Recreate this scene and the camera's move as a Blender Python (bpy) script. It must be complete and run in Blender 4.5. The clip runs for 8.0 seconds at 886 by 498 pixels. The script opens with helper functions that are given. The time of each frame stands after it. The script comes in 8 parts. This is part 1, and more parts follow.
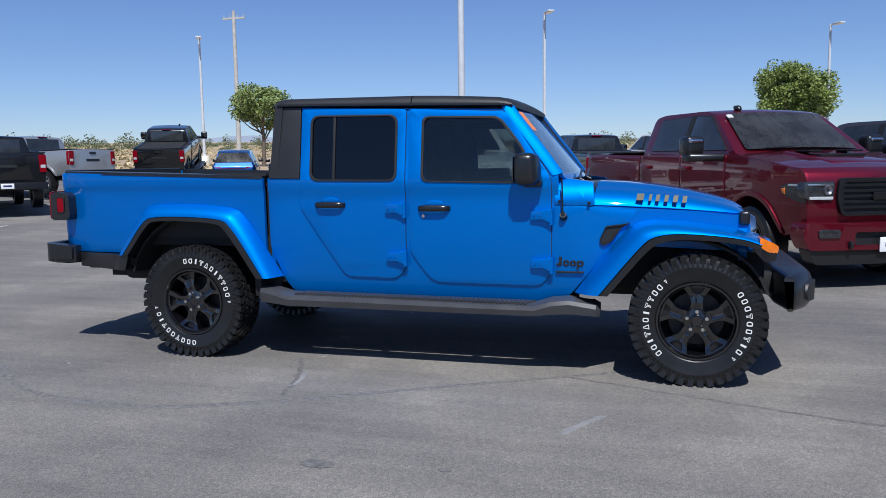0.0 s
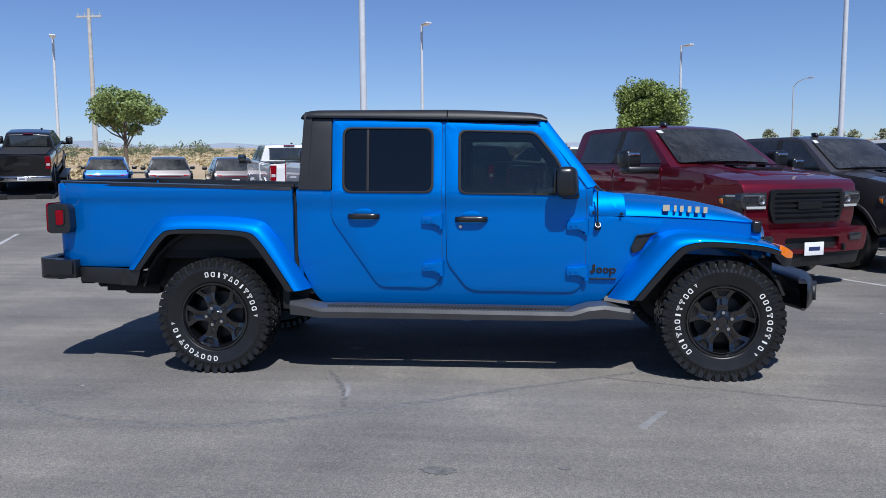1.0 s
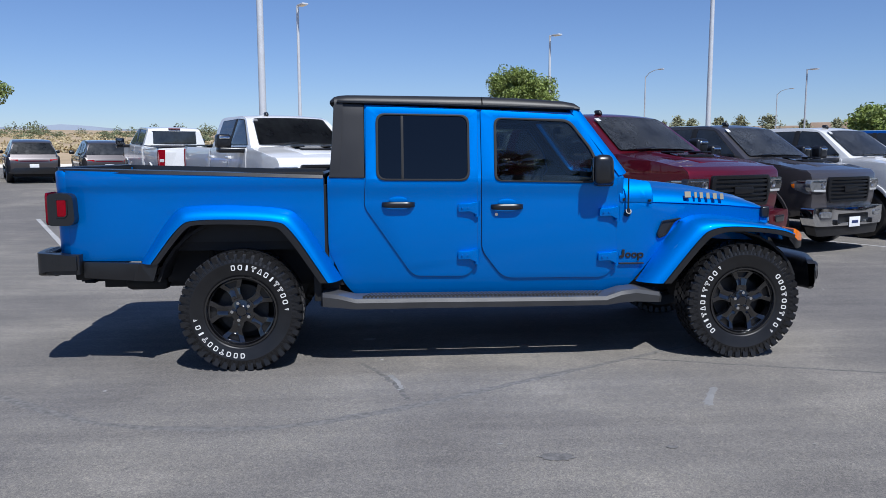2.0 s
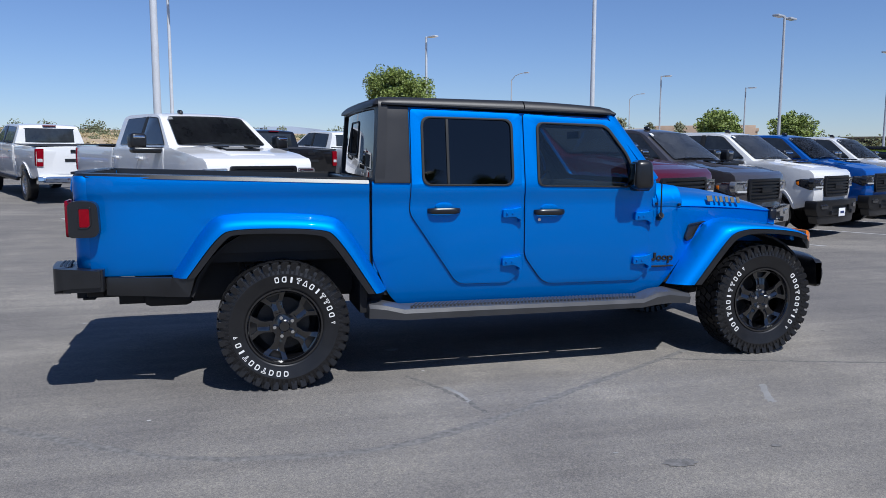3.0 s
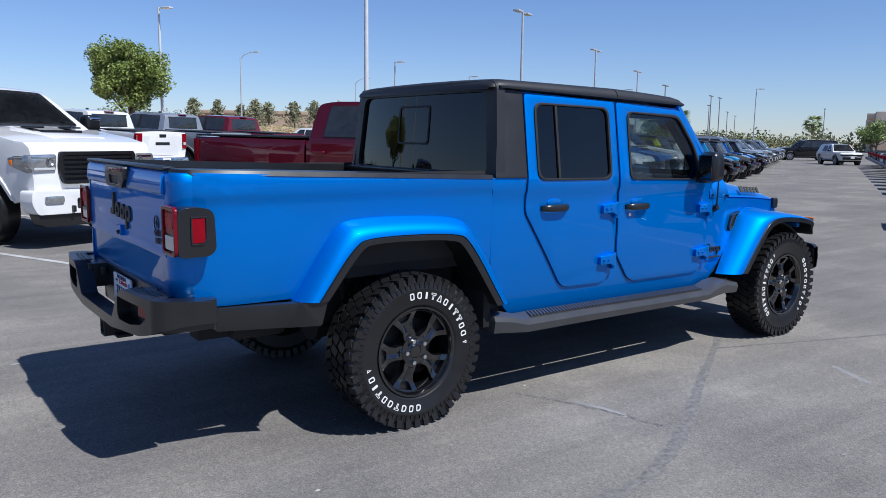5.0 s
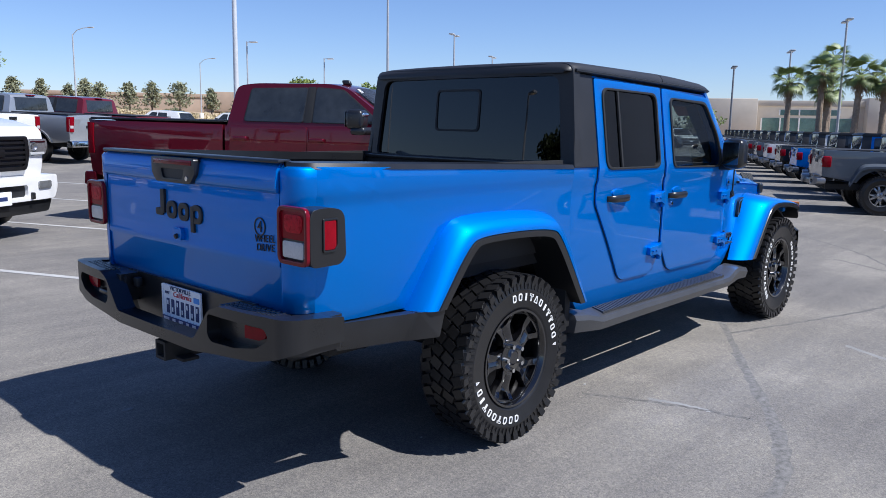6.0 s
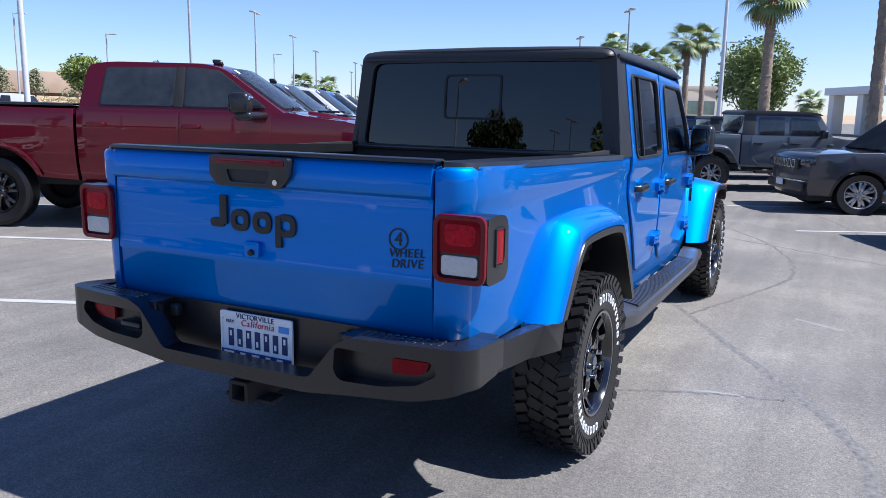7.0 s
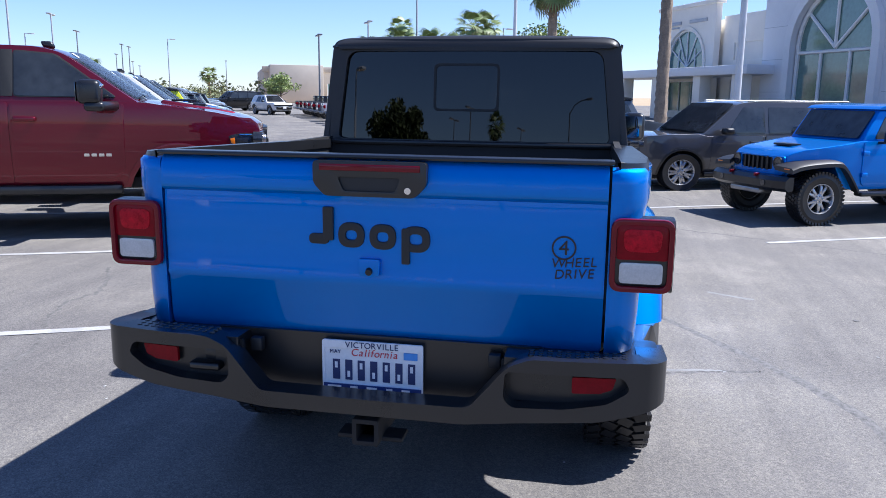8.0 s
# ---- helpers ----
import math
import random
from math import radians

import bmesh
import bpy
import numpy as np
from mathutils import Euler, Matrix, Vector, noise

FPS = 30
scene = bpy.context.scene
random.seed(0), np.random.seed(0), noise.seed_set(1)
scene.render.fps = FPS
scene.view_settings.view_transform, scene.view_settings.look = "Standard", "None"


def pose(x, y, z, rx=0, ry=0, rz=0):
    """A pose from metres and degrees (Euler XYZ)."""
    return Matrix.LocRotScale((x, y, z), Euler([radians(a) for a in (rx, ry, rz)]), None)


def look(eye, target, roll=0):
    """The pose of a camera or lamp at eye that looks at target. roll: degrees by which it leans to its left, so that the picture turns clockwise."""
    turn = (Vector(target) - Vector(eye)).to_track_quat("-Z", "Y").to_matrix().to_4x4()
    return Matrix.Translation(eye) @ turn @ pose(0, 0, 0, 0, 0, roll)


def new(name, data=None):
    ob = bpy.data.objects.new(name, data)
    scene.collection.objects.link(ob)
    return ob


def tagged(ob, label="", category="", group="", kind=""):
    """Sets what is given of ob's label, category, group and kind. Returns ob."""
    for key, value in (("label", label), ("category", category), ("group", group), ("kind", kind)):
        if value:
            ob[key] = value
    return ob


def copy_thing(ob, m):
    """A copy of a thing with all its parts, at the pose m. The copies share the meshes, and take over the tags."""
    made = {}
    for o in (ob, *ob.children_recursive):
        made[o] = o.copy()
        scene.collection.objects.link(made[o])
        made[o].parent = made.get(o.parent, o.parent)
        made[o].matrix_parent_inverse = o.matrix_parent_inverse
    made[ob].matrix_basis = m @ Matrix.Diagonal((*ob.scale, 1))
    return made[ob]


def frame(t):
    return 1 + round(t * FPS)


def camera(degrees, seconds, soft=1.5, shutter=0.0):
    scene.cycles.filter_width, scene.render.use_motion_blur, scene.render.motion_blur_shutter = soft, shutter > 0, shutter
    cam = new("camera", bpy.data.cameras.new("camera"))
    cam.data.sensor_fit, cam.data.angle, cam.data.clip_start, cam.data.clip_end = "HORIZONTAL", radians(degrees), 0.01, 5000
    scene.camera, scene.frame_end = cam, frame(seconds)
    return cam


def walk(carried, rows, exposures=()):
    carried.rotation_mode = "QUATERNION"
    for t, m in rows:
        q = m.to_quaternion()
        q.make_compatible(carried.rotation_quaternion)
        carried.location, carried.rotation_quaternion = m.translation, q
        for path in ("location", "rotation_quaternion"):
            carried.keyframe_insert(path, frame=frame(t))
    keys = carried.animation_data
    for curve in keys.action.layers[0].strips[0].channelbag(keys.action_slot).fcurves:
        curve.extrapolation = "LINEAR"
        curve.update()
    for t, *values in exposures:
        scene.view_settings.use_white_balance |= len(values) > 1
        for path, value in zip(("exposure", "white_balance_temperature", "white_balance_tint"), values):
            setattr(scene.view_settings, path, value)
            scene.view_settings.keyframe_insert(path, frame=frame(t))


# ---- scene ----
cam = camera(59.4, 8.0, soft=0.75)
PATH = [
    (0, (1.525, -5.786, 1.383), (0.986, -3.872, 1.163), -0.8),
    (0.5, (0.936, -6.019, 1.396), (0.571, -4.064, 1.189), -0.5),
    (1, (0.356, -6.148, 1.421), (0.175, -4.166, 1.219), -0.4),
    (1.5, (-0.24, -6.163, 1.428), (-0.241, -4.174, 1.211), -0.3),
    (1.7, (-0.488, -6.159, 1.437), (-0.416, -4.174, 1.207), -0.3),
    (2.8, (-1.833, -5.844, 1.465), (-1.374, -3.915, 1.206), 0.2),
    (3, (-2.062, -5.757, 1.478), (-1.532, -3.844, 1.235), 0.1),
    (3.5, (-2.611, -5.405, 1.494), (-1.901, -3.552, 1.242), 0.3),
    (4, (-3.141, -5.04, 1.514), (-2.265, -3.261, 1.251), 0.4),
    (4.5, (-3.567, -4.605, 1.518), (-2.537, -2.913, 1.238), 0.6),
    (4.7, (-3.745, -4.426, 1.512), (-2.656, -2.773, 1.23), 0.7),
    (5.8, (-4.507, -3.304, 1.503), (-3.103, -1.912, 1.202), 0.7),
    (6, (-4.648, -3.063, 1.507), (-3.186, -1.735, 1.19), 0.9),
    (6.5, (-4.86, -2.447, 1.511), (-3.246, -1.316, 1.17), 1.1),
    (7, (-5.054, -1.816, 1.522), (-3.302, -0.918, 1.167), 0.9),
    (7.5, (-5.143, -1.219, 1.526), (-3.283, -0.583, 1.156), 0.8),
    (8, (-5.21, -0.659, 1.546), (-3.284, -0.282, 1.159), 0.6),
]
EXPOSURES = [(0, 0.0, 5950, 10), (3.5, 0.0, 5950, 10), (4.7, 0.15, 5950, 10), (6.0, 0.42, 6000, 11), (8.0, 0.90, 5850, 13)]
walk(cam, [(t, look(eye, target, roll)) for t, eye, target, roll in PATH], EXPOSURES)

# ---- daylight ----
SUN_WAY = Vector((0.23, -0.67, 1.0)).normalized()
world = bpy.data.worlds.new("sky")
scene.world = world
world.use_nodes = True
wt = world.node_tree
sky = wt.nodes.new("ShaderNodeTexSky")
sky.sky_type, sky.sun_disc = "NISHITA", False
sky.sun_elevation, sky.sun_rotation = math.asin(SUN_WAY.z), math.atan2(SUN_WAY.x, SUN_WAY.y)
sky.altitude, sky.air_density, sky.dust_density, sky.ozone_density = 500, 1.0, 0.1, 3.0
cool = wt.nodes.new("ShaderNodeMix")
cool.data_type, cool.blend_type = "RGBA", "MULTIPLY"
cool.inputs[0].default_value, cool.inputs[7].default_value = 1.0, (0.86, 0.92, 1.13, 1)
wt.links.new(sky.outputs[0], cool.inputs[6])
wt.links.new(cool.outputs[2], wt.nodes["Background"].inputs[0])
wt.nodes["Background"].inputs[1].default_value = 0.085
lamp = bpy.data.lights.new("sun", "SUN")
lamp.energy, lamp.angle, lamp.color = 5.0, radians(0.55), (1.0, 0.955, 0.89)
sun = new("sun", lamp)
sun.matrix_world = look(SUN_WAY * 60, (0, 0, 0))


# ---- materials ----
def shader(name):
    m = bpy.data.materials.new(name)
    m.use_nodes = True
    return m, m.node_tree, m.node_tree.nodes["Principled BSDF"]


def put(tree, kind, **values):
    n = tree.nodes.new(kind)
    for k, v in values.items():
        n.inputs[k.replace("_", " ")].default_value = v
    return n


def spot(tree, scale, detail=3.0, rough=0.55, coord="Object"):
    c = tree.nodes.new("ShaderNodeTexCoord")
    n = put(tree, "ShaderNodeTexNoise", Scale=scale, Detail=detail, Roughness=rough)
    tree.links.new(c.outputs[coord], n.inputs["Vector"])
    return n


def ramp(tree, source, stops):
    r = tree.nodes.new("ShaderNodeValToRGB")
    e = r.color_ramp.elements
    while len(e) < len(stops):
        e.new(0.5)
    for el, (p, c) in zip(e, stops):
        el.position, el.color = p, (*c, 1) if len(c) == 3 else c
    tree.links.new(source, r.inputs[0])
    return r


def bumped(tree, bsdf, source, strength, distance):
    b = put(tree, "ShaderNodeBump", Strength=strength, Distance=distance)
    tree.links.new(source, b.inputs["Height"])
    tree.links.new(b.outputs[0], bsdf.inputs["Normal"])
    return b


def surface(name, color, rough=0.5, metal=0.0, vary=0.15, scale=8.0, grain=90.0, bump=0.0, coat=0.0, spec=0.5, depth=0.002):
    """A plain surface whose colour and gloss vary at two scales, with a fine relief."""
    m, t, b = shader(name)
    big, fine = spot(t, scale, 4), spot(t, grain, 2)
    mix = t.nodes.new("ShaderNodeMath")
    mix.operation = "MULTIPLY_ADD"
    t.links.new(big.outputs[0], mix.inputs[0])
    mix.inputs[1].default_value = 0.65
    add = t.nodes.new("ShaderNodeMath")
    add.operation = "MULTIPLY"
    t.links.new(fine.outputs[0], add.inputs[0])
    add.inputs[1].default_value = 0.35
    t.links.new(add.outputs[0], mix.inputs[2])
    lo = [max(0.0, c * (1 - vary)) for c in color]
    hi = [min(1.0, c * (1 + vary)) for c in color]
    r = ramp(t, mix.outputs[0], [(0.32, lo), (0.68, hi)])
    t.links.new(r.outputs[0], b.inputs["Base Color"])
    g = put(t, "ShaderNodeMapRange", To_Min=max(0.02, rough - 0.12 * vary * 4), To_Max=min(1.0, rough + 0.12 * vary * 4))
    t.links.new(mix.outputs[0], g.inputs["Value"])
    t.links.new(g.outputs[0], b.inputs["Roughness"])
    b.inputs["Metallic"].default_value = metal
    b.inputs["Specular IOR Level"].default_value = spec
    b.inputs["Coat Weight"].default_value = coat
    b.inputs["Coat Roughness"].default_value = 0.04
    if bump:
        bumped(t, b, fine.outputs[0], bump, depth)
    return m


def paint(name, color, metal=0.35, rough=0.32, ior=1.46):
    """Car paint: flakes under a clear coat, with a trace of dust."""
    m, t, b = shader(name)
    dust = spot(t, 1.7, 5, 0.6)
    flake = spot(t, 700, 0)
    r = ramp(t, flake.outputs[0], [(0.3, [c * 0.9 for c in color]), (0.7, [min(1, c * 1.12) for c in color])])
    t.links.new(r.outputs[0], b.inputs["Base Color"])
    b.inputs["Metallic"].default_value = metal
    b.inputs["Roughness"].default_value = rough
    b.inputs["Coat Weight"].default_value = 1.0
    b.inputs["Coat IOR"].default_value = ior
    b.inputs["Specular IOR Level"].default_value = 0.15
    g = put(t, "ShaderNodeMapRange", To_Min=0.008, To_Max=0.035)
    t.links.new(dust.outputs[0], g.inputs["Value"])
    t.links.new(g.outputs[0], b.inputs["Coat Roughness"])
    wave = spot(t, 2.6, 2)
    bp = put(t, "ShaderNodeBump", Strength=0.06, Distance=0.010)
    t.links.new(wave.outputs[0], bp.inputs["Height"])
    t.links.new(bp.outputs[0], b.inputs["Coat Normal"])
    return m


def glass(name, tint, gloss=1.0, face=0.028):
    """Thin window glass: clear through a tint, with a Fresnel reflection."""
    m = bpy.data.materials.new(name)
    m.use_nodes = True
    t = m.node_tree
    t.nodes.clear()
    out = t.nodes.new("ShaderNodeOutputMaterial")
    clear = put(t, "ShaderNodeBsdfTransparent", Color=(*tint, 1))
    shine = put(t, "ShaderNodeBsdfGlossy", Color=(gloss, gloss, gloss, 1), Roughness=0.01)
    lw = t.nodes.new("ShaderNodeLayerWeight")
    lw.inputs["Blend"].default_value = 0.5
    pw = t.nodes.new("ShaderNodeMath")
    pw.operation = "POWER"
    pw.inputs[1].default_value = 5.0
    t.links.new(lw.outputs["Facing"], pw.inputs[0])
    fres = t.nodes.new("ShaderNodeMath")
    fres.operation = "MULTIPLY_ADD"
    fres.inputs[1].default_value, fres.inputs[2].default_value = 0.94, face
    t.links.new(pw.outputs[0], fres.inputs[0])
    mix = t.nodes.new("ShaderNodeMixShader")
    t.links.new(fres.outputs[0], mix.inputs[0])
    t.links.new(clear.outputs[0], mix.inputs[1])
    t.links.new(shine.outputs[0], mix.inputs[2])
    t.links.new(mix.outputs[0], out.inputs[0])
    return m


def asphalt_material():
    """Aged asphalt: single stones in tar, worn lanes, stains and pale dusty patches."""
    m, t, b = shader("worn asphalt")
    c = t.nodes.new("ShaderNodeTexCoord")
    layers = []
    for scale, lo, hi in ((190, 0.66, 1.34), (70, 0.88, 1.13)):
        v = put(t, "ShaderNodeTexVoronoi", Scale=scale)
        t.links.new(c.outputs["Object"], v.inputs["Vector"])
        layers.append(ramp(t, v.outputs["Color"], [(0.10, (lo, lo, lo * 1.03)), (0.55, (0.98, 0.98, 0.985)), (0.95, (hi, hi * 0.99, hi * 0.965))]))
    fine, big, huge = spot(t, 260, 2), spot(t, 0.62, 8, 0.62), spot(t, 0.14, 4)
    layers.append(ramp(t, fine.outputs[0], [(0.30, (0.86, 0.86, 0.87)), (0.70, (1.14, 1.14, 1.13))]))
    layers.append(ramp(t, big.outputs[0], [(0.34, (0.80, 0.80, 0.81)), (0.46, (0.94, 0.94, 0.945)), (0.54, (1.02, 1.015, 1.0)), (0.575, (1.13, 1.12, 1.10)), (0.70, (1.26, 1.25, 1.21))]))
    layers.append(ramp(t, huge.outputs[0], [(0.35, (0.86, 0.86, 0.88)), (0.65, (1.12, 1.11, 1.08))]))
    # long faint drag marks
    mp = t.nodes.new("ShaderNodeMapping")
    mp.inputs["Rotation"].default_value, mp.inputs["Scale"].default_value = (0, 0, 0.45), (0.35, 5.0, 1)
    t.links.new(c.outputs["Object"], mp.inputs["Vector"])
    st = put(t, "ShaderNodeTexNoise", Scale=1.0, Detail=5.0, Roughness=0.6)
    t.links.new(mp.outputs[0], st.inputs["Vector"])
    layers.append(ramp(t, st.outputs[0], [(0.33, (0.88, 0.88, 0.89)), (0.67, (1.10, 1.10, 1.09))]))
    base = t.nodes.new("ShaderNodeRGB")
    base.outputs[0].default_value = (0.200, 0.190, 0.175, 1)
    prev = base.outputs[0]
    for r in layers:
        x = t.nodes.new("ShaderNodeMix")
        x.data_type, x.blend_type = "RGBA", "MULTIPLY"
        x.inputs[0].default_value = 1.0
        t.links.new(prev, x.inputs[6])
        t.links.new(r.outputs[0], x.inputs[7])
        prev = x.outputs[2]
    t.links.new(prev, b.inputs["Base Color"])
    b.inputs["Roughness"].default_value = 0.80
    b.inputs["Specular IOR Level"].default_value = 0.20
    bumped(t, b, fine.outputs[0], 0.45, 0.004)
    return m


BLUE = paint("hydro blue paint", (0.0001, 0.184, 0.62), 0.78, 0.56, 1.35)
RED = paint("dark red paint", (0.150, 0.006, 0.018), 0.70, 0.42, 1.45)
WHITE = paint("white paint", (0.71, 0.71, 0.70), 0.0, 0.35)
SILVER = paint("silver paint", (0.42, 0.43, 0.44), 0.6, 0.35)
BLACKPAINT = paint("black paint", (0.010, 0.010, 0.011), 0.2, 0.3)
GRANITE = paint("granite grey paint", (0.082, 0.076, 0.080), 0.45, 0.32)
ANVIL = paint("slate grey paint", (0.085, 0.10, 0.12), 0.1, 0.32)
DEEPBLUE = paint("deep blue paint", (0.006, 0.100, 0.42), 0.35, 0.32)
NAVY = paint("dark blue paint", (0.006, 0.055, 0.22), 0.35, 0.32)
YELLOW = paint("lime yellow paint", (0.62, 0.68, 0.02), 0.0, 0.32)
CYAN = paint("bright teal blue paint", (0.02, 0.26, 0.52), 0.2, 0.32)
MAROON = paint("maroon paint", (0.16, 0.012, 0.02), 0.3, 0.3)
SUVGREY = paint("dark steel grey paint", (0.066, 0.066, 0.072), 0.35, 0.32)
CARGREY = paint("mid grey paint", (0.16, 0.165, 0.175), 0.4, 0.32)
TRIM = surface("black grained plastic", (0.0100, 0.0105, 0.0120), 0.30, 0, 0.2, 5, 420, 0.12, spec=0.62, depth=0.0005)
TOPBLACK = surface("black textured hardtop", (0.017, 0.017, 0.0185), 0.46, 0, 0.15, 4, 500, 0.4, depth=0.0006)
LINER = surface("black bed liner", (0.016, 0.016, 0.017), 0.7, 0, 0.25, 6, 250, 0.5, depth=0.001)
UNDER = surface("dark underbody", (0.010, 0.010, 0.011), 0.75, 0, 0.35, 7, 60, 0.2)
RUBBER = surface("tyre rubber", (0.011, 0.011, 0.012), 0.36, 0, 0.25, 14, 160, 0.35, spec=0.42, depth=0.001)
LETTER = surface("white tyre print", (0.72, 0.72, 0.70), 0.6, 0, 0.1, 30, 200)
RIMBLACK = surface("gloss black alloy", (0.004, 0.004, 0.005), 0.16, 0.0, 0.12, 12, 90, coat=1.0, spec=0.6)
RIMSILVER = surface("machined alloy", (0.45, 0.45, 0.46), 0.28, 0.9, 0.15, 12, 90)
# base darkened in place of the dark scenery a mirror would reflect
MIRROR = surface("darkened mirror", (0.16, 0.17, 0.18), 0.03, 1.0, 0.06, 9, 60)
BRAKE = surface("dull brake iron", (0.045, 0.045, 0.046), 0.5, 0.7, 0.25, 15, 120)
CHROME = surface("chrome", (0.72, 0.73, 0.74), 0.08, 1.0, 0.06, 9, 60)
STEEL = surface("grey metal", (0.30, 0.30, 0.31), 0.35, 0.9, 0.2, 15, 120)
LAMPBLACK = surface("satin black lamp housing", (0.014, 0.014, 0.015), 0.30, 0, 0.2, 9, 120, spec=0.5)
DECAL = surface("matt black decal", (0.012, 0.013, 0.015), 0.5, 0, 0.15, 20, 200)
WILLYSGREY = surface("grey metallic decal", (0.075, 0.070, 0.054), 0.42, 0.5, 0.2, 15, 150, spec=0.35)
GASKET = surface("rubber window seal", (0.012, 0.012, 0.012), 0.6, 0, 0.2, 20, 150)
SEAT = surface("black seat cloth", (0.018, 0.018, 0.019), 0.85, 0, 0.3, 10, 300, 0.3)
DASH = surface("dark dashboard", (0.022, 0.022, 0.023), 0.6, 0, 0.2, 9, 200, 0.2)
TINT = glass("dark tinted glass", (0.055, 0.058, 0.062), 1.0, 0.045)
PANE = glass("light tinted glass", (0.52, 0.56, 0.55), 1.0, 0.042)
CLEAR = glass("clear glass", (0.93, 0.95, 0.945))
REDLENS = surface("red lamp lens", (0.34, 0.003, 0.010), 0.16, 0, 0.3, 25, 120, coat=0.0, spec=0.25)
BRAKELENS = surface("deep red brake lens", (0.21, 0.002, 0.009), 0.18, 0, 0.14, 40, 160, coat=0.1, spec=0.10)
LENSGLOW = surface("bright red lens glow", (0.42, 0.004, 0.016), 0.30, 0, 0.4, 60, 160, spec=0.15)
REDRIM = surface("red lamp rim", (0.150, 0.002, 0.010), 0.10, 0, 0.12, 25, 120, coat=0.1, spec=0.30)
WHITELENS = surface("white lamp lens", (0.50, 0.51, 0.51), 0.15, 0, 0.12, 40, 160, coat=1.0)
AMBER = surface("amber lamp lens", (0.85, 0.20, 0.01), 0.15, 0, 0.15, 30, 160, coat=1.0)
STICKER = surface("orange paper sticker", (0.75, 0.24, 0.09), 0.6, 0, 0.15, 18, 160)
PAPER = surface("white paper plate", (0.80, 0.81, 0.82), 0.5, 0, 0.08, 12, 120)
INK = surface("dark blue ink", (0.02, 0.035, 0.12), 0.5, 0, 0.1, 12, 120)
PLATEBLUE = surface("blue frame band", (0.02, 0.05, 0.20), 0.4, 0, 0.1, 12, 120)
REDINK = surface("red script ink", (0.55, 0.05, 0.08), 0.5, 0, 0.1, 12, 120)
TAG = surface("blue sticker", (0.07, 0.28, 0.70), 0.5, 0, 0.1, 12, 120)
LINEPAINT = surface("worn white road paint", (0.40, 0.395, 0.385), 0.7, 0, 0.25, 3, 60, 0.3)
SEAL = surface("tar crack seal", (0.165, 0.159, 0.151), 0.85, 0, 0.5, 30, 190, 0.5, spec=0.2, depth=0.003)
CRACK = surface("filled crack", (0.145, 0.139, 0.132), 0.9, 0, 0.5, 30, 190, 0.3, spec=0.2)
# the sky's grazing reflection is put into this plastic as grey
STEPGREY = surface("sky-greyed step plastic", (0.048, 0.049, 0.052), 0.32, 0, 0.2, 5, 420, 0.3, depth=0.0006)
OIL = surface("dark oil stain", (0.150, 0.145, 0.139), 0.8, 0, 0.5, 24, 190, 0.5, spec=0.2)
SCUFF = surface("pale scuffed asphalt", (0.25, 0.247, 0.24), 0.85, 0, 0.3, 4, 140, 0.5)
ASPHALT = asphalt_material()
DIRT = surface("dry desert soil", (0.40, 0.30, 0.185), 0.95, 0, 0.3, 0.05, 1.2, 0.4, depth=0.05)
POLEWHITE = surface("white painted pole", (0.62, 0.63, 0.64), 0.4, 0.1, 0.1, 3, 40)
POLEGREY = surface("galvanised pole", (0.42, 0.44, 0.47), 0.45, 0.1, 0.15, 3, 40)
POLEDARK = surface("dark grey pole", (0.24, 0.245, 0.255), 0.5, 0.2, 0.15, 3, 40)
STUCCO = surface("cream stucco", (0.82, 0.78, 0.70), 0.9, 0, 0.1, 0.4, 40, 0.3)
STUCCOSAND = surface("sand stucco", (0.50, 0.45, 0.38), 0.9, 0, 0.12, 0.3, 40, 0.3)
STUCCOTAN = surface("tan stucco", (0.38, 0.29, 0.22), 0.9, 0, 0.12, 0.3, 40, 0.3)
GREYPANEL = surface("pale grey panel", (0.68, 0.69, 0.71), 0.4, 0.0, 0.06, 0.5, 20)
WHITETRIM = surface("white window frame", (0.75, 0.75, 0.73), 0.5, 0, 0.06, 2, 40)
# the reflected sunny lot and lit interior are put into the base colour
STOREGLASS = surface("lightened green shop glass", (0.10, 0.185, 0.165), 0.06, 0.0, 0.3, 0.5, 5, coat=1.0)
BARK = surface("grey brown bark", (0.13, 0.10, 0.075), 0.95, 0, 0.35, 6, 40, 0.8, depth=0.01)
PALMBARK = surface("palm trunk bark", (0.27, 0.21, 0.155), 0.95, 0, 0.35, 5, 25, 0.9, depth=0.02)
LEAF = surface("green leaves", (0.205, 0.260, 0.060), 0.5, 0, 0.45, 1.6, 9)
# LEAF darkened so that the mirrored trees read as shaded silhouettes
SHADELEAF = surface("leaves darkened as a silhouette", (0.070, 0.090, 0.028), 0.55, 0, 0.45, 1.6, 9)
LEAFPALE = surface("pale olive leaves", (0.215, 0.275, 0.085), 0.55, 0, 0.4, 1.5, 9)
FROND = surface("palm fronds", (0.165, 0.215, 0.070), 0.5, 0, 0.4, 1.2, 7)
DEADFROND = surface("dry palm skirt", (0.26, 0.18, 0.10), 0.9, 0, 0.3, 2, 12)
SHRUB = surface("dusty shrubs", (0.150, 0.170, 0.090), 0.9, 0, 0.4, 0.15, 1.0)
PALEWOOD = surface("weathered grey wood", (0.46, 0.44, 0.41), 0.9, 0, 0.2, 3, 30, 0.4)
# distance haze is put into the hill colour
HILL = surface("haze-tinted hill soil", (0.26, 0.30, 0.36), 1.0, 0, 0.08, 0.004, 0.02)
NEEDLES = surface("dusty conifer needles", (0.235, 0.245, 0.150), 0.9, 0, 0.4, 0.4, 3.0)
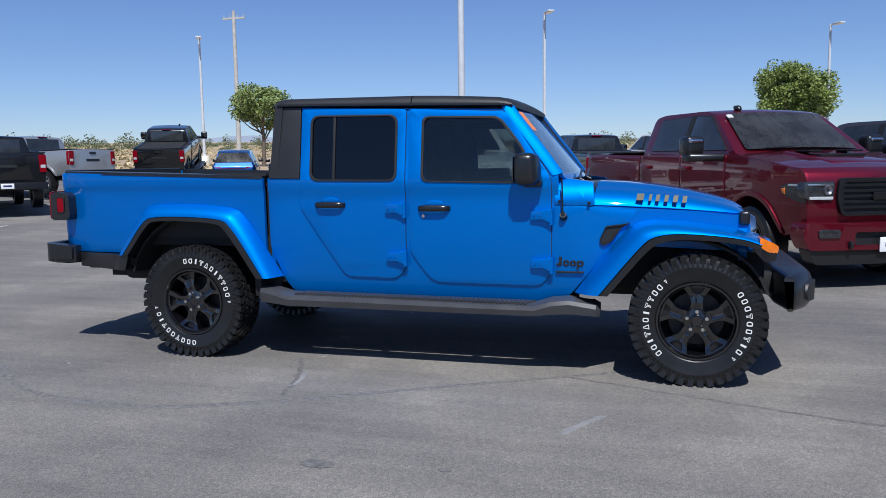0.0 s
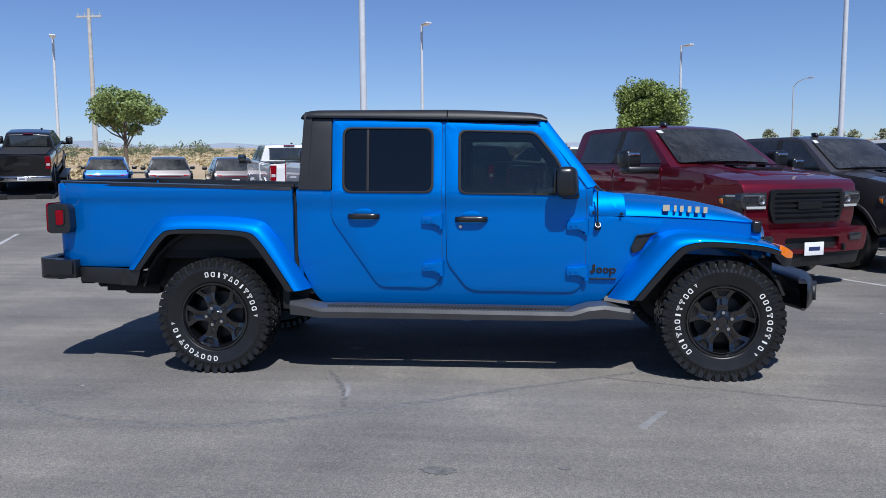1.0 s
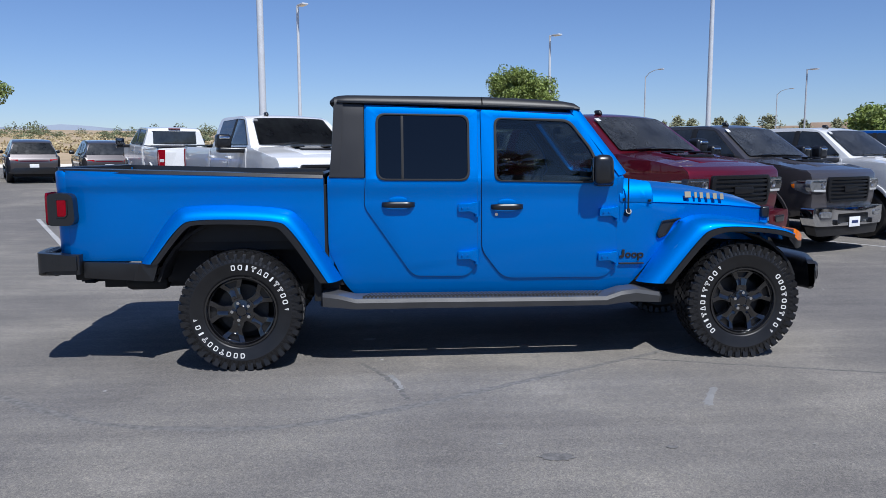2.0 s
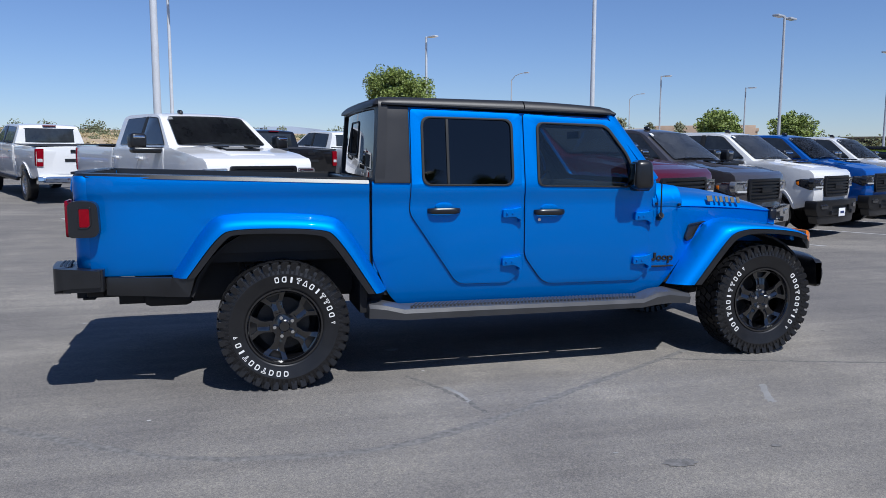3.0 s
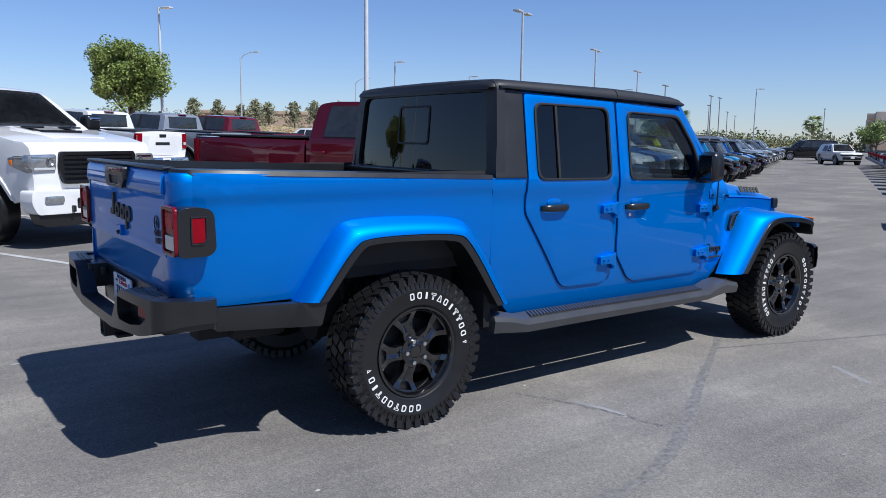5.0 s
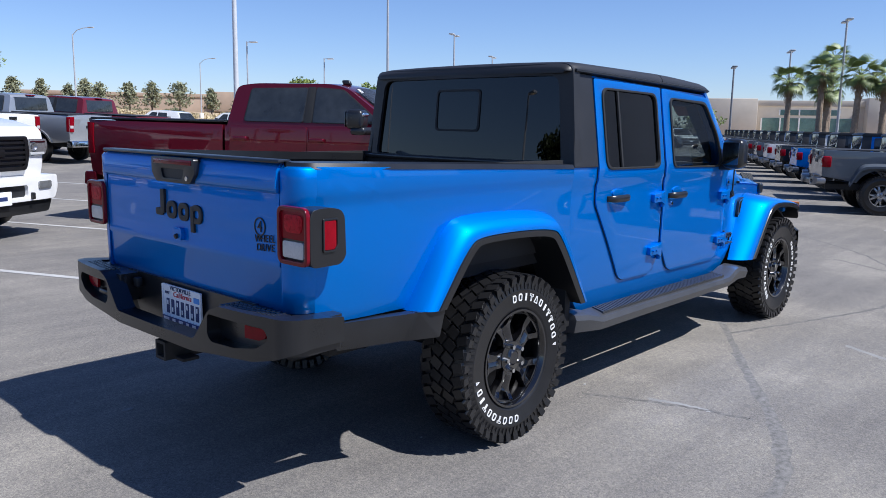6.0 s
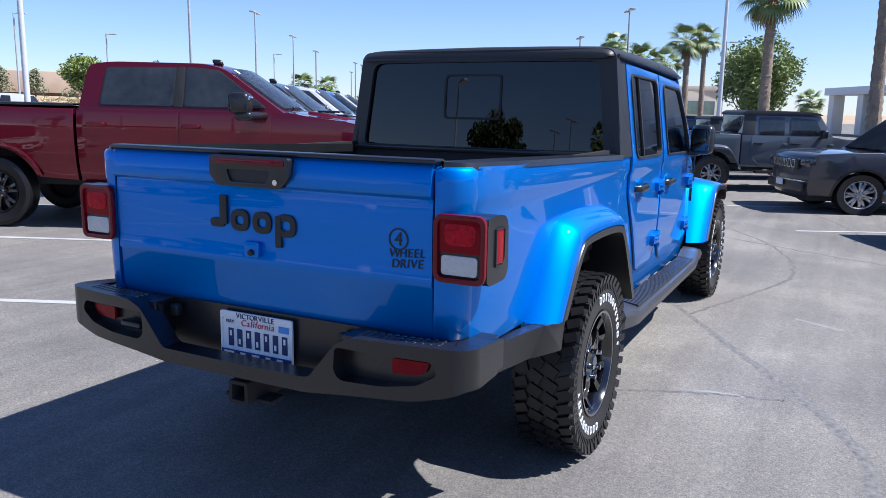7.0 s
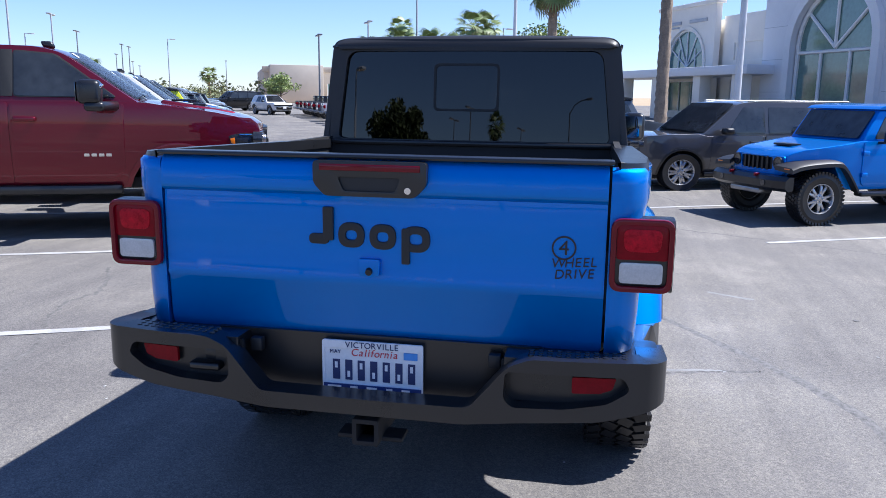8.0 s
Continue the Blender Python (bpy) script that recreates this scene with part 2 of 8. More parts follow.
STRAW = surface("dry grass", (0.46, 0.38, 0.22), 0.95, 0, 0.3, 0.2, 2.0)


# ---- shapes ----
def fillet(pts, r, n=4):
    """A closed outline with its corners rounded; r is one radius, or one for each corner."""
    out, k = [], len(pts)
    for i in range(k):
        p, a, b = Vector(pts[i]), Vector(pts[i - 1]), Vector(pts[(i + 1) % k])
        rad = r[i] if isinstance(r, (list, tuple)) else r
        da, db = (a - p), (b - p)
        la, lb = da.length, db.length
        d = min(rad, la * 0.48, lb * 0.48)
        if d < 1e-4:
            out.append(tuple(p))
            continue
        s, e = p + da / la * d, p + db / lb * d
        for j in range(n + 1):
            q = j / n
            out.append(tuple(s * (1 - q) ** 2 + p * 2 * q * (1 - q) + e * q * q))
    return out


def rect(a0, a1, b0, b1, r=0.02):
    return fillet([(a0, b0), (a1, b0), (a1, b1), (a0, b1)], r)


def chaikin(pts, times=2):
    """An open line, smoothed, its ends kept."""
    pts = [Vector(p) for p in pts]
    for _ in range(times):
        new_pts = [pts[0]]
        for a, b in zip(pts, pts[1:]):
            new_pts += [a * 0.75 + b * 0.25, a * 0.25 + b * 0.75]
        pts = new_pts + [pts[-1]]
    return pts


def cut(bm, axis, values):
    for v in values:
        co, no = Vector((0, 0, 0)), Vector((0, 0, 0))
        co[axis], no[axis] = v, 1
        bmesh.ops.bisect_plane(bm, geom=bm.verts[:] + bm.edges[:] + bm.faces[:], plane_co=co, plane_no=no, dist=1e-5)


def bend(bm, f):
    for v in bm.verts:
        v.co = f(*v.co)


def sheet(outline, holes=(), th=0.02, xs=(), zs=(), ys=(), bev=0.0, seg=2):
    """A flat plate in x and z with holes, its face at y = 0 and its back at y = th, cut along the given planes, its rim bevelled."""
    bm = bmesh.new()
    edges = []
    for loop in (outline, *holes):
        vs = [bm.verts.new((x, 0, z)) for x, z in loop]
        edges += [bm.edges.new((vs[i - 1], vs[i])) for i in range(len(vs))]
    bmesh.ops.triangle_fill(bm, edges=edges, use_beauty=True, normal=(0, -1, 0))
    cut(bm, 0, xs)
    cut(bm, 2, zs)
    ret = bmesh.ops.extrude_face_region(bm, geom=bm.faces[:], use_keep_orig=True)
    for g in ret["geom"]:
        if isinstance(g, bmesh.types.BMVert):
            g.co.y += th
    bmesh.ops.recalc_face_normals(bm, faces=bm.faces)
    if bev:
        rim = [e for e in bm.edges if len(e.link_faces) == 2 and abs(e.verts[0].co.y) < 1e-6 and abs(e.verts[1].co.y) < 1e-6
               and e.link_faces[0].normal.dot(e.link_faces[1].normal) < 0.3]
        bmesh.ops.bevel(bm, geom=rim, offset=bev, segments=seg, affect="EDGES", profile=0.6, clamp_overlap=True)
    cut(bm, 1, ys)
    return bm


def solid(outline, half, xs=(), zs=(), ys=(), bev=0.03, seg=3, f=None):
    """An outline in x and z carried across from y = -half to half, both rims bevelled, then bent by f."""
    bm = sheet(outline, (), 2 * half, xs, zs)
    rim = [e for e in bm.edges if len(e.link_faces) == 2 and abs(e.verts[0].co.y - e.verts[1].co.y) < 1e-6
           and e.link_faces[0].normal.dot(e.link_faces[1].normal) < 0.3 and max(abs(fa.normal.y) for fa in e.link_faces) > 0.9]
    if bev:
        bmesh.ops.bevel(bm, geom=rim, offset=bev, segments=seg, affect="EDGES", profile=0.5, clamp_overlap=True)
    bend(bm, lambda x, y, z: (x, y - half, z))
    cut(bm, 1, ys)
    if f:
        bend(bm, f)
    return bm


def loft(sections, closed=True, caps=True):
    bm = bmesh.new()
    rings = [[bm.verts.new(p) for p in s] for s in sections]
    n = len(rings[0])
    for a, b in zip(rings, rings[1:]):
        for i in range(n if closed else n - 1):
            j = (i + 1) % n
            bm.faces.new((a[i], a[j], b[j], b[i]))
    if caps and closed:
        bm.faces.new(rings[0][::-1])
        bm.faces.new(rings[-1])
    return bm


def add_box(bm, x0, x1, y0, y1, z0, z1, bev=0.0, seg=2, m=None):
    r = bmesh.ops.create_cube(bm, size=1, matrix=Matrix.Translation(((x0 + x1) / 2, (y0 + y1) / 2, (z0 + z1) / 2)) @ Matrix.Diagonal((abs(x1 - x0), abs(y1 - y0), abs(z1 - z0), 1)))
    vs = r["verts"]
    if bev:
        es = list({e for v in vs for e in v.link_edges})
        out = bmesh.ops.bevel(bm, geom=es, offset=bev, segments=seg, affect="EDGES", profile=0.5, clamp_overlap=True)
        vs = out["verts"]
    if m:
        bmesh.ops.transform(bm, matrix=m, verts=list(set(vs)))
    return bm


def box(x0, x1, y0, y1, z0, z1, bev=0.0, seg=2):
    return add_box(bmesh.new(), x0, x1, y0, y1, z0, z1, bev, seg)


def add_rod(bm, a, b, r0, r1=None, seg=10):
    a, b = Vector(a), Vector(b)
    r1 = r0 if r1 is None else r1
    way = b - a
    m = Matrix.Translation((a + b) / 2) @ way.to_track_quat("Z", "Y").to_matrix().to_4x4()
    bmesh.ops.create_cone(bm, cap_ends=True, segments=seg, radius1=r0, radius2=r1, depth=way.length, matrix=m)
    return bm


def rod(a, b, r0, r1=None, seg=10):
    return add_rod(bmesh.new(), a, b, r0, r1, seg)


def turned(profile, seg=48):
    """A profile of (radius, y) turned about the y axis."""
    bm = bmesh.new()
    rings = []
    for k in range(seg):
        a = 2 * math.pi * k / seg
        rings.append([bm.verts.new((r * math.cos(a), y, r * math.sin(a))) for r, y in profile])
    for k in range(seg):
        p, q = rings[k], rings[(k + 1) % seg]
        for i in range(len(profile) - 1):
            bm.faces.new((p[i], p[i + 1], q[i + 1], q[i]))
    bmesh.ops.remove_doubles(bm, verts=bm.verts, dist=1e-5)
    return bm


def ribbon(pts, wide, z, thick=0.002, slope=0.0):
    """A low strip along a line on the ground."""
    bm = bmesh.new()
    pts = [Vector((*p, 0)) for p in pts]
    secs = []
    for i, p in enumerate(pts):
        d = (pts[min(i + 1, len(pts) - 1)] - pts[max(i - 1, 0)]).normalized()
        n = Vector((-d.y, d.x, 0))
        w = (wide[i] if isinstance(wide, (list, tuple)) else wide) / 2
        secs.append([p + n * w + Vector((0, 0, z)), p - n * w + Vector((0, 0, z)), p - n * (w + slope) + Vector((0, 0, z - thick)), p + n * (w + slope) + Vector((0, 0, z - thick))])
    bm.free()
    return loft(secs)


def mesh_of(name, bm, mat, angle=38):
    bmesh.ops.recalc_face_normals(bm, faces=bm.faces)
    limit = radians(angle)
    for f in bm.faces:
        f.smooth = True
    for e in bm.edges:
        e.smooth = len(e.link_faces) == 2 and e.calc_face_angle(0) < limit
    me = bpy.data.meshes.new(name)
    bm.to_mesh(me)
    bm.free()
    me.materials.append(mat)
    return me


def part(name, bm, mat, parent, label="", angle=38):
    ob = new(name, mesh_of(name, bm, mat, angle))
    ob.parent = parent
    if label:
        ob["label"] = label
    return ob


def same_part(name, me, parent, m):
    ob = new(name, me)
    ob.parent = parent
    ob.matrix_basis = m
    return ob


def root(name, label, category, group="", kind="", m=None):
    ob = new(name)
    ob.empty_display_size = 0.2
    tagged(ob, label, category, group, kind)
    if m is not None:
        ob.matrix_basis = m
    return ob


def thing(name, bm, mat, label, category, group="", kind="", angle=38):
    return tagged(new(name, mesh_of(name, bm, mat, angle)), label, category, group, kind)


def lettering(text, size, m, mat, parent, name="lettering", depth=0.001, shear=0.0):
    c = bpy.data.curves.new(name, "FONT")
    c.body, c.size, c.extrude, c.align_x, c.shear = text, size, depth, "CENTER", shear
    tmp = bpy.data.objects.new(name, c)
    scene.collection.objects.link(tmp)
    me = bpy.data.meshes.new_from_object(tmp.evaluated_get(bpy.context.evaluated_depsgraph_get()))
    bpy.data.objects.remove(tmp)
    me.materials.clear()
    me.materials.append(mat)
    ob = new(name, me)
    ob.parent = parent
    ob.matrix_basis = m
    return ob


def repaint(thing_ob, swaps):
    """Gives a copy other paint, without touching the meshes that it shares."""
    for o in (thing_ob, *thing_ob.children_recursive):
        for slot in o.material_slots:
            for old, fresh in swaps:
                if slot.material == old:
                    slot.link = "OBJECT"
                    slot.material = fresh
    return thing_ob

# ---- wheels ----
def wheel_meshes(R, rim, width, tread, spokes, rim_mat, letters, seg=56):
    """Meshes of one wheel about the y axis, its face towards -y: a dictionary of name: mesh."""
    h = width / 2
    out = {}
    prof = [(rim * 0.93, h * 0.80), (rim * 1.02, h * 0.86), (rim * 1.08, h * 0.95), (rim * 1.10, h * 0.965), (rim * 1.13, h * 0.965), (rim * 1.15, h * 0.985), (rim * 1.40, h * 0.985), (rim * 1.42, h * 1.005), (rim * 1.45, h * 1.005), (rim * 1.47, h * 0.985), (R * 0.90, h * 0.965), (R * 0.955, h * 0.90), (R * 0.968, h * 0.72), (R * 0.972, 0)]
    prof = prof + [(r, -y) for r, y in prof[-2::-1]]
    prof = [(r, -y) for r, y in prof]
    out["tyre"] = mesh_of("tyre", turned(prof, seg), RUBBER)
    if tread:
        bm = bmesh.new()
        n = 42
        for k in range(n):
            a = 2 * math.pi * k / n
            for row, (y0, wy, off, tw) in enumerate(((-0.093, 0.055, 0.0, 0.35), (-0.032, 0.058, 0.5, -0.5), (0.032, 0.058, 0.0, -0.5), (0.093, 0.055, 0.5, 0.35))):
                b = a + off * 2 * math.pi / n
                arc = 2 * math.pi * R / n * (0.66 if row in (0, 3) else 0.74)
                m = Matrix.Rotation(-b, 4, "Y") @ Matrix.Translation((R - 0.009, y0 * width / 0.25, 0)) @ Matrix.Rotation(tw, 4, "X")
                add_box(bm, -0.014, 0.009, -wy / 2, wy / 2, -arc / 2, arc / 2, 0, m=m)
            for s in (-1, 1):
                # shoulder lugs that run down the sidewall
                long = 0.055 if k % 2 else 0.036
                m = Matrix.Rotation(-a, 4, "Y") @ Matrix.Translation((R - 0.012, s * h * 0.985, 0)) @ Matrix.Rotation(s * 0.22, 4, "Z")
                add_box(bm, -long, 0.008, -0.008, 0.008, -0.017, 0.017, 0, m=m)
        out["tread"] = mesh_of("tread", bm, RUBBER)
    # barrel and rim lip
    lip = [(rim * 0.90, h * 0.75), (rim * 0.90, -h * 0.40), (rim * 0.93, -h * 0.78), (rim * 0.985, -h * 0.95), (rim * 1.03, -h * 0.955), (rim * 1.03, -h * 0.84), (rim * 0.97, h * 0.8), (rim * 0.90, h * 0.75)]
    out["rim"] = mesh_of("rim", turned(lip, seg), rim_mat)
    bm = bmesh.new()
    yf = -h * 0.72
    broad = letters
    if broad:
        # a wide spoke that opens towards the rim round a small pocket
        k2 = rim / 0.232
        side = [(0.034, 0.050), (0.037, 0.085), (0.033, 0.118), (0.043, 0.150), (0.070, 0.188), (0.090, 0.216), (0.088, 0.226)]
        line = [(x * k2, z * k2) for x, z in side] + [(-x * k2, z * k2) for x, z in side[::-1]]
        pocket = fillet([(-0.046 * k2, 0.207 * k2), (0.046 * k2, 0.207 * k2), (0.022 * k2, 0.166 * k2), (-0.022 * k2, 0.166 * k2)], 0.008, 3)
        bm.free()
        bm = sheet(fillet(line, 0.008, 3), [pocket], 0.042, (-0.045, -0.02, 0, 0.02, 0.045), (0.08, 0.11, 0.135, 0.16, 0.19, 0.21), (), 0.009, 3)
        bend(bm, lambda x, y, z: (x, yf + 0.002 + y + float(np.interp(z / k2, (0.05, 0.11, 0.165, 0.20, 0.226), (0.006, 0.004, 0.013, -0.004, -0.012))) + 0.010 * max(0.0, 1 - abs(x) / 0.02) * (0.09 < z < 0.16), z))
        part_pocket = sheet(pocket, (), 0.004)
        bend(part_pocket, lambda x, y, z: (x, yf + 0.030 + y, z))
        out["spoke_pocket"] = mesh_of("spoke_pocket", part_pocket, LAMPBLACK)
    else:
        for k in range(spokes):
            a = 2 * math.pi * k / spokes + math.pi / 2
            for s in (-1, 1):
                # a forked spoke: two arms that part towards the rim
                da = s * 1.24 / spokes
                secs = []
                for q, r, w, yy in ((0, rim * 0.16, 0.030, yf + 0.006), (0.35, rim * 0.42, 0.026, yf - 0.004), (0.8, rim * 0.80, 0.020, yf - 0.002), (1, rim * 0.955, 0.026, yf + 0.014)):
                    ang = a + da * (0.45 + 0.55 * q)
                    c, t = Vector((math.cos(ang), 0, math.sin(ang))), Vector((-math.sin(ang), 0, math.cos(ang)))
                    o = c * r
                    k2 = rim / 0.22
                    secs.append([o + t * w * 0.62 * k2 + Vector((0, yy, 0)), o + t * w * k2 + Vector((0, yy + 0.012, 0)), o + t * w * k2 + Vector((0, yy + 0.05, 0)),
                                 o - t * w * k2 + Vector((0, yy + 0.05, 0)), o - t * w * k2 + Vector((0, yy + 0.012, 0)), o - t * w * 0.62 * k2 + Vector((0, yy, 0))])
                b2 = loft(secs)
                tmp = bpy.data.meshes.new("spoke")
                b2.to_mesh(tmp)
                b2.free()
                bm.from_mesh(tmp)
                bpy.data.meshes.remove(tmp)
    out["spoke" if broad else "spokes"] = mesh_of("spoke", bm, rim_mat, 45 if broad else 30)
    out["hub"] = mesh_of("hub", turned([(0, yf - 0.012), (rim * 0.13, yf - 0.012), (rim * 0.155, yf - 0.004), (rim * 0.20, yf), (rim * 0.33, yf + 0.004), (rim * 0.36, yf + 0.03), (rim * 0.30, h * 0.3), (0, h * 0.3)], 32), rim_mat)
    out["brake_disc"] = mesh_of("brake_disc", turned([(0.0, h * 0.05), (rim * 0.72, h * 0.05), (rim * 0.72, h * 0.18), (0.0, h * 0.18)], 32), BRAKE)
    out["wheel_back"] = mesh_of("wheel_back", turned([(0.0, h * 0.55), (rim * 0.91, h * 0.55), (rim * 0.91, h * 0.62), (0.0, h * 0.62)], 24), UNDER)
    bm = bmesh.new()
    nuts = 5 if spokes == 5 else 6
    for k in range(1 if broad else nuts):
        a = 2 * math.pi * k / nuts + math.pi / 2
        c = Vector((math.cos(a) * rim * 0.26, 0, math.sin(a) * rim * 0.26))
        add_rod(bm, c + Vector((0, yf + 0.01, 0)), c + Vector((0, yf - 0.026, 0)), 0.0130 * rim / 0.22, 0.0105 * rim / 0.22, 8)
    out["lug_nut" if broad else "lug_nuts"] = mesh_of("lug_nut", bm, CHROME)
    if letters:
        # raised white marks of the sidewall: small plain outlines of several shapes
        for i, line in enumerate(([(-0.017, -0.011), (0.017, -0.011), (0.017, 0.004), (0.010, 0.011), (-0.010, 0.011), (-0.017, 0.004)],
                                  [(-0.017, -0.010), (0.017, -0.010), (0.017, 0.010), (-0.017, 0.010)],
                                  [(-0.017, -0.0048), (0.017, -0.0048), (0.017, 0.0048), (-0.017, 0.0048)],
                                  [(-0.017, -0.012), (0.017, -0.0035), (0.017, 0.0035), (-0.017, 0.012)],
                                  [(0.017, -0.012), (0.006, -0.012), (0.006, -0.004), (-0.017, -0.004), (-0.017, 0.004), (0.006, 0.004), (0.006, 0.012), (0.017, 0.012)])):
            inner = [[(x * 0.66, z * 0.56) for x, z in fillet(line, 0.006, 3)]] if i in (0, 1) else [] if i == 2 else [[(-0.0125, -0.0068), (0.0125, -0.0012), (0.0125, 0.0012), (-0.0125, 0.0068)]] if i == 3 else [[(0.0142, -0.0092), (0.0088, -0.0092), (0.0088, -0.0014), (-0.0142, -0.0014), (-0.0142, 0.0014), (0.0088, 0.0014), (0.0088, 0.0092), (0.0142, 0.0092)]]
            out["sidewall_mark_%d" % i] = mesh_of("sidewall_mark", sheet(fillet(line, 0.007 if i < 2 else 0.002, 3), inner, 0.006), LETTER)
        bm = sheet([(-0.013, -0.008), (0.013, 0.0), (-0.013, 0.008)], [[(-0.009, -0.0038), (0.003, 0.0), (-0.009, 0.0038)]], 0.006)
        out["sidewall_arrow"] = mesh_of("sidewall_mark", bm, LETTER)
        # short ribs round the shoulder
        bm = bmesh.new()
        for k in range(76):
            m = Matrix.Rotation(-2 * math.pi * k / 76, 4, "Y") @ Matrix.Translation((R * 0.868, -h * 0.978, 0)) @ Matrix.Rotation(0.06, 4, "Z")
            add_box(bm, -0.015, 0.015, -0.004, 0.004, -0.0062, 0.0062, 0, m=m)
        out["shoulder_ribs"] = mesh_of("shoulder_ribs", bm, RUBBER)
    return out


def wheel(parent, meshes, x, y, z, face, turn=0.0):
    """Hangs a wheel on a vehicle; face is -1 or 1, the side that it faces."""
    w = new("wheel")
    w.empty_display_size = 0.1
    w.parent = parent
    w.matrix_basis = pose(x, y, z, 0, 0, 0 if face < 0 else 180) @ pose(0, 0, 0, 0, turn, 0)
    for name, me in meshes.items():
        if name in ("spoke", "spoke_pocket", "lug_nut"):
            for i in range(5):
                same_part(name, me, w, Matrix.Rotation(2 * math.pi * i / 5, 4, "Y"))
        elif name.startswith("sidewall"):
            continue
        else:
            ob = new(name, me)
            ob.parent = w
            if name in ("shoulder_ribs", "lug_nuts"):
                tagged(ob, kind="stuff")
    if "sidewall_arrow" in meshes:
        rows = ((math.pi - 0.75, 0.15, (0, 1, 4, 4, 2, 1, 3, 4, 2, 0, 1)), (-0.62, 0.155, (1, 2, 4, 1, 0, 4, 0, 1, 0)))
        for a0, step, kinds in rows:
            for i, k in enumerate(kinds):
                same_part("sidewall_mark", meshes["sidewall_mark_%d" % k], w, Matrix.Rotation(-(a0 + step * i), 4, "Y") @ Matrix.Translation((0.300, -0.1285, 0)) @ Matrix.Diagonal((1.06, 1, 1.30, 1)))
            same_part("sidewall_mark", meshes["sidewall_arrow"], w, Matrix.Rotation(-(a0 - 0.17), 4, "Y") @ Matrix.Translation((0.302, -0.1285, 0)) @ Matrix.Rotation(math.pi, 4, "Y"))
    return w


# ---- the blue pickup ----
def side_map(s, wide, off=0.0):
    return lambda x, y, z: (x, s * (wide(x, z) + off - y), z)


def cab_wide(x, z):
    """Half width of the cab at a height."""
    if z > 1.28:
        return 0.812 - 0.072 * (z - 1.28) / 0.52
    return 0.812 - 0.009 * min(1, max(0, (1.215 - z) / 0.03)) - 0.030 * max(0.0, (1.0 - z) / 0.5) ** 2


def bed_wide(x, z):
    w = 0.822 + 0.012 * min(1, max(0, (z - 1.20) / 0.05)) - 0.02 * max(0.0, (1.0 - z) / 0.3) ** 2
    return w - 0.03 * max(0.0, (-2.6 - x) / 0.3) ** 2


def nose_wide(x, z):
    return 0.805 - 0.205 * min(1, max(0, (x - 1.0) / 1.08))


def flare(parent, s, O, L, I, wide, reach, name):
    """An arch over a wheel: a painted band from the body to its lip, and a black lip."""
    O, L, I = chaikin(O, 3), chaikin(L, 3), chaikin(I, 3)
    body, lip = [], []
    for o, l, i in zip(O, L, I):
        w = wide(o.x, o.y) - 0.01
        pts = [(o.x, w, o.y)]
        for q in (0.06, 0.16, 0.32, 0.55, 0.8, 1.0):
            p = o.lerp(l, q)
            pts.append((p.x, w + 0.012 + (reach - w - 0.012) * (1 - (1 - q) ** 2.4), p.y))
        pts.append((l.x, reach - 0.03, l.y))
        pts.append((l.x * 0.4 + o.x * 0.6, w - 0.01, l.y * 0.4 + o.y * 0.6))
        body.append([(x, s * y, z) for x, y, z in pts])
        q = [(l.x, reach - 0.008, l.y), (l.x * 0.8 + i.x * 0.2, reach + 0.004, l.y * 0.8 + i.y * 0.2), (i.x, reach + 0.004, i.y), (i.x, reach - 0.012, i.y), (i.x * 1.0, w - 0.10, i.y), (l.x, w - 0.10, l.y)]
        lip.append([(x, s * y, z) for x, y, z in q])
    f = part(name, loft(body), BLUE, parent, "", 50)
    part("flare_lip", loft(lip), TRIM, f, "black plastic arch lip", 40)
    return f


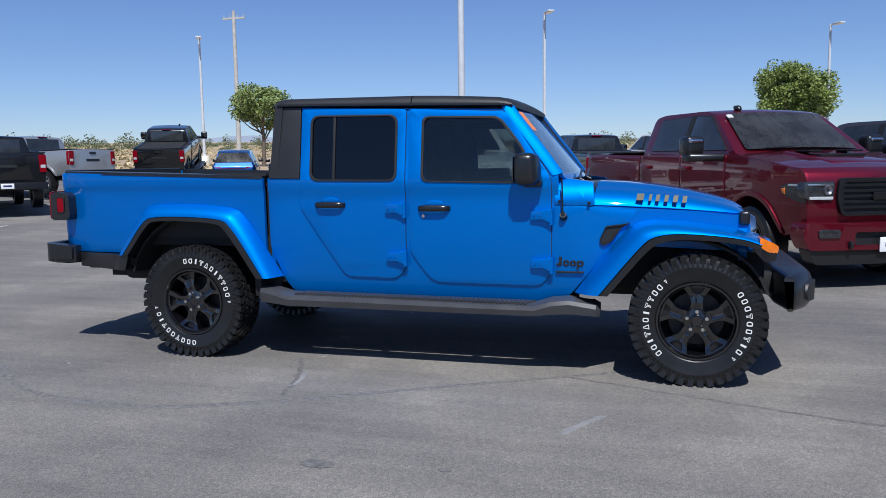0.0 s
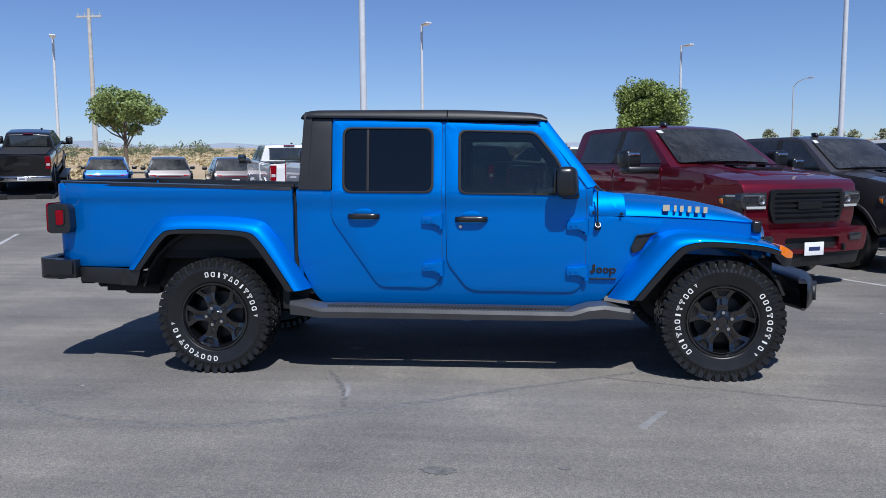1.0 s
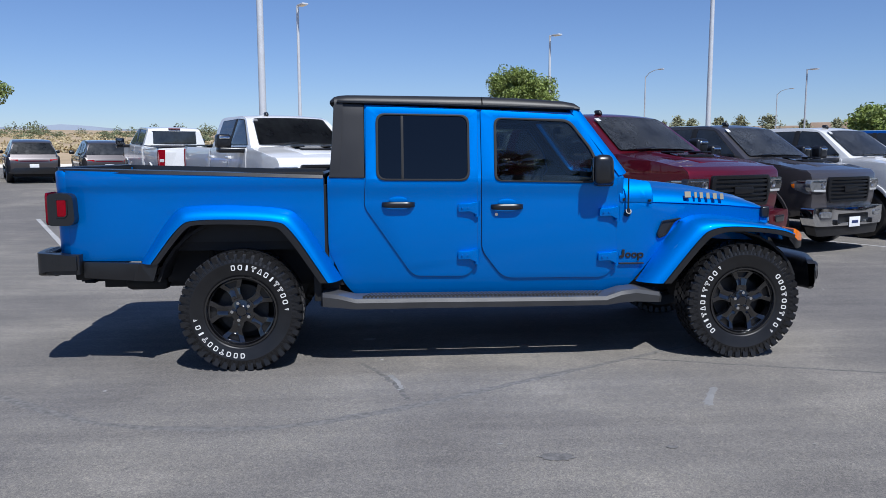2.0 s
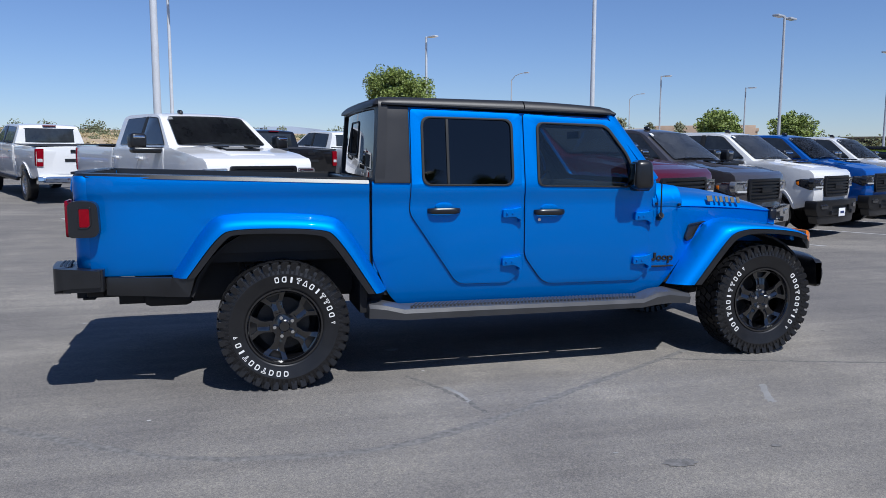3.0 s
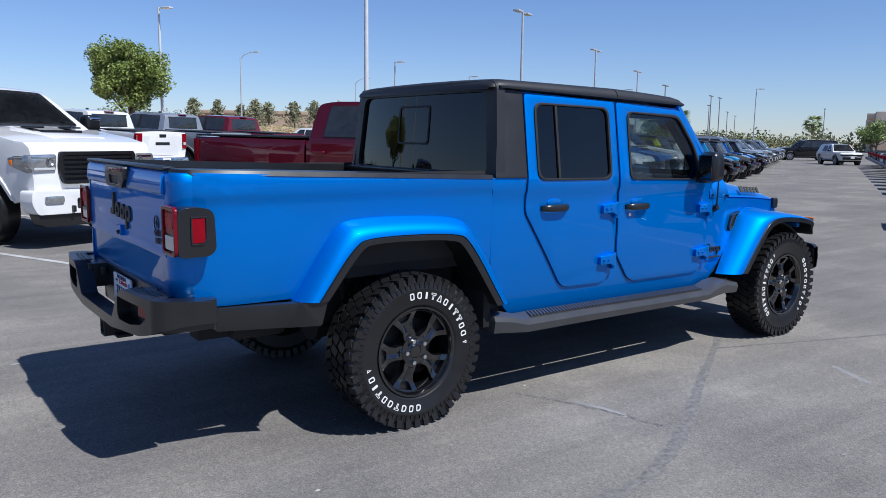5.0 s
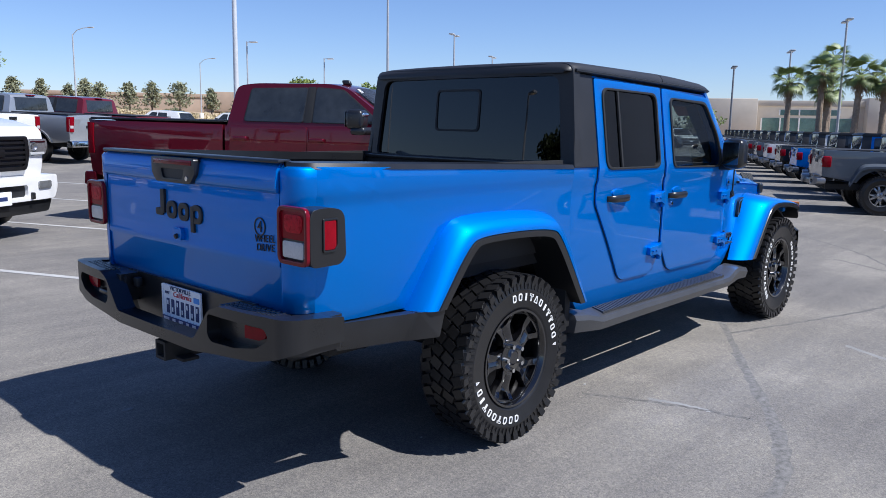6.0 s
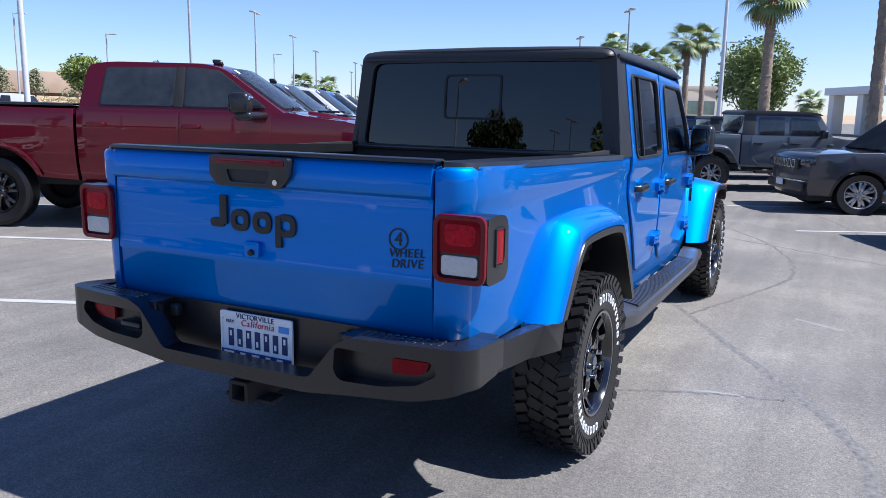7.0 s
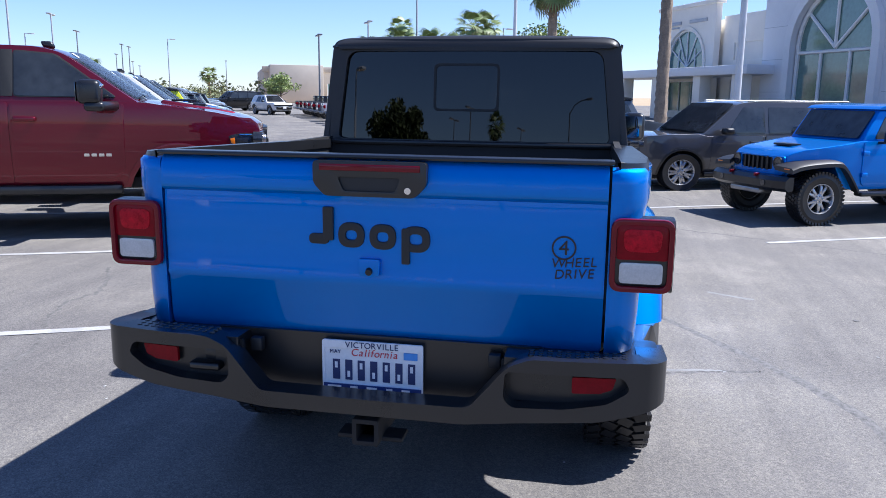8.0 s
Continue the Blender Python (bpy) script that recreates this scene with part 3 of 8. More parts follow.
def hero_pickup():
    car = root("pickup_truck", "bright blue four-door pickup with black hardtop parked on the asphalt", "pickup truck")
    zc = [0.62, 0.72, 0.82, 0.92, 1.02, 1.12, 1.185, 1.215, 1.28, 1.34, 1.45, 1.56, 1.67]
    rwin = fillet([(-0.822, 1.716), (-0.204, 1.706), (-0.204, 1.272), (-0.822, 1.278)], 0.06, 5)
    fwin = fillet([(-0.012, 1.690), (0.500, 1.672), (0.672, 1.452), (0.705, 1.300), (0.665, 1.252), (-0.012, 1.264)], [0.05, 0.05, 0.08, 0.06, 0.03, 0.05], 5)
    for s in (-1, 1):
        # cab shell behind the doors
        shell = fillet([(-1.163, 1.292), (-0.908, 1.287), (-0.908, 1.782), (0.560, 1.728), (0.890, 1.296), (0.893, 1.112), (1.385, 1.070), (1.340, 0.985), (0.990, 0.548), (0.90, 0.462), (-0.98, 0.470), (-1.06, 0.56), (-1.163, 0.80)],
                       [0.004, 0.004, 0.004, 0.02, 0.02, 0.01, 0.01, 0.05, 0.02, 0.02, 0.05, 0.05, 0.05])
        bm = sheet(shell, [rwin, fwin], 0.05, [1.05, 1.15, 1.25], zc, (), 0.004)
        bend(bm, lambda x, y, z: (x, s * ((cab_wide(x, z) if x < 1.0 else min(cab_wide(x, z), nose_wide(x, z))) - 0.009 - y), z))
        part("cab_side", bm, BLUE, car)
        bm = sheet([(x, z) for x, z in shell if x < 0.95], [rwin, fwin], 0.006, (), zc)
        bend(bm, lambda x, y, z: (x, s * (cab_wide(x, z) - 0.062 - y), z))
        part("inner_trim", bm, DASH, car, "black inner door and pillar trim")
        # doors
        doors = (("rear_door", [(-0.900, 1.770), (-0.904, 1.30), (-0.916, 1.09), (-0.585, 0.606), (-0.210, 0.600), (-0.142, 0.675), (-0.136, 1.748)], [0.02, 0.02, 0.04, 0.06, 0.06, 0.08, 0.02], rwin, (-0.685, 1.105), (-0.150, (1.077, 0.747))),
                 ("front_door", [(-0.114, 1.748), (-0.106, 0.78), (0.045, 0.582), (0.780, 0.576), (0.846, 0.66), (0.846, 1.285), (0.545, 1.712)], [0.02, 0.05, 0.07, 0.06, 0.06, 0.05, 0.03], fwin, (0.066, 1.084), (0.842, (1.037, 0.722))))
        for name, line, radii, hole, (hx, hz), (jx, jz) in doors:
            bm = sheet(fillet(line, radii, 5), [hole], 0.020, (), zc, (), 0.004)
            bend(bm, side_map(s, cab_wide, 0.004))
            d = part(name, bm, BLUE, car)
            # shade of the shut line drawn as a dark strip round the door
            edge = [Vector(p) for p in fillet(line, radii, 5)]
            core = sum(edge, Vector((0, 0))) / len(edge)
            bm = sheet([tuple(core + (p - core) * (1 + 0.0035 / (p - core).length)) for p in edge], [[tuple(core + (p - core) * (1 - 0.010 / (p - core).length)) for p in edge]], 0.003, (), zc)
            bend(bm, side_map(s, cab_wide, -0.005))
            part("door_seal", bm, GASKET, d, "dark strip drawn in the door gap")
            grown = [Vector(p) for p in hole]
            mid = sum(grown, Vector((0, 0))) / len(grown)
            outer = [tuple(mid + (p - mid) * 1.0 + (p - mid).normalized() * 0.012) for p in grown]
            inner = [tuple(p - (p - mid).normalized() * 0.006) for p in grown]
            bm = sheet(outer, [inner], 0.014, (), [1.3, 1.45, 1.6], (), 0.003)
            bend(bm, side_map(s, cab_wide, 0.012))
            part("window_seal", bm, GASKET, d)
            bm = sheet(inner, (), 0.004, (), [1.3, 1.45, 1.6])
            bend(bm, side_map(s, cab_wide, -0.002))
            g = part("window_glass", bm, TINT if name == "rear_door" else PANE, d, "dark tinted window" if name == "rear_door" else "lightly tinted window")
            if name == "rear_door":
                bm = sheet([(-0.662, 1.712), (-0.645, 1.712), (-0.645, 1.276), (-0.662, 1.276)], (), 0.014, (), [1.3, 1.45, 1.6], (), 0.002)
                bend(bm, side_map(s, cab_wide, 0.008))
                part("window_bar", bm, GASKET, d)
            # grip handle over a scooped cup
            y = cab_wide(0, hz) + 0.006
            bm = bmesh.new()
            part("handle_cup", (lambda b: (bend(b, lambda x, yy, z: (x, s * (y + 0.004 - yy), z)), b)[1])(sheet([(hx + 0.062 * math.cos(a), hz + 0.030 + 0.024 * math.sin(a)) for a in [i * math.pi / 8 for i in range(16)]], (), 0.006, (), (), (), 0.003)), BLUE, d)
            secs = []
            for q in range(13):
                u = -1 + q / 6
                xx = hx + 0.112 * u
                rise = 0.034 * max(0, 1 - abs(u) ** 6)
                th = 0.021 * (1 - 0.25 * abs(u) ** 4)
                secs.append([(xx, s * (y + rise + 0.010 * c0), hz + th * s0) for c0, s0 in [(math.cos(i * math.pi / 4), math.sin(i * math.pi / 4)) for i in range(8)]])
            part("door_handle", loft(secs), TRIM, d, "black grip handle", 50)
            if name == "front_door":
                part("door_lock", rod((hx - 0.075, s * (y - 0.002), hz - 0.052), (hx - 0.075, s * (y + 0.010), hz - 0.052), 0.013, 0.011, 16), CHROME, d)
            # exposed hinges
            for z in jz:
                bm = bmesh.new()
                y2 = cab_wide(0, z) + 0.004
                m = Matrix.Identity(4)
                plate = sheet(fillet([(jx - 0.125, z + 0.030), (jx - 0.045, z + 0.034), (jx + 0.004, z + 0.046), (jx + 0.004, z - 0.046), (jx - 0.045, z - 0.020), (jx - 0.125, z - 0.026)], 0.012, 3), (), 0.036, (), (), (), 0.012, 3)
                bend(plate, lambda x, yy, zz: (x, s * (y2 + 0.034 - yy - 0.010 * max(0, (jx - 0.05 - x) / 0.08)), zz))
                hg = part("hinge", plate, BLUE, d, "", 45)
                part("hinge_pin", rod((jx + 0.006, s * (y2 + 0.014), z - 0.058), (jx + 0.006, s * (y2 + 0.014), z + 0.046), 0.017, seg=14), BLUE, hg)
                b3 = bmesh.new()
                for dx in (-0.098, -0.060):
                    add_rod(b3, (jx + dx, s * (y2 + 0.02), z + 0.004), (jx + dx, s * (y2 + 0.038), z + 0.004), 0.008, 0.006, 8)
                tagged(part("hinge_bolts", b3, BLUE, hg), kind="stuff")
        # painted windscreen pillar and cowl panel
        secs = []
        for x, z, y in ((0.885, 1.285, 0.806), (0.80, 1.40, 0.792), (0.70, 1.53, 0.772), (0.60, 1.66, 0.755), (0.545, 1.735, 0.742)):
            secs.append([(x - 0.030, s * (y + 0.004), z + 0.010), (x + 0.010, s * (y - 0.002), z + 0.018), (x + 0.034, s * (y - 0.030), z + 0.030), (x + 0.028, s * (y - 0.075), z + 0.024), (x - 0.035, s * (y - 0.070), z)])
        part("windscreen_pillar", loft(secs), BLUE, car, "", 40)
        secs = [[(x - 0.045, s * (y - 0.020), z - 0.006), (x - 0.048, s * (y - 0.082), z - 0.008), (x + 0.022, s * (y - 0.086), z + 0.016), (x + 0.022, s * (y - 0.078), z + 0.018), (x - 0.034, s * (y - 0.074), z - 0.001)] for x, z, y in ((0.885, 1.285, 0.806), (0.70, 1.53, 0.772), (0.545, 1.735, 0.742))]
        part("pillar_trim", loft(secs), DASH, car)
        cowl = fillet([(0.868, 1.108), (0.868, 1.262), (0.925, 1.275), (1.105, 1.248), (1.118, 1.100)], [0.02, 0.02, 0.02, 0.02, 0.02])
        bm = sheet(cowl, (), 0.12, [0.95, 1.0, 1.05], [1.15, 1.2, 1.23], (), 0.012)
        bend(bm, lambda x, y, z: (x, s * (0.802 - 0.09 * max(0, (z - 1.14) / 0.13) ** 2 - 0.02 * (x - 0.87) / 0.25 - y), z))
        cw = part("cowl_side", bm, BLUE, car)
        b3 = bmesh.new()
        for x, z in ((0.898, 1.128), (1.085, 1.118)):
            add_rod(b3, (x, s * 0.79, z), (x, s * 0.808, z), 0.011, 0.009, 12)
        tagged(part("cowl_bolts", b3, TRIM, cw), kind="stuff")
        # side vent
        v = fillet([(1.150, 0.880), (1.190, 0.972), (1.345, 0.990), (1.285, 0.960), (1.225, 0.868), (1.17, 0.845)], 0.012)
        inner = [tuple(Vector((1.20, 0.925)) + (Vector(p) - Vector((1.20, 0.925))) * 0.80) for p in v]
        bm = sheet(v, [inner], 0.02, (), (), (), 0.004)
        bend(bm, lambda x, y, z: (x, s * (nose_wide(x, z) + 0.012 - y), z))
        vent = part("side_vent", bm, TRIM, car, "black side vent", 30)
        bm = sheet(inner, (), 0.004)
        bend(bm, lambda x, y, z: (x, s * (nose_wide(x, z) + 0.001 - y), z))
        part("vent_mesh", bm, DECAL, vent)
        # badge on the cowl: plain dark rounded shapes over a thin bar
        for x0, x1, z0, z1, r, bore in ((0.896, 0.914, 0.718, 0.772, 0.003, 0), (0.880, 0.906, 0.712, 0.730, 0.012, 0), (0.922, 0.962, 0.712, 0.750, 0.018, 0.011), (0.966, 1.006, 0.711, 0.749, 0.018, 0.011), (1.012, 1.054, 0.710, 0.748, 0.018, 0.011), (1.010, 1.022, 0.690, 0.746, 0.003, 0)):
            hole = [rect(x0 + bore, x1 - bore, z0 + bore, z1 - bore, 0.006)] if bore else []
            b4 = sheet(rect(x0, x1, z0, z1, r), hole, 0.010, (), (), (), 0.002)
            bend(b4, lambda x, y, z: (x, s * (min(cab_wide(x, z), nose_wide(x, z)) - 0.002 + (0 if bore else 0.001) - y), z))
            part("badge_shape", b4, DECAL, car, "dark badge shape")
        bm = bmesh.new()
        add_box(bm, 0.875, 1.055, s * 0.780, s * 0.801, 0.668, 0.678, 0.002)
        part("badge_bar", bm, DECAL, car)
        # bed side with its wheel opening
        arch = chaikin([(-2.35, 0.70), (-2.15, 0.99), (-2.05, 1.05), (-1.48, 1.04), (-1.38, 0.98), (-1.185, 0.66)], 2)
        bed = [(-2.86, 1.347), (-1.187, 1.296), (-1.187, 0.66)] + [tuple(p) for p in arch[::-1][1:]] + [(-2.37, 0.742), (-2.86, 0.748)]
        bm = sheet(bed, (), 0.03, [-2.8, -2.7, -2.6, -2.5], [0.8, 0.9, 1.0, 1.1, 1.19, 1.21, 1.23, 1.25, 1.29], (), 0.006)
        bend(bm, side_map(s, bed_wide))
        part("bed_side", bm, BLUE, car)
        # rounded rear corner of the bed
        secs = []
        for z in (0.79, 0.80, 0.9, 1.0, 1.1, 1.19, 1.22, 1.25, 1.30, 1.335, 1.347):
            w = bed_wide(-2.86, z)
            ins = 0.012 if z in (0.79, 1.347) else 0.0
            ring = [(-2.86, s * (w - ins), z)]
            for k in range(7):
                a = k / 6 * math.pi / 2
                ring.append((-2.872 - (0.075 - ins) * math.sin(a), s * (w - 0.085 + (0.085 - ins) * math.cos(a)), z))
            ring += [(-2.947 + ins, s * 0.706, z), (-2.90, s * 0.706, z), (-2.86, s * (w - 0.06), z)]
            secs.append(ring)
        part("bed_corner", loft(secs), BLUE, car, "", 50)
        # black rail cap
        secs = [[(x, s * (bed_wide(x, 1.3) + 0.004 - ins), z - 0.012), (x, s * (bed_wide(x, 1.3) - 0.006 - ins), z + 0.010), (x, s * 0.728, z + 0.014), (x, s * 0.724, z - 0.03), (x, s * 0.74, z - 0.03)] for x, z, ins in ((-2.938, 1.352, 0.072), (-2.925, 1.352, 0.045), (-2.90, 1.351, 0.018), (-2.86, 1.350, 0.002), (-2.5, 1.340, 0), (-1.9, 1.322, 0), (-1.19, 1.300, 0))]
        part("rail_cap", loft(secs), TRIM, car, "black plastic bed rail cap", 30)
        # black lower trim ahead of the bumper
        bm = sheet(fillet([(-2.775, 0.742), (-2.40, 0.735), (-2.268, 0.735), (-2.30, 0.622), (-2.44, 0.618), (-2.775, 0.635)], 0.01), (), 0.05, (), (), (), 0.008)
        bend(bm, lambda x, y, z: (x, s * (0.815 + 0.105 * min(1, max(0, (x + 2.50) / 0.15)) - y), z))
        part("side_trim", bm, TRIM, car)
        flare(car, s, [(-2.405, 0.735), (-2.195, 1.065), (-2.075, 1.122), (-1.455, 1.102), (-1.33, 1.03), (-1.072, 0.595)],
              [(-2.315, 0.735), (-2.130, 0.985), (-2.035, 1.030), (-1.500, 1.018), (-1.405, 0.965), (-1.165, 0.590)],
              [(-2.268, 0.735), (-2.090, 0.965), (-2.020, 0.998), (-1.525, 0.986), (-1.445, 0.935), (-1.216, 0.590)], bed_wide, 0.925, "rear_flare")
        flare(car, s, [(0.998, 0.545), (1.295, 0.945), (1.41, 1.010), (1.61, 1.008), (1.98, 0.956), (2.112, 0.918)],
              [(1.155, 0.545), (1.415, 0.872), (1.490, 0.924), (1.640, 0.945), (1.98, 0.919), (2.100, 0.878)],
              [(1.212, 0.545), (1.455, 0.842), (1.525, 0.886), (1.660, 0.910), (1.97, 0.886), (2.090, 0.846)], nose_wide, 0.925, "front_flare")
        tip = lambda x, y, z: (x, s * (0.924 - 0.095 * max(0, (x - 2.09) / 0.115) ** 1.4 - y), z)
        bm = sheet(fillet([(2.088, 0.922), (2.150, 0.896), (2.205, 0.862), (2.200, 0.822), (2.140, 0.830), (2.088, 0.868)], 0.012, 3), (), 0.16, (2.11, 2.13, 2.15, 2.17, 2.19), (), (), 0.014, 3)
        bend(bm, tip)
        part("side_marker", bm, AMBER, car, "amber side marker lamp", 50)
        bm = sheet(fillet([(2.060, 0.880), (2.086, 0.866), (2.140, 0.834), (2.196, 0.826), (2.188, 0.780), (2.120, 0.774), (2.056, 0.846)], 0.012, 3), (), 0.30, (2.08, 2.10, 2.12, 2.14, 2.16, 2.18), (), (), 0.010, 3)
        bend(bm, tip)
        part("fender_tip", bm, TRIM, car, "", 50)
        part("fender_cap", box(2.03, 2.165, s * 0.62, s * 0.83, 0.83, 0.905, 0.02, 3), BLUE, car)
        # step board
        secs = []
        for x, up, wd in ((-1.222, 0.030, 0.85), (-1.205, 0.040, 0.90), (-1.10, 0.030, 0.925), (-0.98, 0.0, 0.93), (-0.5, -0.002, 0.93), (0.2, -0.010, 0.93), (0.75, -0.014, 0.93), (0.86, 0.020, 0.925), (0.97, 0.030, 0.91), (1.14, 0.004, 0.90), (1.165, -0.010, 0.87)):
            z = 0.475 + up
            secs.append([(x, s * 0.785, z + 0.016), (x, s * (wd - 0.045), z + 0.012), (x, s * (wd - 0.012), z), (x, s * wd, z - 0.025), (x, s * (wd - 0.012), 0.405 + up * 0.4), (x, s * 0.79, 0.42 + up * 0.4)])
        sb = part("step_board", loft(secs), STEPGREY, car, "dark plastic running board greyed with painted sky sheen", 35)
        for x0, x1 in ((-1.20, -0.92), (-0.36, -0.30), (0.34, 0.40), (0.78, 1.12)):
            part("board_bracket", box(x0, x1, s * 0.62, s * 0.80, 0.43, 0.475, 0.006), UNDER, sb)
        bm = bmesh.new()
        for i in range(62):
            x = -0.90 + i * 0.0265
            m = Matrix.Translation((x, s * 0.848, 0.4905 - 0.0075 * (x + 0.9))) @ Matrix.Rotation(s * 0.5, 4, "Z")
            add_box(bm, -0.007, 0.007, -0.060, 0.060, -0.006, 0.006, 0, m=m)
        tagged(part("step_tread", bm, STEPGREY, sb), kind="stuff")
        # mirror
        bm = box(0.640, 0.775, s * 0.830, s * 0.990, 1.235, 1.440, 0.045, 4)
        bend(bm, lambda x, y, z: (x + 0.03 * (abs(y) - 0.91) / 0.1 * -0.6 + (0.015 if x > 0.7 else 0) * (1.44 - z) / 0.2, y, z))
        mr = part("wing_mirror", bm, TRIM, car, "black wing mirror", 50)
        bm = box(0.634, 0.641, s * 0.850, s * 0.970, 1.262, 1.415, 0.003)
        bend(bm, lambda x, y, z: (x + 0.03 * (abs(y) - 0.91) / 0.1 * -0.6, y, z))
        part("mirror_glass", bm, MIRROR, mr)
        part("mirror_arm", box(0.675, 0.795, s * 0.795, s * 0.90, 1.222, 1.275, 0.018, 3), TRIM, mr)
        # tail lamp
        bm = sheet(fillet([(-2.954, 1.196), (-2.89, 1.206), (-2.795, 1.196), (-2.788, 1.02), (-2.815, 0.992), (-2.954, 0.990)], [0.03, 0.03, 0.045, 0.045, 0.04, 0.03], 5), (), 0.172, (), (), (), 0.034, 5)
        bend(bm, lambda x, y, z: (x, s * (0.890 - y), z))
        tl = part("tail_lamp", bm, TRIM, car, "square tail lamp in a black housing", 60)
        rim_o = fillet([(0.710, 1.208), (0.888, 1.208), (0.888, 0.993), (0.710, 0.993)], 0.034, 5)
        rim_i = fillet([(0.727, 1.190), (0.871, 1.190), (0.871, 1.011), (0.727, 1.011)], 0.020, 4)
        bm = sheet(rim_o, [rim_i], 0.016, (), (), (), 0.006)
        bend(bm, lambda x, y, z: (-2.969 + y, s * x, z))
        part("lamp_rim", bm, REDRIM, tl, "dark red lamp rim")
        bm = sheet(fillet([(0.728, 1.190), (0.872, 1.190), (0.872, 1.088), (0.728, 1.088)], 0.01), (), 0.02, (), (), (), 0.006)
        bend(bm, lambda x, y, z: (-2.960 + y, s * x, z))
        part("brake_lens", bm, BRAKELENS, tl)
        # the bright zone within the lens, painted as a lighter red plate
        bm = sheet(fillet([(0.744, 1.178), (0.856, 1.178), (0.850, 1.112), (0.750, 1.112)], 0.024, 5), (), 0.006, (), (), (), 0.003)
        bend(bm, lambda x, y, z: (-2.9625 + y, s * x, z))
        part("brake_bulb", bm, LENSGLOW, tl, "brighter red glow painted on the brake lens")
        bm = sheet(fillet([(0.738, 1.080), (0.860, 1.080), (0.860, 1.019), (0.738, 1.019)], 0.012), (), 0.02, (), (), (), 0.006)
        bend(bm, lambda x, y, z: (-2.963 + y, s * x, z))
        part("reverse_lens", bm, WHITELENS, tl)
        bm = sheet(fillet([(-2.893, 1.158), (-2.838, 1.158), (-2.838, 1.052), (-2.893, 1.052)], 0.008), (), 0.02, (), (), (), 0.004)
        bend(bm, lambda x, y, z: (x, s * (0.894 - y), z))
        part("side_reflector", bm, BRAKELENS, tl)
        d_o = fillet([(-2.900, 1.166), (-2.828, 1.166), (-2.828, 1.064), (-2.846, 1.043), (-2.900, 1.043)], 0.008)
        d_i = fillet([(-2.893, 1.159), (-2.835, 1.159), (-2.835, 1.068), (-2.850, 1.050), (-2.893, 1.050)], 0.006)
        bm = sheet(d_o, [d_i], 0.02, (), (), (), 0.003)
        bend(bm, lambda x, y, z: (x, s * (0.8965 - y), z))
        part("reflector_rim", bm, TRIM, tl)
        # hardtop quarter
        bm = sheet([(-1.150, 1.292), (-1.100, 1.790), (-0.912, 1.782), (-0.912, 1.288)], (), 0.03, (), [1.3, 1.45, 1.6, 1.7], (), 0.008)
        bend(bm, side_map(s, cab_wide, 0.002))
        part("hardtop_quarter", bm, TOPBLACK, car, "black hardtop side panel")
        # added dark boxes that close the bright gaps before the rear wheel
        part("gap_panel", box(-1.215, -1.10, s * 0.60, s * 0.765, 0.44, 1.24), UNDER, car)
        part("splash_guard", box(-1.262, -1.212, s * 0.40, s * 0.86, 0.455, 0.72, 0.006), UNDER, car)
        # inner wheel arch
        for x0, x1 in ((-2.30, -1.18), (1.16, 2.16)):
            secs = []
            for k in range(13):
                a = 0.26 + (math.pi - 0.52) * k / 12
                c = (x0 + x1) / 2
                secs.append([(c + (x1 - x0) / 2 * math.cos(a), s * yy, 0.46 + (0.56 if x0 < 0 else 0.43) * math.sin(a)) for yy in (0.56, 0.84)] + [(c + (x1 - x0 + 0.04) / 2 * math.cos(a), s * yy, 0.46 + (0.58 if x0 < 0 else 0.445) * math.sin(a)) for yy in (0.84, 0.56)])
            part("arch_liner", loft(secs), UNDER, car)
            bm = box(x0, x1, s * 0.545, s * 0.555, 0.56, 1.02 if x0 < 0 else 0.90)
            part("inner_wing", bm, UNDER, car)
        part("seat", seat_mesh(0.16, s * 0.38, 0.74, True), SEAT, car, "black cloth front seat", 50)

    # hood
    secs = []
    for x, hw, ze, zt in ((1.112, 0.745, 1.104, 1.246), (1.3, 0.722, 1.097, 1.236), (1.5, 0.695, 1.087, 1.215), (1.7, 0.668, 1.074, 1.182), (1.9, 0.636, 1.058, 1.138), (2.0, 0.618, 1.048, 1.106), (2.045, 0.605, 1.044, 1.082), (2.065, 0.59, 1.030, 1.045)):
        row = []
        for q in (-1, -0.985, -0.95, -0.88, -0.78, -0.62, -0.58, -0.3, 0, 0.3, 0.58, 0.62, 0.78, 0.88, 0.95, 0.985, 1):
            a = abs(q)
            rise = (1 - a ** 5) ** 0.6 if a < 1 else 0
            bulge = 0.014 if a < 0.6 else 0
            row.append((x - 0.03 * q * q * (x - 1.1), hw * q, ze + (zt - ze - 0.014) * rise + bulge * (zt - ze) / 0.14))
        row += [(x - 0.03, hw * 0.96, ze - 0.02), (x - 0.03, -hw * 0.96, ze - 0.02)]
        secs.append(row)
    hood = part("hood", loft(secs), BLUE, car, "", 50)
    for s in (-1, 1):
        # maker's trim name: six plain bars
        for x, w in ((1.398, 0.036), (1.460, 0.014), (1.505, 0.019), (1.558, 0.019), (1.613, 0.023), (1.668, 0.021)):
            m = Matrix.Translation((x, s * (0.708 - 0.13 * (x - 1.39)), 1.152 - 0.065 * (x - 1.39))) @ Matrix.Rotation(s * 0.62, 4, "X") @ Matrix.Rotation(s * 0.02, 4, "Z")
            b3 = sheet(rect(-w * 0.62, w * 0.62, -0.025, 0.025, 0.004), (), 0.006)
            bend(b3, lambda x, y, z: (x + 0.15 * z, y - 0.0030, z))
            bmesh.ops.transform(b3, matrix=m, verts=b3.verts)
            part("decal_bar", b3, WILLYSGREY, hood, "grey decal bar")
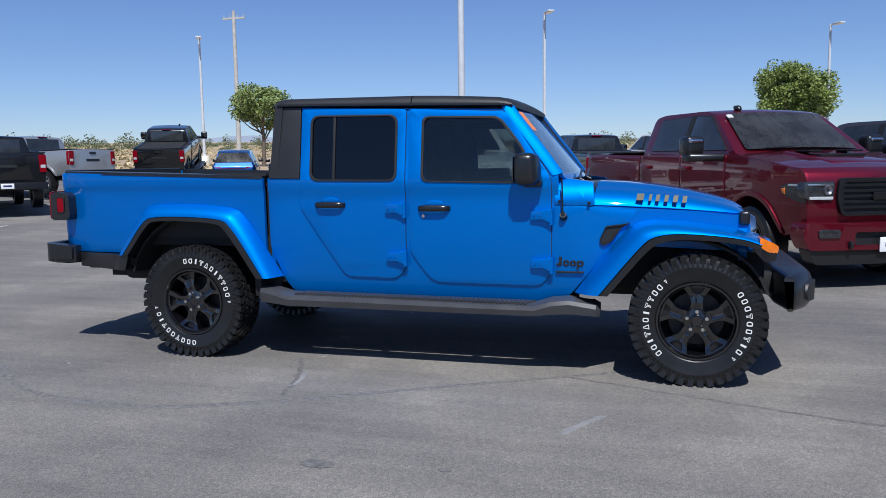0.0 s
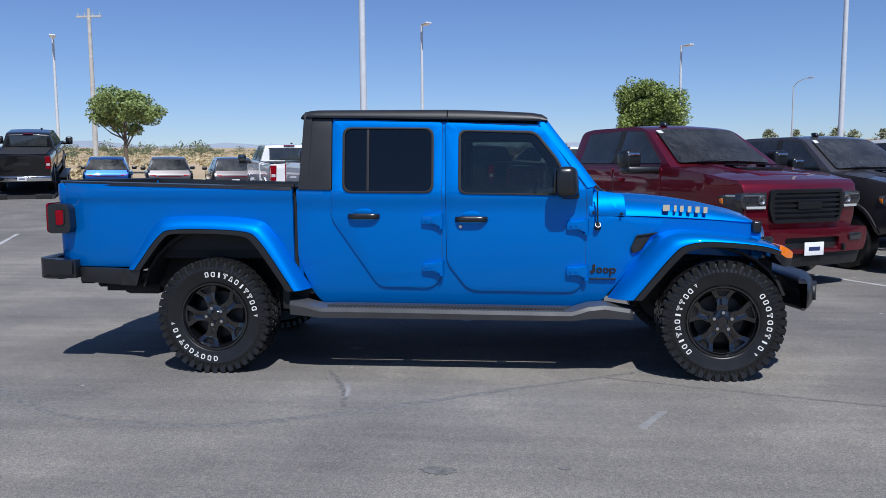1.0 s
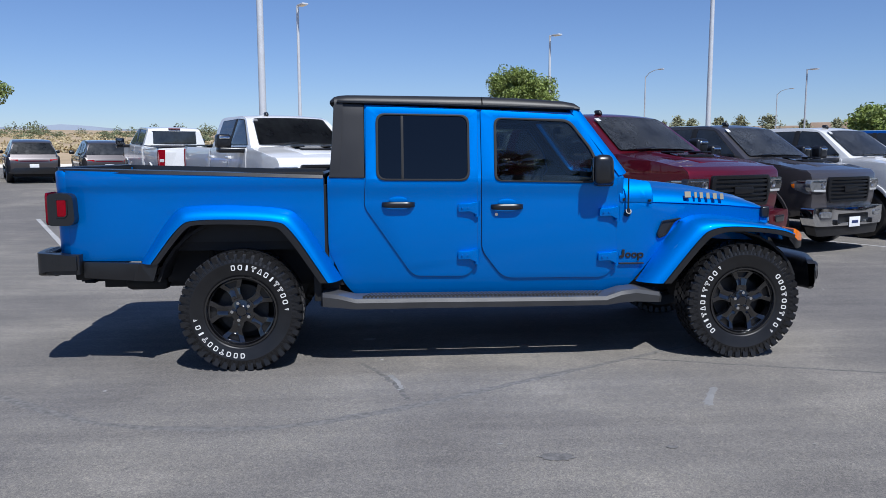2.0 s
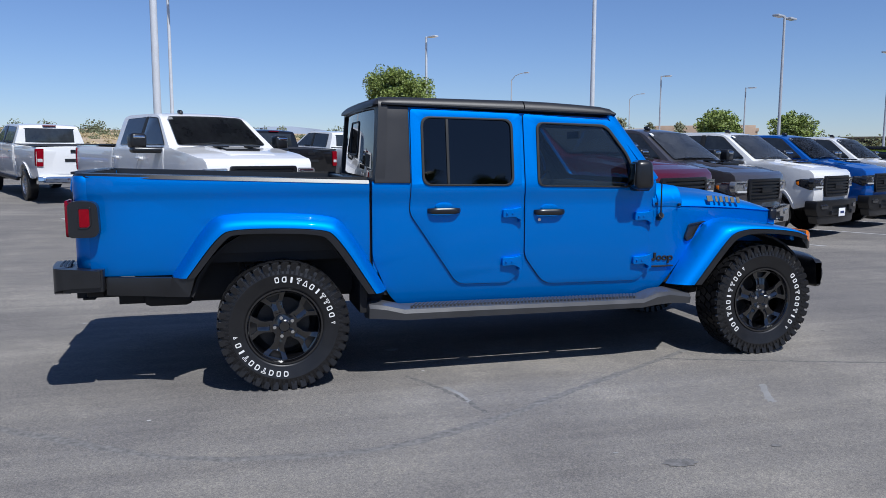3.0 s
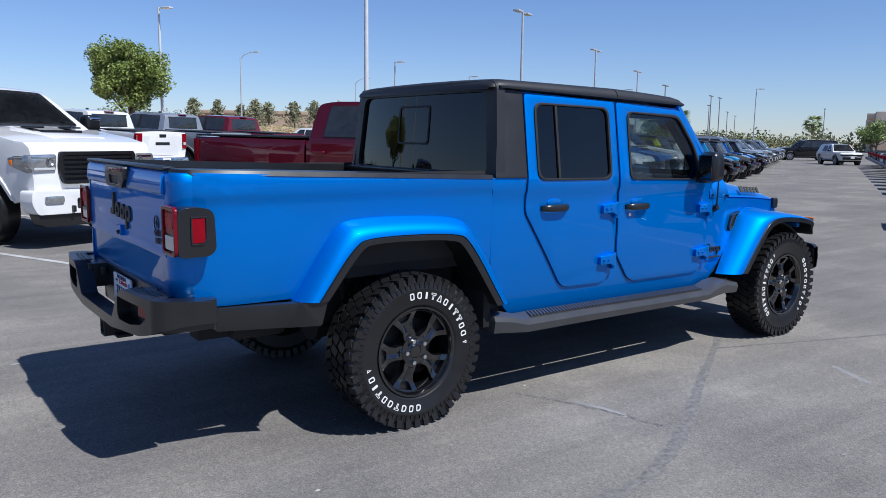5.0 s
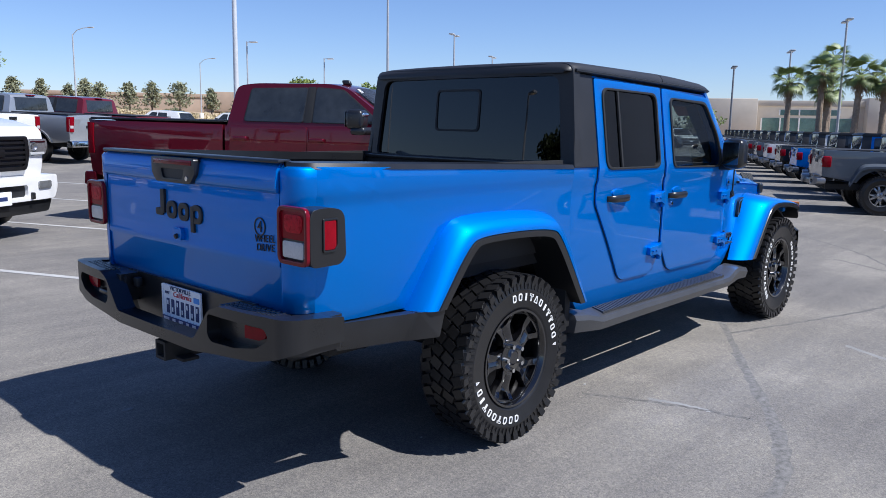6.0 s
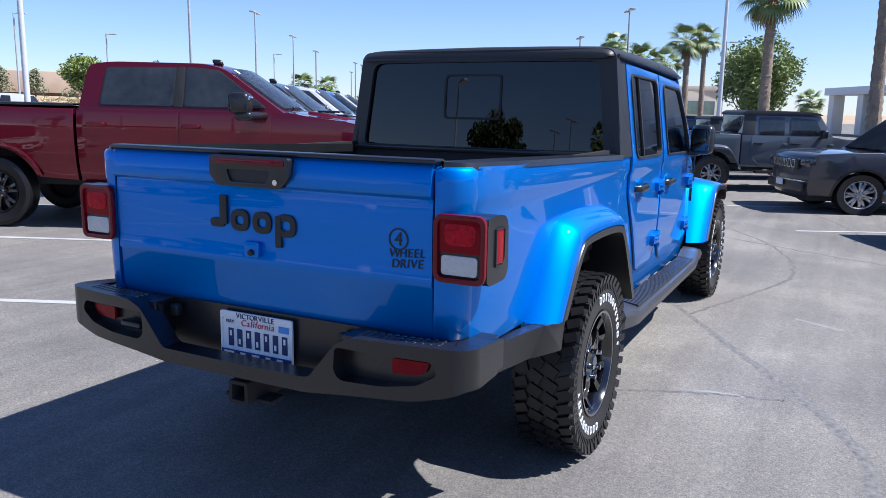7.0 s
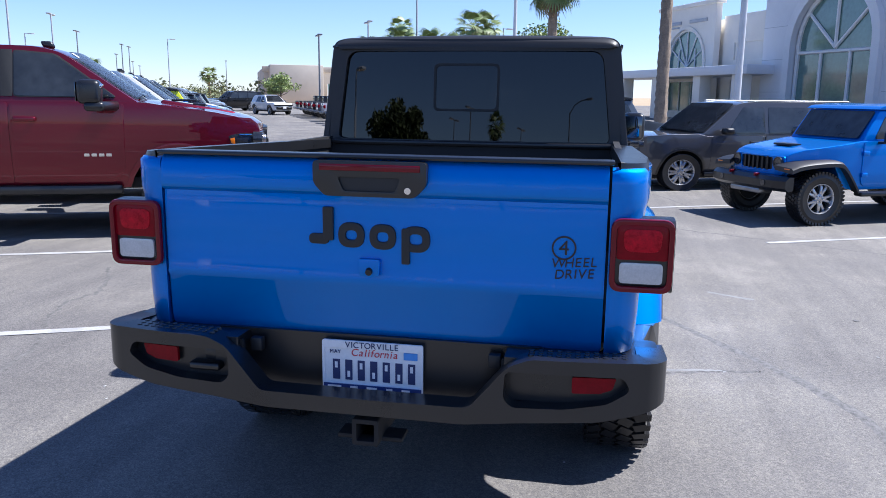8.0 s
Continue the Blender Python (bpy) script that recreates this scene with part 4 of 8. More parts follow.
        b3 = box(1.998, 2.062, s * 0.582, s * 0.632, 0.970, 1.058, 0.018, 4)
        part("hood_latch", b3, TRIM, hood)
        # engine bay side under the hood
        b3 = sheet([(1.10, 1.10), (2.06, 1.042), (2.08, 0.80), (1.30, 0.85)], (), 0.03, [1.3, 1.5, 1.7, 1.9])
        bend(b3, lambda x, y, z: (x, s * (nose_wide(x, z) - 0.012 - y), z))
        part("wing_side", b3, BLUE, car)
        part("headlamp_ring", turned([(0.0, 0), (0.085, 0), (0.10, 0.02), (0.10, 0.05), (0, 0.05)], 28), CHROME, car).matrix_basis = Matrix.Translation((2.105, s * 0.46, 0.93)) @ Matrix.Rotation(math.pi / 2, 4, "Z")
    grille_hole = [fillet([(y - 0.026, 1.00), (y + 0.026, 1.00), (y + 0.026, 0.80), (y - 0.026, 0.80)], 0.02) for y in [-0.27 + 0.09 * k for k in range(7)]]
    bm = sheet(fillet([(-0.60, 1.04), (0.60, 1.04), (0.63, 0.80), (0.60, 0.74), (-0.60, 0.74), (-0.63, 0.80)], 0.03), grille_hole, 0.05, (), (), (), 0.008)
    bend(bm, lambda x, y, z: (2.10 - y - 0.05 * (x / 0.6) ** 2, x, z))
    part("grille", bm, BLUE, car)
    # front bumper
    secs = []
    for k in range(-20, 21):
        y = 0.875 * math.sin(math.pi / 2 * k / 20)
        e = max(0, (abs(y) - 0.50) / 0.375)
        x1 = 2.455 - 0.150 * e ** 1.6
        x0 = 2.215 + 0.045 * e
        top, low = 0.705 - 0.025 * e ** 1.5, 0.462 + 0.010 * e ** 1.5
        pinch = 0.72 * max(0, (abs(y) - 0.845) / 0.03)
        ring = [(x0, top - 0.03), (x0 + 0.01, top - 0.008), (x0 + 0.03, top), (x1 - 0.085, top), (x1 - 0.05, top - 0.008), (x1 - 0.022, top - 0.035), (x1 - 0.004, 0.610), (x1, 0.570), (x1 - 0.010, low + 0.045), (x1 - 0.03, low + 0.012), (x1 - 0.06, low), (x0 + 0.03, low), (x0 + 0.01, low + 0.01), (x0, low + 0.03)]
        cx, cz = (x0 + x1) / 2, (top + low) / 2
        secs.append([(cx + (px - cx) * (1 - pinch * 0.30), y, cz + (pz - cz) * (1 - pinch * 0.28)) for px, pz in ring])
    fb = part("front_bumper", loft(secs), TRIM, car, "black plastic front bumper", 60)
    for s in (-1, 1):
        part("bumper_bracket", box(2.02, 2.26, s * 0.40, s * 0.50, 0.52, 0.66, 0.01), UNDER, fb)
        bm = sheet(fillet([(0.60, 0.645), (0.74, 0.635), (0.775, 0.580), (0.74, 0.525), (0.60, 0.515)], 0.025), (), 0.05, [0.64, 0.68, 0.72, 0.75], (), (), 0.014, 3)
        bend(bm, lambda x, y, z: (2.452 - 0.150 * max(0, (x - 0.50) / 0.375) ** 1.6 + 0.014 - y, s * x, z))
        part("fog_lamp", bm, DECAL, fb, "dark fog lamp pod", 40)
    # windscreen
    bm = sheet(fillet([(-0.66, 0), (0.66, 0), (0.60, 0.545), (-0.60, 0.545)], 0.05, 4), (), 0.005, [-0.4, -0.2, 0, 0.2, 0.4])
    bend(bm, lambda x, y, z: (0.935 - z * 0.655 + y - 0.03 * (x / 0.65) ** 2, x, 1.300 + z * 0.80))
    ws = part("windscreen", bm, CLEAR, car)
    bm = sheet(fillet([(-0.735, -0.03), (0.735, -0.03), (0.665, 0.60), (-0.665, 0.60)], 0.05, 4), [fillet([(-0.65, 0.01), (0.65, 0.01), (0.59, 0.535), (-0.59, 0.535)], 0.05, 4)], 0.03, [-0.4, 0, 0.4], (), (), 0.006)
    bend(bm, lambda x, y, z: (0.948 - z * 0.655 - y - 0.03 * (x / 0.65) ** 2, x, 1.292 + z * 0.80))
    part("windscreen_frame", bm, BLUE, car)
    bm = sheet(fillet([(-0.735, -0.03), (0.735, -0.03), (0.665, 0.60), (-0.665, 0.60)], 0.05, 4), [fillet([(-0.64, 0.02), (0.64, 0.02), (0.58, 0.525), (-0.58, 0.525)], 0.05, 4)], 0.006, [-0.4, 0, 0.4])
    bend(bm, lambda x, y, z: (0.912 - z * 0.655 - y - 0.03 * (x / 0.65) ** 2, x, 1.284 + z * 0.80))
    part("frame_trim", bm, DASH, car)
    bm = sheet(fillet([(-0.585, 0.36), (-0.47, 0.36), (-0.45, 0.52), (-0.565, 0.52)], 0.02), (), 0.002)
    bend(bm, lambda x, y, z: (0.955 - z * 0.655 + y - 0.03 * (x / 0.65) ** 2, x, 1.305 + z * 0.80))
    part("screen_sticker", bm, STICKER, ws, "orange paper sticker")
    for y0 in (-0.45, 0.10):
        bm = rod((0.99, y0, 1.265), (0.965, y0 + 0.42, 1.325), 0.008)
        add_rod(bm, (1.02, y0, 1.25), (0.99, y0, 1.265), 0.014)
        part("wiper", bm, TRIM, car)
    bm = box(0.88, 1.115, -0.70, 0.70, 1.20, 1.262, 0.015)
    bend(bm, lambda x, y, z: (x, y, z - 0.03 * (abs(y) / 0.7) ** 3))
    part("cowl_grille", bm, TRIM, car)
    bm = rod((0.925, -0.822, 1.040), (0.922, -0.826, 1.066), 0.017, 0.009, 14)
    add_rod(bm, (0.922, -0.826, 1.06), (0.918, -0.832, 1.275), 0.006, 0.005)
    part("aerial", bm, TRIM, car, "short black aerial mast")
    bm = rod((0.925, -0.795, 1.028), (0.925, -0.830, 1.046), 0.026, 0.020, 16)
    part("aerial_base", bm, TRIM, car)
    # roof: two lift-off front panels and the rear shell, black
    for name, xs in (("roof_panel", (-0.098, 0.1, 0.3, 0.48, 0.55, 0.585)), ("roof_shell", (-1.140, -1.132, -1.112, -1.08, -1.03, -0.95, -0.6, -0.3, -0.106))):
        secs = []
        for x in xs:
            zt = 1.848 - 0.010 * max(0, x + 0.9) - 0.052 * max(0, x + 0.1) ** 1.5 - {-1.140: 0.052, -1.132: 0.030, -1.112: 0.013, -1.08: 0.004, 0.585: 0.030, 0.55: 0.008}.get(x, 0)
            zl = 1.790 - 0.040 * max(0, (x + 0.9) / 1.46)
            zt = max(zt, zl + 0.02)
            ring = []
            prof = (1, 0.998, 0.99, 0.975, 0.955, 0.925, 0.88, 0.8, 0.5)
            for q in [-p for p in prof] + [0] + list(prof[::-1]):
                a = abs(q)
                z = zl + 0.006 + (zt - zl - 0.006) * float(np.interp(a, prof[::-1], (1.0, 0.998, 0.98, 0.93, 0.84, 0.68, 0.46, 0.22, 0.0))) + 0.012 * (1 - a * a)
                ring.append((x, q * 0.752 * {-1.140: 0.950, -1.132: 0.970, -1.112: 0.987, -1.08: 0.997}.get(x, 1.0), z))
            ring += [(x, 0.71 if x < -1.1 else 0.735, zl - 0.004), (x, -0.71 if x < -1.1 else -0.735, zl - 0.004)]
            secs.append(ring)
        part(name, loft(secs), TOPBLACK, car, "black roof panel" if name == "roof_panel" else "black hardtop shell", 45)
    for s in (-1, 1):
        secs = [[(x, s * 0.752, z - 0.004), (x, s * 0.764, z), (x, s * 0.764, z + 0.010), (x, s * 0.752, z + 0.014)] for x, z in ((-1.09, 1.795), (-0.6, 1.784), (0.0, 1.768), (0.54, 1.752))]
        part("drip_rail", loft(secs), TRIM, car)
    # back of the hardtop with its window
    outer = fillet([(-0.812, 1.290), (0.812, 1.290), (0.748, 1.836), (-0.748, 1.836)], [0.01, 0.01, 0.055, 0.055], 6)
    hole = fillet([(-0.722, 1.318), (0.722, 1.318), (0.668, 1.775), (-0.668, 1.775)], [0.03, 0.03, 0.06, 0.06], 5)
    bm = sheet(outer, [hole], 0.06, [-0.6, -0.4, -0.2, 0, 0.2, 0.4, 0.6], [1.45, 1.6, 1.7], (), 0.026, 4)
    bend(bm, lambda x, y, z: (-1.178 + 0.055 * x * x + 0.075 * (z - 1.29) + y, x, z))
    back = part("hardtop_back", bm, TOPBLACK, car, "black hardtop rear frame", 40)
    bm = sheet(hole, (), 0.004, [-0.63 + 0.09 * k for k in range(15)], [1.45, 1.6, 1.7])
    bend(bm, lambda x, y, z: (-1.164 + 0.067 * x * x + 0.075 * (z - 1.29) + y, x, z))
    rw = part("rear_window", bm, TINT, back, "dark tinted rear window")
    sl_o = fillet([(-0.150, 1.468), (0.195, 1.468), (0.195, 1.712), (-0.150, 1.712)], 0.03)
    sl_i = fillet([(-0.138, 1.480), (0.183, 1.480), (0.183, 1.700), (-0.138, 1.700)], 0.025)
    bm = sheet(sl_o, [sl_i], 0.006)
    bend(bm, lambda x, y, z: (-1.170 + 0.067 * x * x + 0.075 * (z - 1.29) + y, x, z))
    part("slider_frame", bm, GASKET, rw)
    # tailgate
    gate_x = [(0.795, -2.934), (0.83, -2.943), (0.962, -2.947), (0.976, -2.956), (0.99, -2.952), (1.10, -2.954), (1.20, -2.953), (1.243, -2.949), (1.252, -2.966), (1.268, -2.971), (1.33, -2.962), (1.348, -2.952), (1.362, -2.935)]
    zs = [z for z, _ in gate_x]
    bm = sheet(fillet([(-0.698, 0.795), (0.698, 0.795), (0.698, 1.362), (-0.698, 1.362)], 0.012, 3), (), 0.045, (), zs[1:-1], (), 0.004)
    bend(bm, lambda x, y, z: (float(np.interp(z, zs, [g for _, g in gate_x])) + y + 0.006 * (x / 0.7) ** 2, x, z))
    gate = part("tailgate", bm, BLUE, car, "blue tailgate with two pressed creases", 50)
    part("tailgate_cap", box(-2.958, -2.895, -0.712, 0.712, 1.356, 1.370, 0.006), TRIM, gate)
    bm = sheet(fillet([(-0.176, 1.352), (0.176, 1.352), (0.176, 1.285), (0.140, 1.246), (-0.140, 1.246), (-0.176, 1.285)], 0.014), [fillet([(-0.098, 1.305), (0.098, 1.305), (0.080, 1.262), (-0.080, 1.262)], 0.012)], 0.03, (), (), (), 0.005)
    bend(bm, lambda x, y, z: (-2.984 + y, x + 0.005, z))
    th = part("tailgate_handle", bm, TRIM, gate, "black tailgate handle")
    part("handle_recess", box(-2.976, -2.950, -0.10, 0.11, 1.255, 1.31), DECAL, th)
    part("high_brake_lamp", box(-2.988, -2.965, -0.152, 0.160, 1.323, 1.343, 0.003), REDRIM, th)
    part("gate_lock", rod((-2.97, -0.115, 1.268), (-2.989, -0.115, 1.268), 0.011, 0.010, 14), CHROME, th)
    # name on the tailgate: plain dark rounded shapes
    def blob(y0, y1, z0, z1, r, bore, up=0.0):
        hole = [fillet([(y0 + bore, z0 + bore), (y1 - bore, z0 + bore), (y1 - bore, z1 - bore), (y0 + bore, z1 - bore)], r * 0.55, 5)] if bore else []
        b4 = sheet(fillet([(y0, z0), (y1, z0), (y1, z1), (y0, z1)], r, 6), hole, 0.016, (), (), (), 0.003)
        bend(b4, lambda x, y, z: (-2.9605 - up + y, x, z))
        return part("badge_shape", b4, DECAL, gate, "dark badge shape")
    blob(0.128, 0.160, 1.104, 1.208, 0.004, 0, 0.001)
    blob(0.142, 0.206, 1.092, 1.124, 0.030, 0)
    blob(0.028, 0.112, 1.084, 1.162, 0.040, 0.024)
    blob(-0.072, 0.012, 1.082, 1.160, 0.040, 0.024)
    blob(-0.178, -0.090, 1.078, 1.158, 0.040, 0.024)
    blob(-0.115, -0.090, 1.040, 1.150, 0.004, 0, 0.001)
    bm = sheet(fillet([(-0.030, 1.052), (0.040, 1.052), (0.034, 0.998), (-0.026, 0.998)], 0.008), (), 0.02, (), (), (), 0.004)
    bend(bm, lambda x, y, z: (-2.970 + y, x + 0.006, z))
    cm = part("camera_pod", bm, BLUE, gate)
    part("camera_lens", rod((-2.965, 0.010, 1.016), (-2.980, 0.010, 1.012), 0.012, 0.010, 14), DECAL, cm)
    face = Matrix.Rotation(-math.pi / 2, 4, "Z") @ Matrix.Rotation(math.pi / 2, 4, "X")
    ring = sheet([(0.036 * math.cos(a), 0.036 * math.sin(a)) for a in [i * math.pi / 14 for i in range(28)]], [[(0.031 * math.cos(a), 0.031 * math.sin(a)) for a in [i * math.pi / 14 for i in range(28)]]], 0.002)
    bend(ring, lambda x, y, z: (-2.9520 + y, -0.578 + x, 1.112 + z))
    part("decal_ring", ring, DECAL, gate)
    lettering("4", 0.062, Matrix.Translation((-2.9512, -0.578, 1.092)) @ face, DECAL, gate, "decal_number")
    for word, y0, z0, x0 in (("WHEEL", -0.545, 1.053, -2.9508), ("DRIVE", -0.553, 1.019, -2.9500)):
        y = y0
        for ch in word:
            adv = {"W": 0.036, "I": 0.012, "L": 0.021, "E": 0.023}.get(ch, 0.027)
            lettering(ch, 0.040, Matrix.Translation((x0, y - adv / 2, z0 + 0.06 * (y0 - y))) @ face @ Matrix.Rotation(0.06, 4, "Z"), DECAL, gate, "decal_letter", shear=0.15)
            y -= adv
    # bed inside
    bl = part("bed_liner", box(-2.90, -1.19, -0.76, 0.76, 0.86, 0.90), LINER, car, "black ribbed bed liner")
    for s in (-1, 1):
        part("liner_side", box(-2.90, -1.19, s * 0.735, s * 0.765, 0.88, 1.33), LINER, bl)
        part("wheel_box", box(-2.15, -1.40, s * 0.55, s * 0.74, 0.88, 1.10, 0.03), LINER, bl)
    part("liner_front", box(-1.225, -1.192, -0.76, 0.76, 0.88, 1.305), LINER, bl)
    part("gate_lining", box(-2.91, -2.885, -0.70, 0.70, 0.88, 1.36), LINER, bl)
    for i in range(11):
        part("liner_rib", box(-2.88, -1.23, -0.5 + i * 0.1 - 0.02, -0.5 + i * 0.1 + 0.02, 0.9, 0.912), LINER, bl)
    part("bed_front_cap", box(-1.245, -1.188, -0.75, 0.75, 1.292, 1.315, 0.006), TRIM, car)
    # rear bumper
    def sweep(x, y, z):
        d, q = abs(x), -1 if x < 0 else 1
        r, d0 = 0.080, 0.806
        bow = 0.040 * (min(d, d0) / d0) ** 4
        if d <= d0:
            return (-3.102 + bow + y, x, z)
        a = min((d - d0) / r, math.pi / 2)
        run = max(0, d - d0 - r * math.pi / 2)
        return (-3.102 + bow + r - (r - y) * math.cos(a) + run, q * (d0 + (r - y) * math.sin(a)), z)
    half = [(0.0, 0.600), (0.31, 0.600), (0.47, 0.618), (0.70, 0.634), (0.80, 0.656), (0.88, 0.682), (0.96, 0.694), (1.118, 0.694), (1.118, 0.790), (0.95, 0.808), (0.86, 0.812), (0.50, 0.812), (0.435, 0.785), (0.325, 0.652), (0.0, 0.650)]
    line = half + [(-x, z) for x, z in half[::-1] if x > 0]
    holes = [fillet([(s * 0.43, 0.772), (s * 0.765, 0.768), (s * 0.785, 0.728), (s * 0.72, 0.688), (s * 0.60, 0.668), (s * 0.45, 0.664), (s * 0.425, 0.690)], 0.018) for s in (-1, 1)]
    bm = sheet(fillet(line, [0.01 if abs(x) > 1.0 else 0.02 for x, z in line], 4), holes, 0.085, [q * v for q in (-1, 1) for v in (0.5, 0.6, 0.7, 0.75, 0.795, 0.81, 0.825, 0.84, 0.855, 0.87, 0.885, 0.90, 0.915, 0.93, 0.945)], (), (), 0.036, 6)
    bend(bm, sweep)
    bp = part("rear_bumper", bm, TRIM, car, "black plastic rear bumper with step pads", 40)
    bm = sheet(fillet([(-0.54, 0.800), (0.54, 0.800), (0.42, 0.60), (-0.42, 0.60)], 0.02), (), 0.03)
    bend(bm, lambda x, y, z: (-2.945 + y, x, z))
    part("plate_recess", bm, TRIM, bp)
    for s in (-1, 1):
        plan = fillet([(-3.040, 0.42), (-3.032, 0.74), (-3.012, 0.845), (-2.96, 0.872), (-2.782, 0.866), (-2.782, 0.74), (-2.92, 0.70), (-2.92, 0.42)], [0.005, 0.02, 0.05, 0.04, 0.02, 0.005, 0.005, 0.005])
        bm = sheet(plan, (), 0.13, (), (), (), 0.024, 4)
        bend(bm, lambda x, y, z: (x, s * z, 0.796 - y))
        part("bumper_end", bm, TRIM, bp, "", 40)
        bm = bmesh.new()
        for i in range(11):
            for j in range(3):
                y = 0.50 + i * 0.0265
                x = -3.056 + 0.040 * (y / 0.822) ** 4 + j * 0.022
                add_rod(bm, (x, s * y, 0.806), (x, s * y, 0.8140), 0.0105, 0.008, 6)
        tagged(part("step_pad", bm, TRIM, bp), kind="stuff")
        bm = sheet(fillet([(s * 0.620, 0.755), (s * 0.745, 0.755), (s * 0.735, 0.722), (s * 0.70, 0.708), (s * 0.620, 0.706)], 0.006), (), 0.012)
        bend(bm, lambda x, y, z: (-3.056 + y + 0.10 * max(0, abs(x) - 0.62), x, z))
        part("bumper_reflector", bm, BRAKELENS, bp, "red reflector")
        bm = sheet(rect(min(s * 0.41, s * 0.80), max(s * 0.41, s * 0.80), 0.655, 0.785, 0.01), (), 0.01)
        bend(bm, lambda x, y, z: (-3.022 + y + 0.10 * max(0, abs(x) - 0.6), x, z))
        part("recess_back", bm, UNDER, bp)
        if s > 0:
            part("tow_hook", box(-3.075, -2.98, s * 0.470, s * 0.575, 0.690, 0.716, 0.010, 3), TRIM, bp)
            part("hook_stem", box(-3.040, -2.98, s * 0.495, s * 0.535, 0.712, 0.755, 0.008), TRIM, bp)
        part("trailer_socket", box(-2.985, -2.955, s * 0.385 - 0.02, s * 0.385 + 0.02, 0.735, 0.78, 0.006), DECAL, bp)
    # licence plate, its number as plain bars
    pl = part("license_plate", box(-2.9620, -2.9560, -0.155, 0.163, 0.624, 0.780, 0.002), PAPER, car, "white licence plate in a dealer frame")
    fr = sheet(fillet([(-0.160, 0.786), (0.168, 0.786), (0.168, 0.618), (-0.160, 0.618)], 0.008), [fillet([(-0.152, 0.762), (0.160, 0.762), (0.160, 0.645), (-0.152, 0.645)], 0.004)], 0.008)
    bend(fr, lambda x, y, z: (-2.9680 + y, x, z))
    part("plate_frame", fr, PAPER, pl)
    part("frame_band", box(-2.9700, -2.9670, -0.156, 0.164, 0.621, 0.643), PLATEBLUE, pl)
    for i, w in enumerate((0.045, 0.024, 0.034, 0.020, 0.026)):
        y = 0.150 - sum((0.045, 0.024, 0.034, 0.020, 0.026)[:i]) - i * 0.030
        part("band_mark", box(-2.9720, -2.9680, y - w, y, 0.626, 0.638), PAPER, pl)
    for i in range(7):
        y = 0.134 - i * 0.041
        bar = part("plate_bar", box(-2.9645, -2.9610, y - 0.023, y, 0.656, 0.722), INK, pl)
        part("bar_gap", box(-2.9655, -2.9635, y - 0.016, y - 0.007, 0.666 if i % 2 else 0.694, 0.686 if i % 2 else 0.714), PAPER, bar)
    for word, size, y0, z0, x0, mat, lean, name in (("VICTORVILLE", 0.027, 0.092, 0.765, -2.9695, INK, 0.0, "frame_letter"), ("California", 0.034, 0.075, 0.737, -2.9640, REDINK, 0.2, "plate_letter"), ("MAY", 0.017, 0.145, 0.742, -2.9640, INK, 0.0, "plate_letter")):
        y = y0
        for ch in word:
            adv = size * (0.88 if ch == "M" else 0.30 if ch in "Iil" else 0.36 if ch in "fr" else 0.56 if ch.islower() or ch in "LE" else 0.70)
            lettering(ch, size, Matrix.Translation((x0, y - adv / 2, z0)) @ face, mat, pl, name, shear=lean)
            y -= adv
    part("plate_tag", box(-2.9650, -2.9610, -0.142, -0.098, 0.735, 0.758), TAG, pl)
    # tow hitch and underside
    bm = bmesh.new()
    hole = fillet([(-0.028, 0.560), (0.028, 0.560), (0.028, 0.504), (-0.028, 0.504)], 0.004)
    bm = sheet(fillet([(-0.042, 0.574), (0.042, 0.574), (0.042, 0.490), (-0.042, 0.490)], 0.008), [hole], 0.30, (), (), (), 0.004)
    bend(bm, lambda x, y, z: (-3.075 + y, x - 0.004, z))
    hi = part("tow_hitch", bm, UNDER, car, "black square tow hitch receiver")
    bm = box(-3.03, -2.95, -0.11, 0.10, 0.488, 0.504, 0.006)
    add_box(bm, -2.93, -2.83, -0.55, 0.55, 0.58, 0.66, 0.01)
    part("hitch_bar", bm, UNDER, hi)
    ub = part("underbody", box(-1.15, 1.1, -0.76, 0.76, 0.55, 0.60), UNDER, car)
    for s in (-1, 1):
        part("frame_rail", box(-2.75, 2.1, s * 0.38, s * 0.50, 0.52, 0.66), UNDER, ub)
        part("rock_rail", box(-1.1, 1.0, s * 0.50, s * 0.58, 0.42, 0.54), UNDER, ub)
        part("damper", rod((-1.90, s * 0.56, 0.40), (-2.02, s * 0.52, 0.86), 0.035), UNDER, ub)
        part("damper", rod((1.90, s * 0.56, 0.40), (1.84, s * 0.52, 0.9), 0.035), UNDER, ub)
    part("engine_block", box(1.1, 2.05, -0.55, 0.55, 0.50, 0.98), UNDER, ub)
    part("bed_floor", box(-2.85, -1.15, -0.74, 0.74, 0.80, 0.86), UNDER, ub)
    part("gearbox", box(-1.0, 0.3, -0.1, 0.45, 0.36, 0.53, 0.03), UNDER, ub)
    part("silencer", box(-2.60, -2.30, -0.55, 0.40, 0.50, 0.60, 0.04), UNDER, ub)
    for x in (-1.745, 1.745):
        part("axle", rod((x, -0.72, 0.405), (x, 0.72, 0.405), 0.05, seg=12), UNDER, ub)
        part("differential", rod((x - 0.12, 0.1, 0.405), (x + 0.14, 0.1, 0.405), 0.14, 0.11, 14), UNDER, ub)
    # inside the cab
    bm = box(0.62, 0.90, -0.70, 0.70, 0.95, 1.26, 0.05, 3)
    add_box(bm, 0.2, 0.75, -0.12, 0.12, 0.70, 0.98, 0.03)
    part("dashboard", bm, DASH, car)
    tor = bmesh.new()
